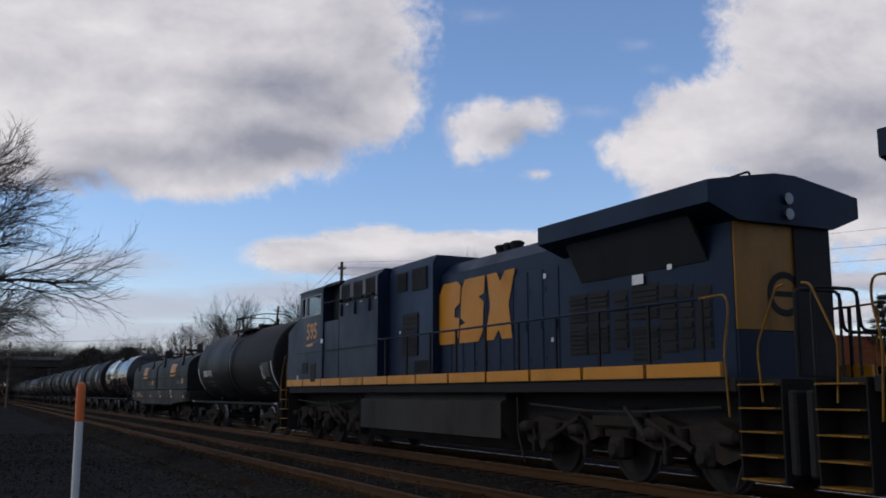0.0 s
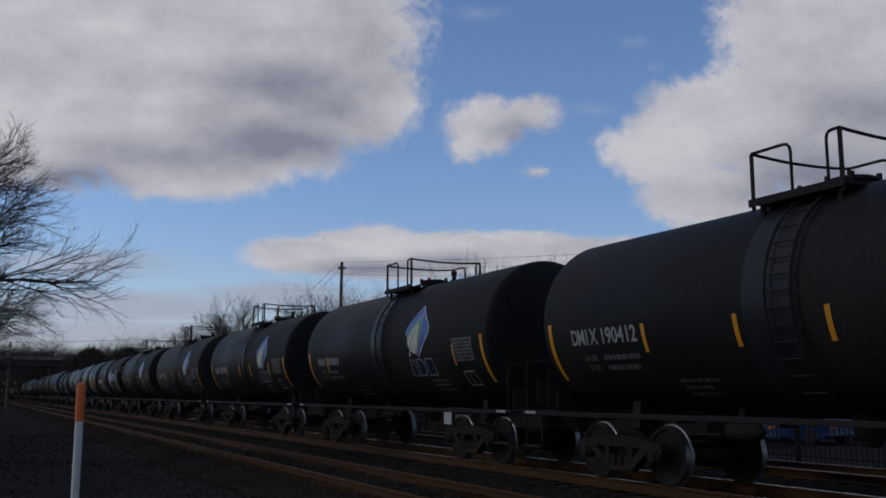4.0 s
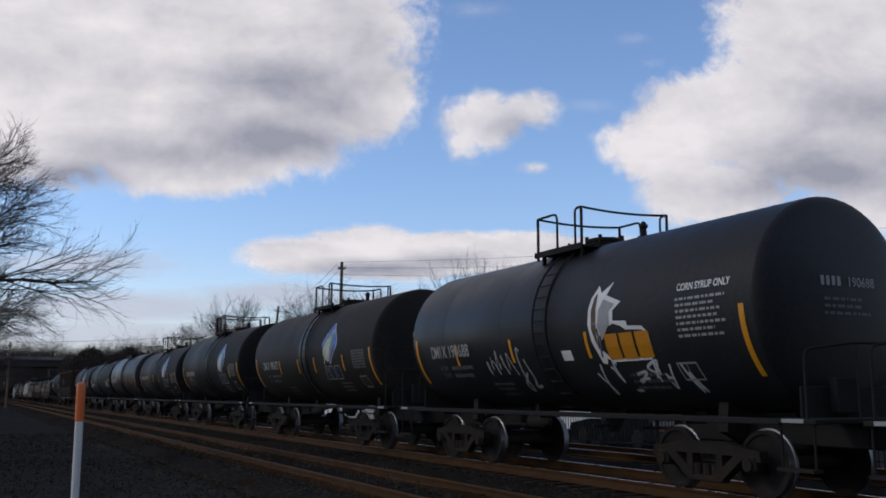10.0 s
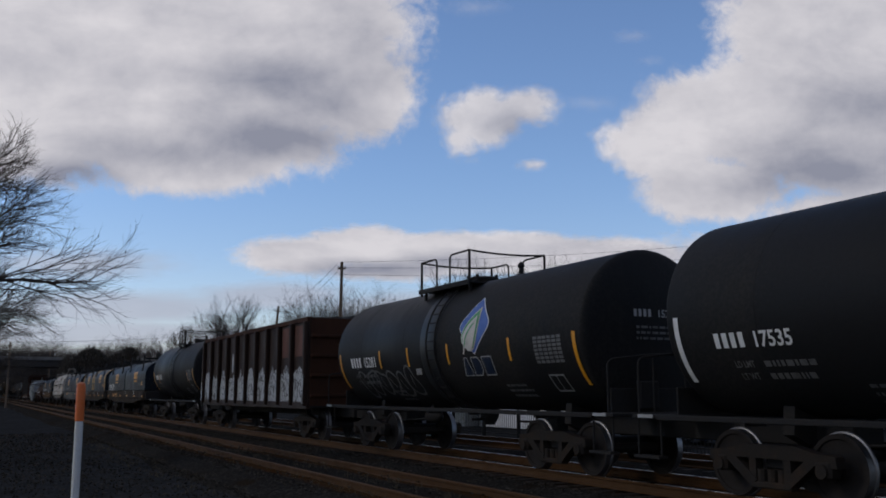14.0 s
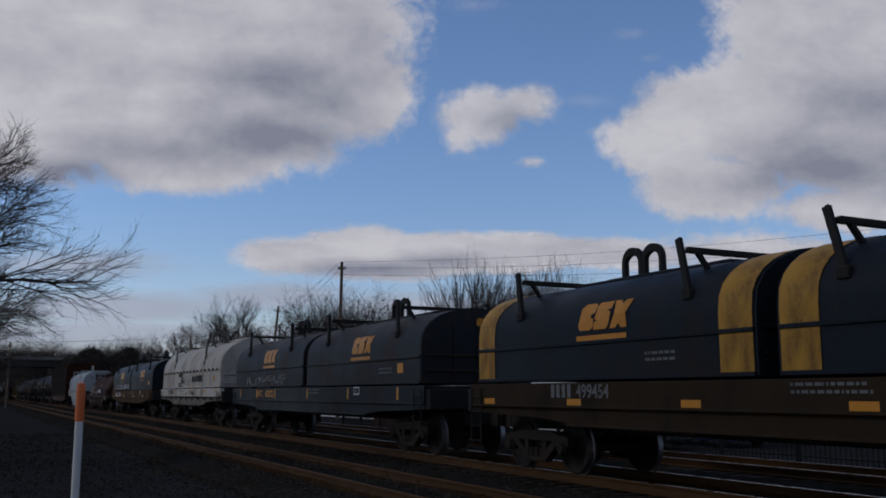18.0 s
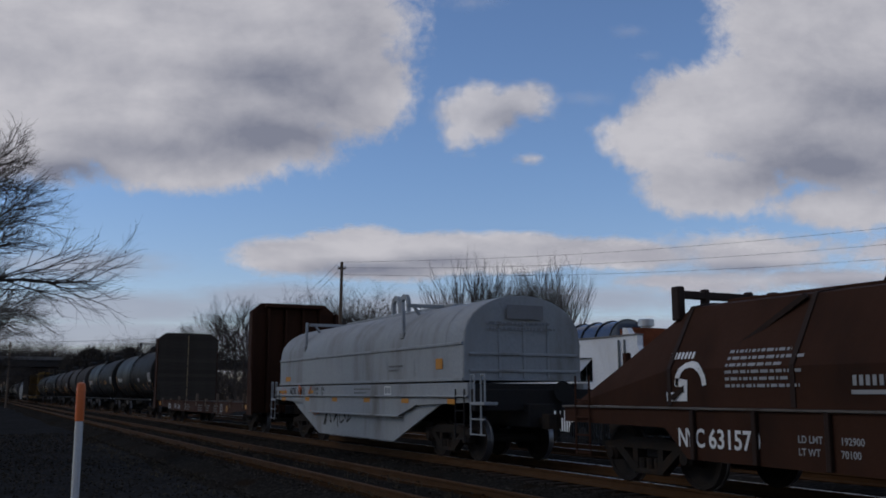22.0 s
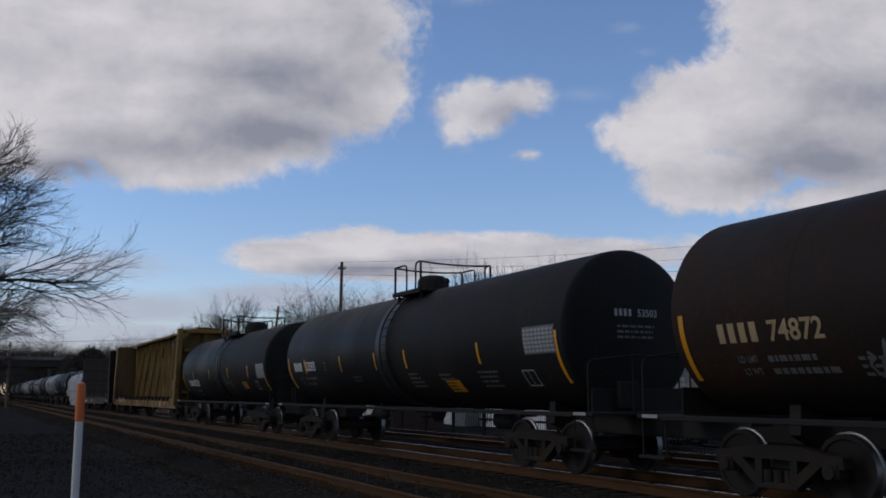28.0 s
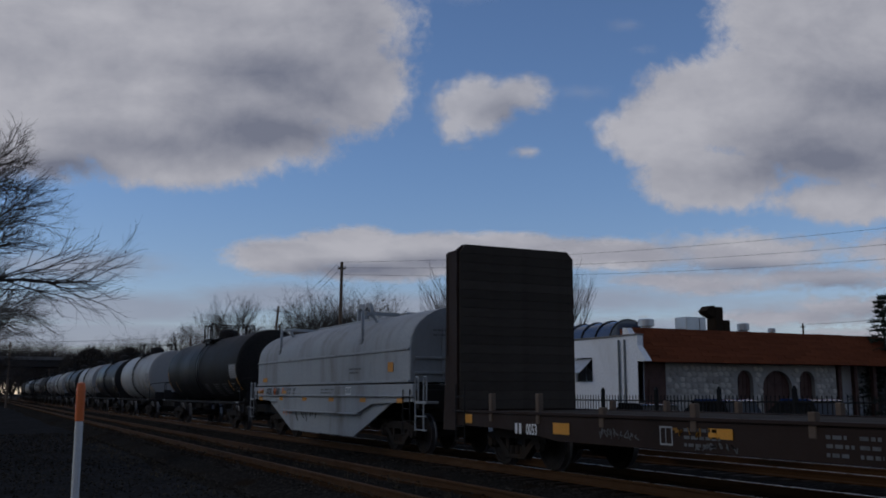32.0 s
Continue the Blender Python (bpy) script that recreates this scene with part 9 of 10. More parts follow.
for y0, y1 in ((464, 400), (474, 430), (486, 456)):
    cable(at_depth(600, y0, 68), at_depth(1600, y1, 58), 0.5)
cable(at_depth(598, 466, 68), at_depth(476, 548, 95), 0.8)
cable(at_depth(598, 480, 68), at_depth(476, 556, 95), 0.8)
cable(at_depth(12, 606, 120), at_depth(335, 596, 150), 0.2, 0.03)
cable(at_depth(335, 593, 150), at_depth(494, 575, 120), 0.3, 0.025)
utility_pole(1428, 571, 120, 0, 1)
utility_pole(1625, 553, 100, 0, 1)
cable(at_depth(1428, 574, 120), at_depth(1625, 556, 100), 0.2, 0.03)

bridge = tagged(new("overpass"), "dark girder road overpass crossing the tracks", "bridge", kind="structure")
bridge.location = (-172, 0, 0)
part("girder", made("bridge_girder", "deckdark", lambda q: (q.box(-5, 5, -60, 62, 5.7, 6.6, 0.05), q.box(-5.2, 5.2, -60, 62, 6.6, 6.85, 0.03))), bridge)
part("parapet", made("bridge_parapet", "concrete", lambda q: q.box(4.9, 5.15, -60, 62, 6.85, 7.35, 0.03)), bridge)
for y in (1.5, 19.5, 34.0, -16.0):
    part("pier", made("bridge_pier", "concrete", lambda q: (q.box(-4.5, 4.5, -0.5, 0.5, GROUND - 0.3, 5.2, 0.05), q.box(-4.8, 4.8, -0.7, 0.7, 5.2, 5.7, 0.05))), bridge, (0, y, 0))
for k in range(30):
    part("rail_post", made("bridge_post", "fence", lambda q: q.box(-0.04, 0.04, -0.04, 0.04, 7.35, 8.2)), bridge, (5.0, -30 + k * 2.6, 0))


# ---------------------------------------------------------------- restaurant building
def wall_with_holes(q, x0, x1, z0, z1, holes, y0, y1):
    """A straight wall along x in one piece, cut through by rectangular openings."""
    xs_ = sorted({x0, x1, *[h[0] for h in holes], *[h[1] for h in holes]})
    zs_ = sorted({z0, z1, *[h[2] for h in holes], *[h[3] for h in holes]})
    nx, nz = len(xs_), len(zs_)
    q.v += [(x, y, z) for y in (y0, y1) for x in xs_ for z in zs_]

    def solid(i, k):
        if not (0 <= i < nx - 1 and 0 <= k < nz - 1):
            return False
        x, z = (xs_[i] + xs_[i + 1]) / 2, (zs_[k] + zs_[k + 1]) / 2
        return not any(h[0] < x < h[1] and h[2] < z < h[3] for h in holes)

    def at(s_, i, k):
        return s_ * nx * nz + i * nz + k
    for i in range(nx - 1):
        for k in range(nz - 1):
            if not solid(i, k):
                continue
            q.f.append((at(0, i, k), at(0, i + 1, k), at(0, i + 1, k + 1), at(0, i, k + 1)))
            q.f.append((at(1, i, k), at(1, i, k + 1), at(1, i + 1, k + 1), at(1, i + 1, k)))
            for di, dk, a, b in ((-1, 0, (i, k), (i, k + 1)), (1, 0, (i + 1, k + 1), (i + 1, k)), (0, -1, (i + 1, k), (i, k)), (0, 1, (i, k + 1), (i + 1, k + 1))):
                if not solid(i + di, k + dk):
                    q.f.append((at(0, *a), at(0, *b), at(1, *b), at(1, *a)))


YW, XC, FLOOR = 25.0, -31.75, -0.35
house = thing("restaurant_building", "white rendered restaurant with brown mansard roof and stone front", "building", at=(0, 0, 0))
H1 = [(-58.6, -57.6, FLOOR, 1.75)]
H2 = [(-45.6, -44.3, 1.95, 3.0), (-41.0, -39.6, 1.95, 3.08), (-36.4, -35.05, 1.92, 3.02)]
part("wall", made("house_wall_a", "render_white", lambda q: wall_with_holes(q, -64.2, -48.8, FLOOR, 4.45, H1, YW, YW + 0.3), False), house, label="white rendered side wall")
part("wall", made("house_wall_b", "render_white", lambda q: wall_with_holes(q, -48.8, XC - 0.05, FLOOR, 3.84, H2, YW, YW + 0.3), False), house, label="white rendered side wall")
part("parapet_cap", made("house_cap", "concrete", lambda q: (q.box(-48.8, XC - 0.05, YW - 0.05, YW + 0.35, 3.842, 3.92, 0.01), q.box(-64.2, -48.8, YW - 0.03, YW + 0.33, 4.452, 4.5, 0.01))), house)
part("sloped_end", made("house_slope", "render_white", lambda q: (q.prism([(-66.6, FLOOR), (-66.6, 2.6), (-64.22, 4.45), (-64.22, FLOOR)], "y", YW + 0.01, YW + 0.3), q.box(-71.5, -66.62, YW - 0.3, YW + 6, FLOOR, 2.55, 0.03))), house)
part("flat_roof", made("house_roof", "duct", lambda q: (q.box(-64.2, -48.8, YW + 0.3, YW + 16, 4.1, 4.2), q.box(-48.8, XC - 1.6, YW + 0.3, YW + 16, 3.55, 3.65))), house)
part("back_wall", made("house_back", "render_white", lambda q: (q.box(-64.2, XC - 0.3, YW + 16, YW + 16.3, FLOOR, 3.8), q.box(-64.2, -63.9, YW + 0.3, YW + 16, FLOOR, 4.3), q.box(-49.0, -48.7, YW + 0.3, YW + 16, 3.6, 4.45))), house)
part("side_door", made("house_door", "duct", lambda q: (q.box(-58.58, -57.62, YW + 0.1, YW + 0.15, FLOOR, 1.74, 0.01), q.lathe([(YW + 0.06, 0.03), (YW + 0.1, 0.03)], "y", 10, (-57.75, 0, 0.65)))), house)
for i, (a, b, z0, z1) in enumerate(H2):
    w = part("window", made("house_pane_%d" % i, "glass", lambda q: q.box(a + 0.05, b - 0.05, YW + 0.16, YW + 0.17, z0 + 0.05, z1 - 0.05)), house, label="dark window pane")
    part("window_frame", made("house_frame_%d" % i, "duct", lambda q: (q.box(a, b, YW + 0.12, YW + 0.2, z0, z0 + 0.05), q.box(a, b, YW + 0.12, YW + 0.2, z1 - 0.05, z1), q.box(a, a + 0.05, YW + 0.12, YW + 0.2, z0 + 0.05, z1 - 0.05), q.box(b - 0.05, b, YW + 0.12, YW + 0.2, z0 + 0.05, z1 - 0.05), q.box((a + b) / 2 - 0.02, (a + b) / 2 + 0.02, YW + 0.13, YW + 0.16, z0 + 0.05, z1 - 0.05))), w)
part("open_sash", made("house_sash", "galv", lambda q: q.prism([(YW + 0.1, 2.98), (YW - 0.62, 2.35), (YW - 0.62, 2.32), (YW + 0.1, 2.94)], "x", -36.3, -35.2)), house, label="top-hung window standing open")
for x in (-48.9, -32.6, -33.0):
    part("downpipe", made("downpipe", "render_white" if x < -40 else "duct", lambda q: q.rod((0, 0, FLOOR), (0, 0, 3.7), 0.05, 8)), house, (x, YW - 0.07, 0))
part("duct_hood", made("duct_hood", "duct", lambda q: (q.prism([(-47.6, 2.85), (-47.5, 3.25), (-47.1, 3.5), (-46.3, 3.45), (-45.6, 3.0), (-45.6, FLOOR), (-46.8, FLOOR), (-46.8, 2.7), (-47.3, 2.7)], "y", YW - 0.95, YW - 0.08))), house, label="curved sheet-metal duct on the wall")
part("wall_ladder", made("wall_ladder", "fence", lambda q: (q.rod((-43.7, YW - 0.75, FLOOR), (-42.9, YW - 0.12, 4.6), 0.025, 6), q.rod((-43.3, YW - 0.75, FLOOR), (-42.5, YW - 0.12, 4.6), 0.025, 6), [q.rod((-43.7 + 0.08 * k, YW - 0.75 + 0.063 * k, FLOOR + 0.5 * k), (-43.3 + 0.08 * k, YW - 0.75 + 0.063 * k, FLOOR + 0.5 * k), 0.018, 6) for k in range(1, 10)])), house)
part("roof_unit", made("roof_unit_a", "duct", lambda q: (q.box(-62.0, -56.6, YW + 4, YW + 6.5, 4.2, 5.55, 0.04), [q.box(-61.5 + k * 1.3, -60.6 + k * 1.3, YW + 3.97, YW + 4.0, 4.5, 5.3, 0.01) for k in range(4)])), house, label="grey rooftop ventilation unit")
part("roof_unit", made("roof_unit_b", "duct", lambda q: (q.prism([(-56.0, 3.7), (-56.0, 5.5), (-54.2, 5.5), (-52.0, 4.6), (-51.6, 3.7)], "y", YW + 3.2, YW + 5.4), q.box(-53.4, -51.7, YW + 3.17, YW + 3.2, 4.0, 4.5))), house, label="grey rooftop intake with sloping hood")
for x, top in ((-46.9, 5.95), (-45.0, 6.35)):
    part("flue", made("flue_%.1f" % top, "galv", lambda q: q.lathe([(3.6, 0.17), (top - 0.2, 0.17), (top - 0.18, 0.1), (top - 0.1, 0.1), (top - 0.08, 0.3), (top, 0.26), (top + 0.05, 0.05)], "z", 16)), house, (x, YW + 1.4, 0), 0, "round galvanised flue with cap")


def vault(q):
    n = 10
    for i in range(n + 1):
        a = pi * i / n
        for x in (-44.4, -35.2):
            q.v.append((x, YW + 2.2 - 1.1 * cos(a), 3.75 + 1.05 * sin(a)))
    for i in range(n):
        q.f.append((2 * i, 2 * i + 1, 2 * i + 3, 2 * i + 2))
    q.f.append(tuple(range(0, 2 * n + 2, 2)))
    q.f.append(tuple(range(1, 2 * n + 3, 2))[::-1])


vt = part("barrel_skylight", made("vault", "skylight", vault), house, label="blue barrel-vault skylight")
for k in range(9):
    x = -44.4 + k * 1.15
    part("skylight_rib", made("vault_rib", "fence", lambda q: q.pipe([(0, YW + 2.2 - 1.13 * cos(pi * i / 10), 3.75 + 1.08 * sin(pi * i / 10)) for i in range(11)], 0.035, 5)), vt, (x, 0, 0))
part("skylight_end", made("vault_end", "galv", lambda q: q.prism([(YW + 2.2 - 1.08 * cos(pi * i / 10), 3.75 + 1.03 * sin(pi * i / 10)) for i in range(11)], "x", 0.0, 0.03)), vt, (-44.46, 0, 0))
# stone front, facing along the tracks
Y1 = 40.5
ARCH = [(30.5, 31.45), (32.0, 33.85), (34.3, 35.3)]
part("gable_end", made("house_gable", "render_white", lambda q: q.prism([(XC - 1.0, FLOOR), (XC - 1.0, 4.2), (XC - 0.75, 4.2), (XC + 0.55, 2.75), (XC - 0.05, 2.75), (XC - 0.05, FLOOR)], "y", YW - 0.02, YW + 0.28)), house, label="white gable cheek of the mansard")


def stone_front(q):
    ys_ = [25.3] + [v for a in ARCH for v in a] + [36.7]
    for a, b in zip(ys_[0::2], ys_[1::2]):
        q.box(XC - 0.35, XC - 0.06, a, b, FLOOR, 2.75)
    for a, b in ARCH:
        r = (b - a) / 2
        spring = 2.45 - r * (0.9 if r > 0.7 else 1.0)
        pts = [(a, 2.75), (a, spring)] + [((a + b) / 2 - r * cos(pi * i / 10), spring + r * (0.9 if r > 0.7 else 1.0) * sin(pi * i / 10)) for i in range(1, 10)] + [(b, spring), (b, 2.75)]
        n = len(pts)
        for i in range(1, n - 2):
            p0, p1 = pts[i], pts[i + 1]
            q.add([(XC - 0.06, *p0), (XC - 0.06, *p1), (XC - 0.06, p1[0], 2.75), (XC - 0.06, p0[0], 2.75), (XC - 0.35, *p0), (XC - 0.35, *p1)], [(0, 1, 2, 3), (0, 4, 5, 1)])


sf = part("stone_wall", made("stone_front", "mortar", stone_front, False), house, label="pale field-stone front wall with arches")
rs = random.Random(12)
STONES = []
for k in range(6):
    def one(q, k=k):
        n = 6 + k % 3
        pts = [(0.17 * rs.uniform(0.72, 1.12) * cos(2 * pi * i / n + k) * 1.15, 0.125 * rs.uniform(0.72, 1.12) * sin(2 * pi * i / n + k)) for i in range(n)]
        q.add([(0.0, a, b) for a, b in pts] + [(0.022, a * 0.88, b * 0.88) for a, b in pts], [(i, (i + 1) % n, n + (i + 1) % n, n + i) for i in range(n)] + [tuple(range(n, 2 * n))])
    STONES.append(made("stone_%d" % k, "stone", one, False))
laid = 0
for row in range(12):
    y = 25.5 + (0.15 if row % 2 else 0)
    z = FLOOR + 0.14 + row * 0.245
    while y < 36.6:
        if not any(a - 0.1 < y < b + 0.1 and z < 2.6 for a, b in ARCH) and y > 26.5 and z > 0.2:
            part("stone", rs.choice(STONES), sf, (XC - 0.065, y + rs.uniform(-0.03, 0.03), z + rs.uniform(-0.03, 0.03)))
        y += rs.uniform(0.27, 0.36)
for a, b in ARCH:
    part("arched_door", made("arch_%.1f" % a, "darkwood", lambda q: (q.box(XC - 0.32, XC - 0.28, a - 0.02, b + 0.02, FLOOR, 2.6), [q.box(XC - 0.28, XC - 0.26, a + (b - a) * i / 4 + 0.03, a + (b - a) * (i + 1) / 4 - 0.03, FLOOR + 0.1, 2.5) for i in range(4)])), house, label="dark timber arched door")
part("entrance_bay", made("house_bay", "darkwood", lambda q: (q.box(XC - 0.3, XC - 0.02, 25.32, 26.45, FLOOR, 2.74, 0.02), q.box(XC - 0.02, XC + 0.02, 25.5, 26.3, FLOOR + 0.2, 2.0, 0.01))), house, label="dark red-brown panelled bay")
for y in (36.9, 38.0, 39.3, 40.3):
    part("porch_column", made("porch_column", "darkwood", lambda q: q.box(-0.12, 0.12, -0.12, 0.12, FLOOR, 2.75, 0.02)), house, (XC - 0.1, y, 0))
part("porch_back", made("porch_back", "render_white", lambda q: q.box(XC - 1.6, XC - 1.5, 36.7, Y1, FLOOR, 2.75)), house)
roof = part("mansard_roof", made("mansard", "shingle", lambda q: q.prism([(XC + 0.55, 2.72), (XC - 0.72, 4.20), (XC - 1.6, 4.20), (XC - 1.6, 2.9), (XC - 0.06, 2.72)], "y", YW + 0.3, Y1 + 0.4), False), house, label="steep brown shingled mansard")
for k in range(11):
    t0 = k / 11
    xa, za = XC + 0.56 - 1.27 * t0, 2.72 + 1.48 * t0
    for j in range(16):
        y0 = YW + 0.3 + (Y1 + 0.1 - YW) * (j + (0.5 if k % 2 else 0.0)) / 16
        y1 = min(y0 + (Y1 + 0.1 - YW) / 16 - 0.02, Y1 + 0.4)
        if y1 > y0 + 0.1:
            part("shingle", made("shingle_%.2f" % (y1 - y0), "shingle", lambda q: q.prism([(0.012, 0.0), (0.016, 0.014), (-0.118, 0.168), (-0.13, 0.15)], "y", 0, y1 - y0), False), roof, (xa + rs.uniform(-0.004, 0.006), y0, za + rs.uniform(-0.01, 0.01)))
for y, r, h, m in ((25.9, 0.36, 0.42, "galv"), (28.6, 0.0, 0.62, "galv"), (31.6, 0.28, 0.42, "galv"), (33.4, 0.18, 0.25, "galv")):
    if r:
        part("roof_vent", made("roof_vent_%.2f" % r, m, lambda q: q.lathe([(3.9, r * 0.7), (4.2 + h * 0.3, r * 0.7), (4.2 + h * 0.35, r), (4.2 + h, r), (4.2 + h + 0.04, r * 0.8), (4.2 + h + 0.05, 0.02)], "z", 20)), house, (XC - 1.3, y + 0.6, 0), 0, "galvanised mushroom vent")
    else:
        part("roof_vent", made("roof_vent_box", m, lambda q: (q.box(-0.4, 0.4, -0.75, 0.0, 4.1, 4.2 + h, 0.03), q.box(-0.4, 0.4, 0.02, 0.4, 4.1, 4.2 + h, 0.03))), house, (XC - 1.3, y + 0.6, 0), 0, "galvanised box vent")
part("exhaust_fan", made("exhaust_fan", "rust", lambda q: (q.box(-0.3, 0.3, -0.35, 0.15, 4.1, 5.35, 0.04), q.box(-0.3, 0.3, 0.15, 0.55, 4.1, 4.75, 0.04), q.prism([(-0.85, 5.15), (-0.7, 5.0), (-0.35, 4.85), (-0.35, 5.4), (-0.6, 5.38)], "x", -0.28, 0.28))), house, (XC - 1.3, 30.6, 0), 0, "rusty rooftop exhaust fan housing")

shed = thing("shed", "low dark shed with a brown gable roof", "shed", at=(-43.6, 19.8, GROUND))
part("shed_body", made("shed_walls", "darkwood", lambda q: q.prism([(-1.2, 0), (-1.2, 1.75), (0, 2.3), (1.2, 1.75), (1.2, 0)], "y", -1.4, 1.4)), shed)
for sgn in (-1, 1):
    part("roof_slope", made("shed_roof", "brown", lambda q: q.prism([(-1.35, 1.70), (-1.35, 1.76), (0.03, 2.40), (0.03, 2.34)], "y", -1.6, 1.6)), shed, (0, 0, 0), 0 if sgn < 0 else 180)

fence = tagged(thing("iron_fence", "black iron picket fence along the far yard", "fence", at=(0, 17.9, GROUND)), kind="structure")
for z in (0.35, 1.62):
    part("fence_rail", made("fence_rail", "fence", lambda q: q.box(-48, -6, -0.02, 0.02, -0.02, 0.02)), fence, (0, 0, z))
for k in range(290):
    part("picket", made("picket", "fence", lambda q: q.box(-0.011, 0.011, -0.011, 0.011, 0.1, 1.78, 0.003)), fence, (-48 + k * 0.145, 0, 0))
for k in range(17):
    part("fence_post", made("fence_post", "fence", lambda q: (q.box(-0.05, 0.05, -0.05, 0.05, 0, 1.95, 0.01), q.lathe([(1.95, 0.06), (2.02, 0.02)], "z", 8))), fence, (-48 + k * 2.6, 0.03, 0))


def parked_car(label, at, turn, paint, h=1.45, L=4.4, boxy=False):
    car = thing("parked_car", label, "car", "parked cars", at, turn)
    a, b = L / 2, 0.86
    side = [(-a, 0.35), (-a, 0.8), (-a + 0.1, 0.92), (-a + 0.8, 0.98), (a - 1.2, 0.96), (a - 0.1, 0.78), (a, 0.6), (a, 0.3), (a - 0.4, 0.22), (-a + 0.3, 0.22)]
    part("body", made("car_body_%s_%.1f" % (paint, L), paint, lambda q: q.prism(side, "y", -b, b)), car)
    cab = [(-a + 0.35, 0.95), (-a + 0.75, h - 0.05), (-a + 1.0, h), (a - 2.2 if not boxy else a - 2.9, h), (a - 1.15 if not boxy else a - 2.2, 0.95)]
    gl = part("cabin_glass", made("car_glass_%.1f_%.2f" % (L, h), "glass", lambda q: q.prism(cab, "y", -b + 0.12, b - 0.12)), car)
    part("roof_panel", made("car_roof_%s_%.1f" % (paint, L), paint, lambda q: q.prism([(cab[1][0] - 0.05, h - 0.05), (cab[2][0], h + 0.02), (cab[3][0], h + 0.02), (cab[3][0] + 0.15, h - 0.06)], "y", -b + 0.1, b - 0.1)), car)
    for sx in (-1, 1):
        for sy in (-1, 1):
            w = part("wheel", made("car_tyre", "rubber", lambda q: q.lathe([(-0.1, 0.2), (-0.1, 0.29), (-0.07, 0.32), (0.07, 0.32), (0.1, 0.29), (0.1, 0.2)], "y", 24)), car, (sx * (a - 0.85), sy * (b - 0.08), 0.32))
            part("rim", made("car_rim", "galv", lambda q: q.lathe([(-0.09, 0.02), (-0.07, 0.2), (0.07, 0.2), (0.09, 0.02)], "y", 16)), w)
        part("lamp", made("car_lamp", "bright" if sx > 0 else "post_orange", lambda q: q.box(-0.03, 0.03, -0.16, 0.16, -0.06, 0.06, 0.015)), car, (sx * (a - 0.02), -0.6, 0.68))
        part("lamp", made("car_lamp", "bright" if sx > 0 else "post_orange", lambda q: q.box(-0.03, 0.03, -0.16, 0.16, -0.06, 0.06, 0.015)), car, (sx * (a - 0.02), 0.6, 0.68))
    return car


parked_car("blue sedan parked behind the iron fence", (-26.2, 28.0, GROUND), 180, "blue_car", 1.62)
parked_car("blue sedan parked beside the restaurant", (-26.4, 24.0, GROUND), 180, "blue_car", 1.60)
parked_car("dark pickup truck parked behind the iron fence", (-26.8, 20.6, GROUND), 180, "dark_car", 1.5, 4.8, True)


# ---------------------------------------------------------------- the train
CARS = [
    locomotive("dark blue diesel locomotive with golden stripe and rusty trucks", -30.6),
    locomotive("dark blue diesel locomotive coupled to its twin", -7.6, 180.0, "812"),
    tank_car("black tank car with white edge strips behind the locomotive", -44.6, 12.6, 14.6, "black", 1.45, 2.55, digits="0471", tape="white", tapes=3, seed=1),
    hood_car("charcoal coil car with two hoods and golden emblems", -63.2, 16.9, "coilgrey", digits="627166", seed=2, sill="coilgrey", print_mat="gold"),
    tank_car("glossy blue-black tank car with amber edge strips", -78.5, 11.6, 13.9, "navy", 1.44, 2.58, digits="15577", seed=3, tapes=4, band="navy"),
]
ROW = [  # left end, paint, emblem, number, band paint, extra label
    (-92.4, "black", "leaf", "190412", None, "with a blue leaf emblem"),
    (-106.0, "black", "leaf", "", None, "with a blue leaf emblem"),
    (-119.3, "black", "leaf", "190538", None, "with a leaf emblem and white number"),
    (-132.87, "dusty", "leaf", "191160", "slate", "under brown dust, with leaf emblem and grey band"),
    (-146.5, "black", "leaf", "190385", "slate", "with a leaf emblem and white number"),
    (-160.46, "black", "diamond", "15063", "black", "with graffiti and a blue diamond"),
    (-173.52, "slate", "dog", "73403", "slate", "with a white and gold emblem"),
    (-187.3, "slate", "leaf", "15855", "pale", "with a wide white centre band"),
    (-200.71, "black", "leaf", "", "black", "with teal graffiti below a leaf emblem"),
    (-214.1, "slate", "dog", "190688", "slate", "with a white and gold emblem"),
    (-228.07, "dusty", "leaf", "190675", "slate", "with a leaf emblem and grey band"),
    (-241.5, "black", "leaf", "", "slate", "with a leaf emblem and faded number"),
    (-255.1, "black", "leaf", "", None, "with a blue leaf emblem"),
    (-268.70, "slate", None, "15750", "slate", "with amber reflective strips"),
    (-296.50, "black", "leaf", "15281", None, "with graffiti and a leaf emblem"),
    (-327.2, "black", None, "15300", None, "with stencilled end lettering"),
]
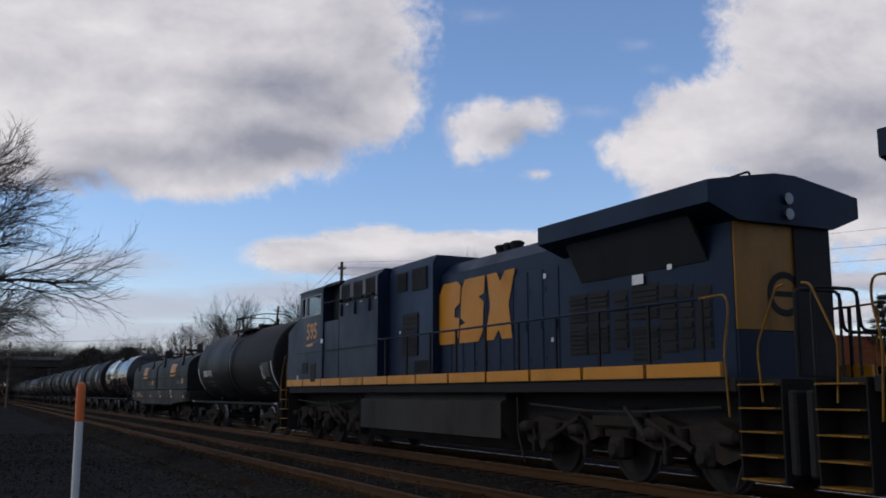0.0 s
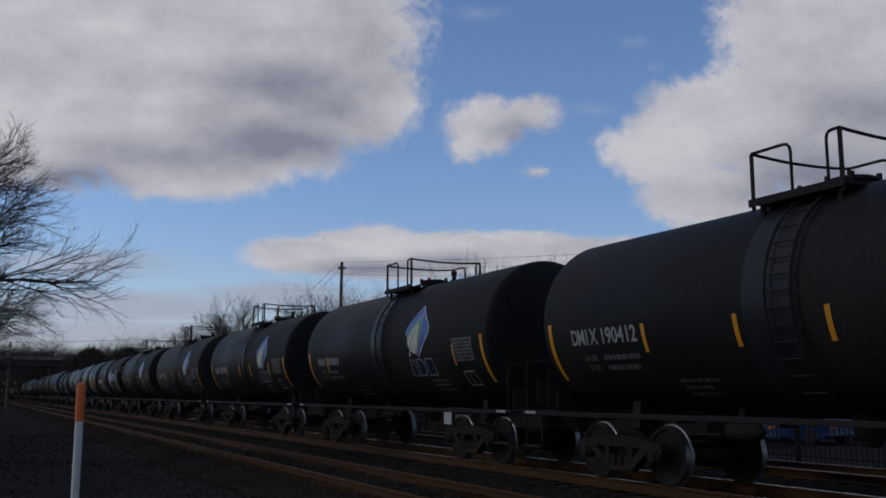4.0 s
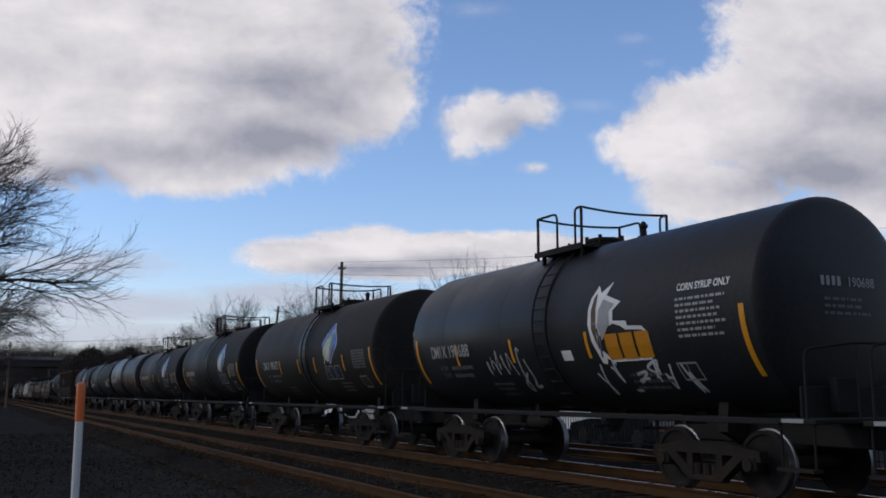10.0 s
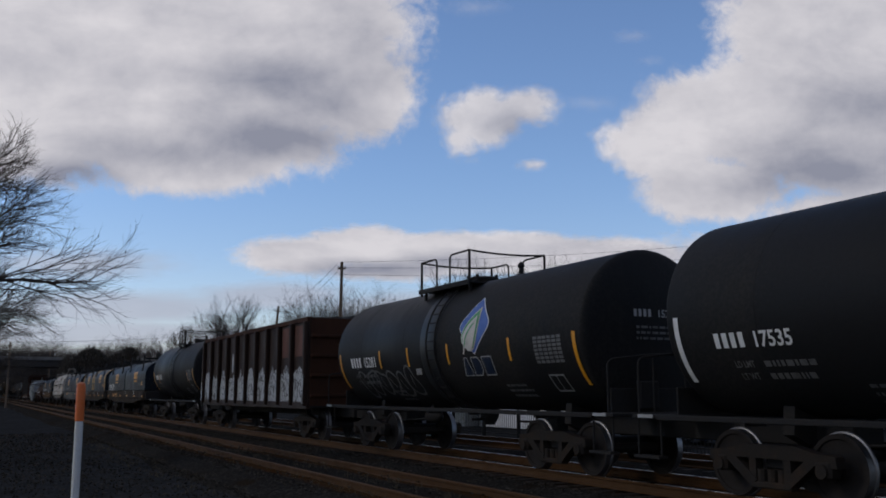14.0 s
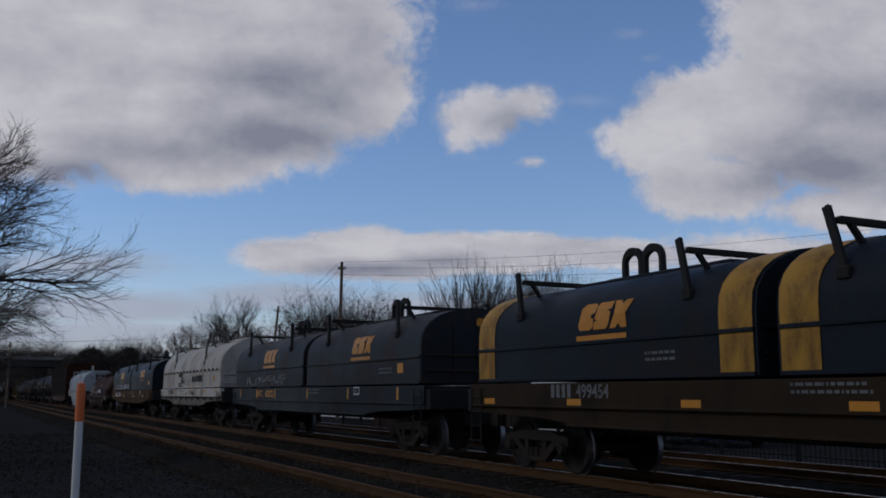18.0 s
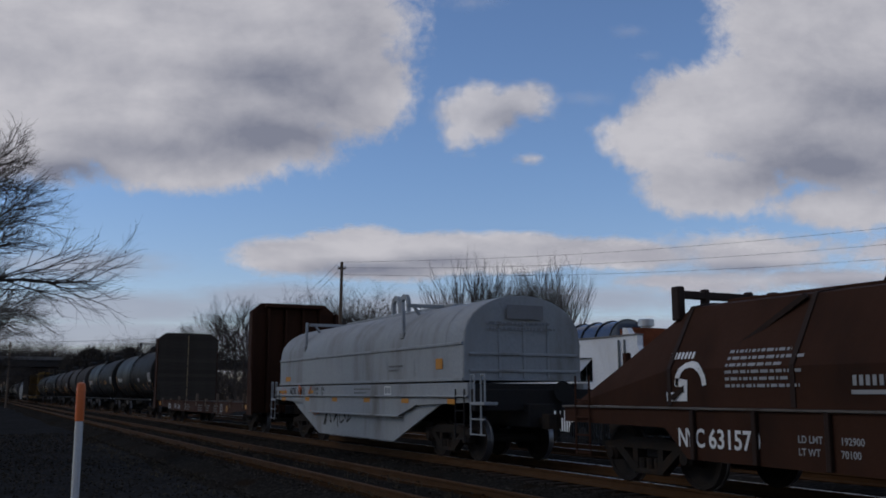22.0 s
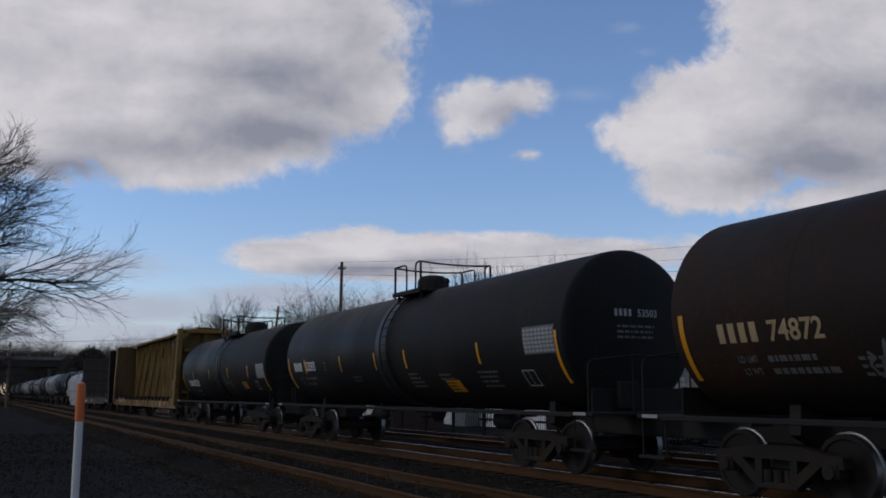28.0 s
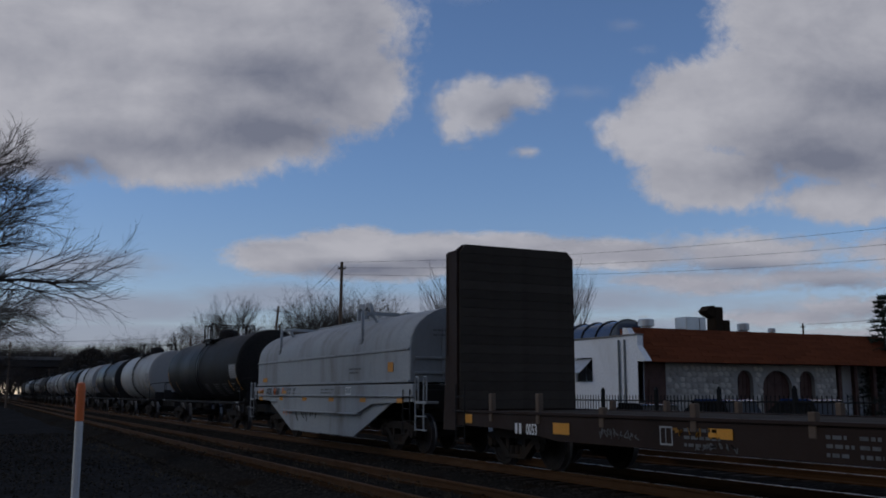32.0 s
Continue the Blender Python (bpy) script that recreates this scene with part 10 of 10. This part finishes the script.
for i, (left, paint, art, num, band, words) in enumerate(ROW):
    look_ = "worn slate-black" if paint == "slate" else "black" if paint == "dusty" else "matt black"
    c_ = tank_car("%s tank car %s" % (look_, words), left + 0.1, 11.9 if left == -255.1 else 11.3 if left == -241.5 else {"190675": 11.8, "15063": 11.8, "15281": 12.5, "15750": 11.9, "15855": 11.75, "": 11.8}.get(num, 11.3), 13.8, paint, *((1.43, 2.5) if num == "15281" or left in (-255.1, -200.71) else (1.44, 2.58) if num in ("15855", "15750", "15300") else (1.50, 2.63)), art=art, digits=num, num_mat="dull" if num[:2] == "19" else "white", band=band, seed=10 + i, tapes=3, band_w=0.85 if band == "pale" else 0.42, band_at=-0.28 if band == "pale" else -0.05)
    w_ = round_wall(1.50, 2.63) if num != "15281" and left not in (-255.1, -200.71) else round_wall(1.43, 2.5)
    rng_ = random.Random(50 + i)
    if not num:
        h_ = -(11.9 if left == -255.1 else 11.3 if left == -241.5 else 11.8) / 2
        marks("owner_mark", c_, w_, code_bars(h_ + 1.15, 2.2, 0.2), "dull")
        marks("number_bar", c_, w_, code_bars(h_ + 2.0, 2.2, 0.2, 6), "dull")
        load_lines(c_, w_, h_ + 1.3, 1.98, rng_)
    if art == "diamond":
        head_scrawl(c_, head_wall(5.9, 1.50, 2.63), 2.63)
    if "teal" in words:
        bubbles(c_, w_, -5.0, 1.46, 4.5, 0.92, rng_, "teal", "", 7, 0.05)
        scrawl(c_, w_, 0.62, 1.42, 2.2, 0.42, rng_, "scrawl", 9, 0.045)
    elif num == "15281":
        bubbles(c_, w_, -4.7, 1.35, 3.6, 0.62, rng_, "dim", "", 6, 0.05)
        marks("graffiti", c_, w_, [quad(-0.98, -0.68, 1.84, 1.98, 2, 0.6)], "dull", "pale pink sprayed tag")
    elif "graffiti" in words and art != "diamond" or art == "dog":
        scrawl(c_, w_, 1.5 if art == "dog" else -4.4, 1.42, 2.4 if art == "dog" else 3.2, 0.5, rng_, "scrawl", 7, 0.04)
    CARS.append(c_)
CARS += [
    tank_car("matt black tank car with white reflective strips", -282.0, 12.45, 13.9, "black", 1.45, 2.53, digits="17535", tape="white", tapes=3, seed=31),
    gondola("oxide brown gondola with white graffiti and heaped scrap", -312.99, 14.6, 5),
    hood_car("dark blue coil car with two hoods and graffiti", -346.22, 16.9, "coilhood", digits="499002", seed=40, sill="rust", graffiti=0.5, print_mat="gold"),
    hood_car("dark blue coil car with golden hood ends", -364.27, 15.9, "coilhood", trim="trimgold", digits="499454", seed=41, sill="rust", print_mat="dim"),
    hood_car("dark blue coil car with worn brown hood tops", -384.24, 17.2, "hoodbrown", digits="628222", seed=42, sill="coilhood", graffiti=0.9, print_mat="gold"),
    hood_car("dirty white coil car with one long ribbed hood", -400.16, 13.25, "hoodwhite", 1, 3.67, 2.40, 1.68, "hoodwhite", "", False, "623836", 43, "worn_steel", 9, None, False, "under", ring="yes"),
    hood_car("dark blue coil car with long white graffiti", -420.26, 16.6, "coilhood", digits="627354", seed=44, sill="oxide", graffiti=0.95, print_mat="white", words=True),
    brown_coil_car("oxide brown coil car with a low angular hood", -437.0, 13.2, 45),
    hood_car("pale grey coil car with ribbed hood and skirt plates", -455.05, 13.4, "hoodpale", 1, 3.50, 2.45, 1.68, "hoodpale", "", False, "434531", 46, "hoodpale", 8, None, True, "under"),
    bulkhead_flat("oxide brown bulkhead flat car, empty, with broken stakes", -478.1, 19.9, "brown", "plank", "546064", 47, 4.69, 4),
    tank_car("matt black tank car with round valve housing", -496.46, 15.0, 17.8, "black", 1.45, 2.58, "gas", digits="64458", seed=48),
    tank_car("matt black tank car with golden warning panel", -514.61, 15.8, 18.2, "black", 1.45, 2.58, "gas", digits="290784", seed=49),
    tank_car("dusty grey-brown tank car with a dark wrapper band", -532.8, 15.2, 18.0, "taupe", 1.45, 2.58, "gas", seed=50, tapes=3, band="rustblack"),
    tank_car("rusted brown-black tank car with orange scrawls", -550.3, 15.5, 18.3, "rustblack", 1.45, 2.55, "gas", digits="74872", seed=51, tapes=4, num_mat="cream"),
    tank_car("matt black tank car with amber strips", -569.67, 16.8, 18.6, "black", 1.45, 2.55, "gas", digits="53503", seed=52),
    tank_car("blue-black tank car with amber strips", -587.1, 15.1, 17.6, "black", 1.45, 2.50, "gas", digits="882328", seed=53),
    centre_beam("empty yellow centre-beam lumber car with open truss", -611.5, 23.3, 54),
    bulkhead_flat("dark maroon bulkhead flat car with wooden end walls", -633.2, 18.9, "maroon", "plank", "160053", 55, 4.56, 2, "dim"),
    hood_car("pale grey coil car with ribbed hood and skirt plates", -648.9, 13.4, "hoodpale", 1, 3.50, 2.45, 1.68, "hoodpale", "", False, "434502", 56, "hoodpale", 8, None, True, "under"),
]
left = -667.5
for i, (paint, ln) in enumerate((("black", 15.0), ("pale", 12.0), ("slate", 12.0), ("pale", 12.0), ("slate", 12.0), ("pale", 11.0), ("grey", 12.0), ("black", 12.0), ("grey", 12.0), ("black", 12.0), ("pale", 12.0), ("black", 12.0))):
    words = {"black": "matt black", "pale": "dirty white", "slate": "slate grey", "grey": "dull grey"}[paint]
    CARS.append(tank_car("%s tank car far down the train" % words, left, ln, ln + 2.8, paint, 1.42, 2.5, "gas", seed=70 + i, tapes=3))
    left -= ln + 2.9

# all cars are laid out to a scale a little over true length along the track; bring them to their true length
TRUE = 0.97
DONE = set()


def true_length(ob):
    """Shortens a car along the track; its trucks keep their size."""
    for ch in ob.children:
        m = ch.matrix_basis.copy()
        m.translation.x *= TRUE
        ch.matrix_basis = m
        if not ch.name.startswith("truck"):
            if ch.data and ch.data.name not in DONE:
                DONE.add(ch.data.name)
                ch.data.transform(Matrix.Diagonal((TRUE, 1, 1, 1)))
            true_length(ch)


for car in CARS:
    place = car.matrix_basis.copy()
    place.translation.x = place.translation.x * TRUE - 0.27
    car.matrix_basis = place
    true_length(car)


# ---------------------------------------------------------------- movement
def travelled(t):
    return 18.8147 * t - 0.00513 * t * t


def motions():
    for car in CARS:
        base = car.matrix_basis.copy()
        walk(car, [(t, Matrix.Translation((travelled(t), 0, 0)) @ base) for t in (0, 8, 16, 24, 32)])
    for (x, r), sets in WHEELS.items():
        first = sets[0]
        steps = int(32 * FPS)
        walk(first, [(k / FPS, Matrix.Translation(first.location) @ Matrix.Rotation(travelled(k / FPS) / r, 4, "Y")) for k in range(steps + 1)])
        for other in sets[1:]:
            other.rotation_mode = "QUATERNION"
            keys = other.animation_data_create()
            keys.action = first.animation_data.action
            keys.action_slot = first.animation_data.action_slot
    for ob, m, drift in CLOUDS:
        walk(ob, [(0, Matrix.Translation(-0.5 * drift) @ m), (32, Matrix.Translation(0.5 * drift) @ m)])


motions()
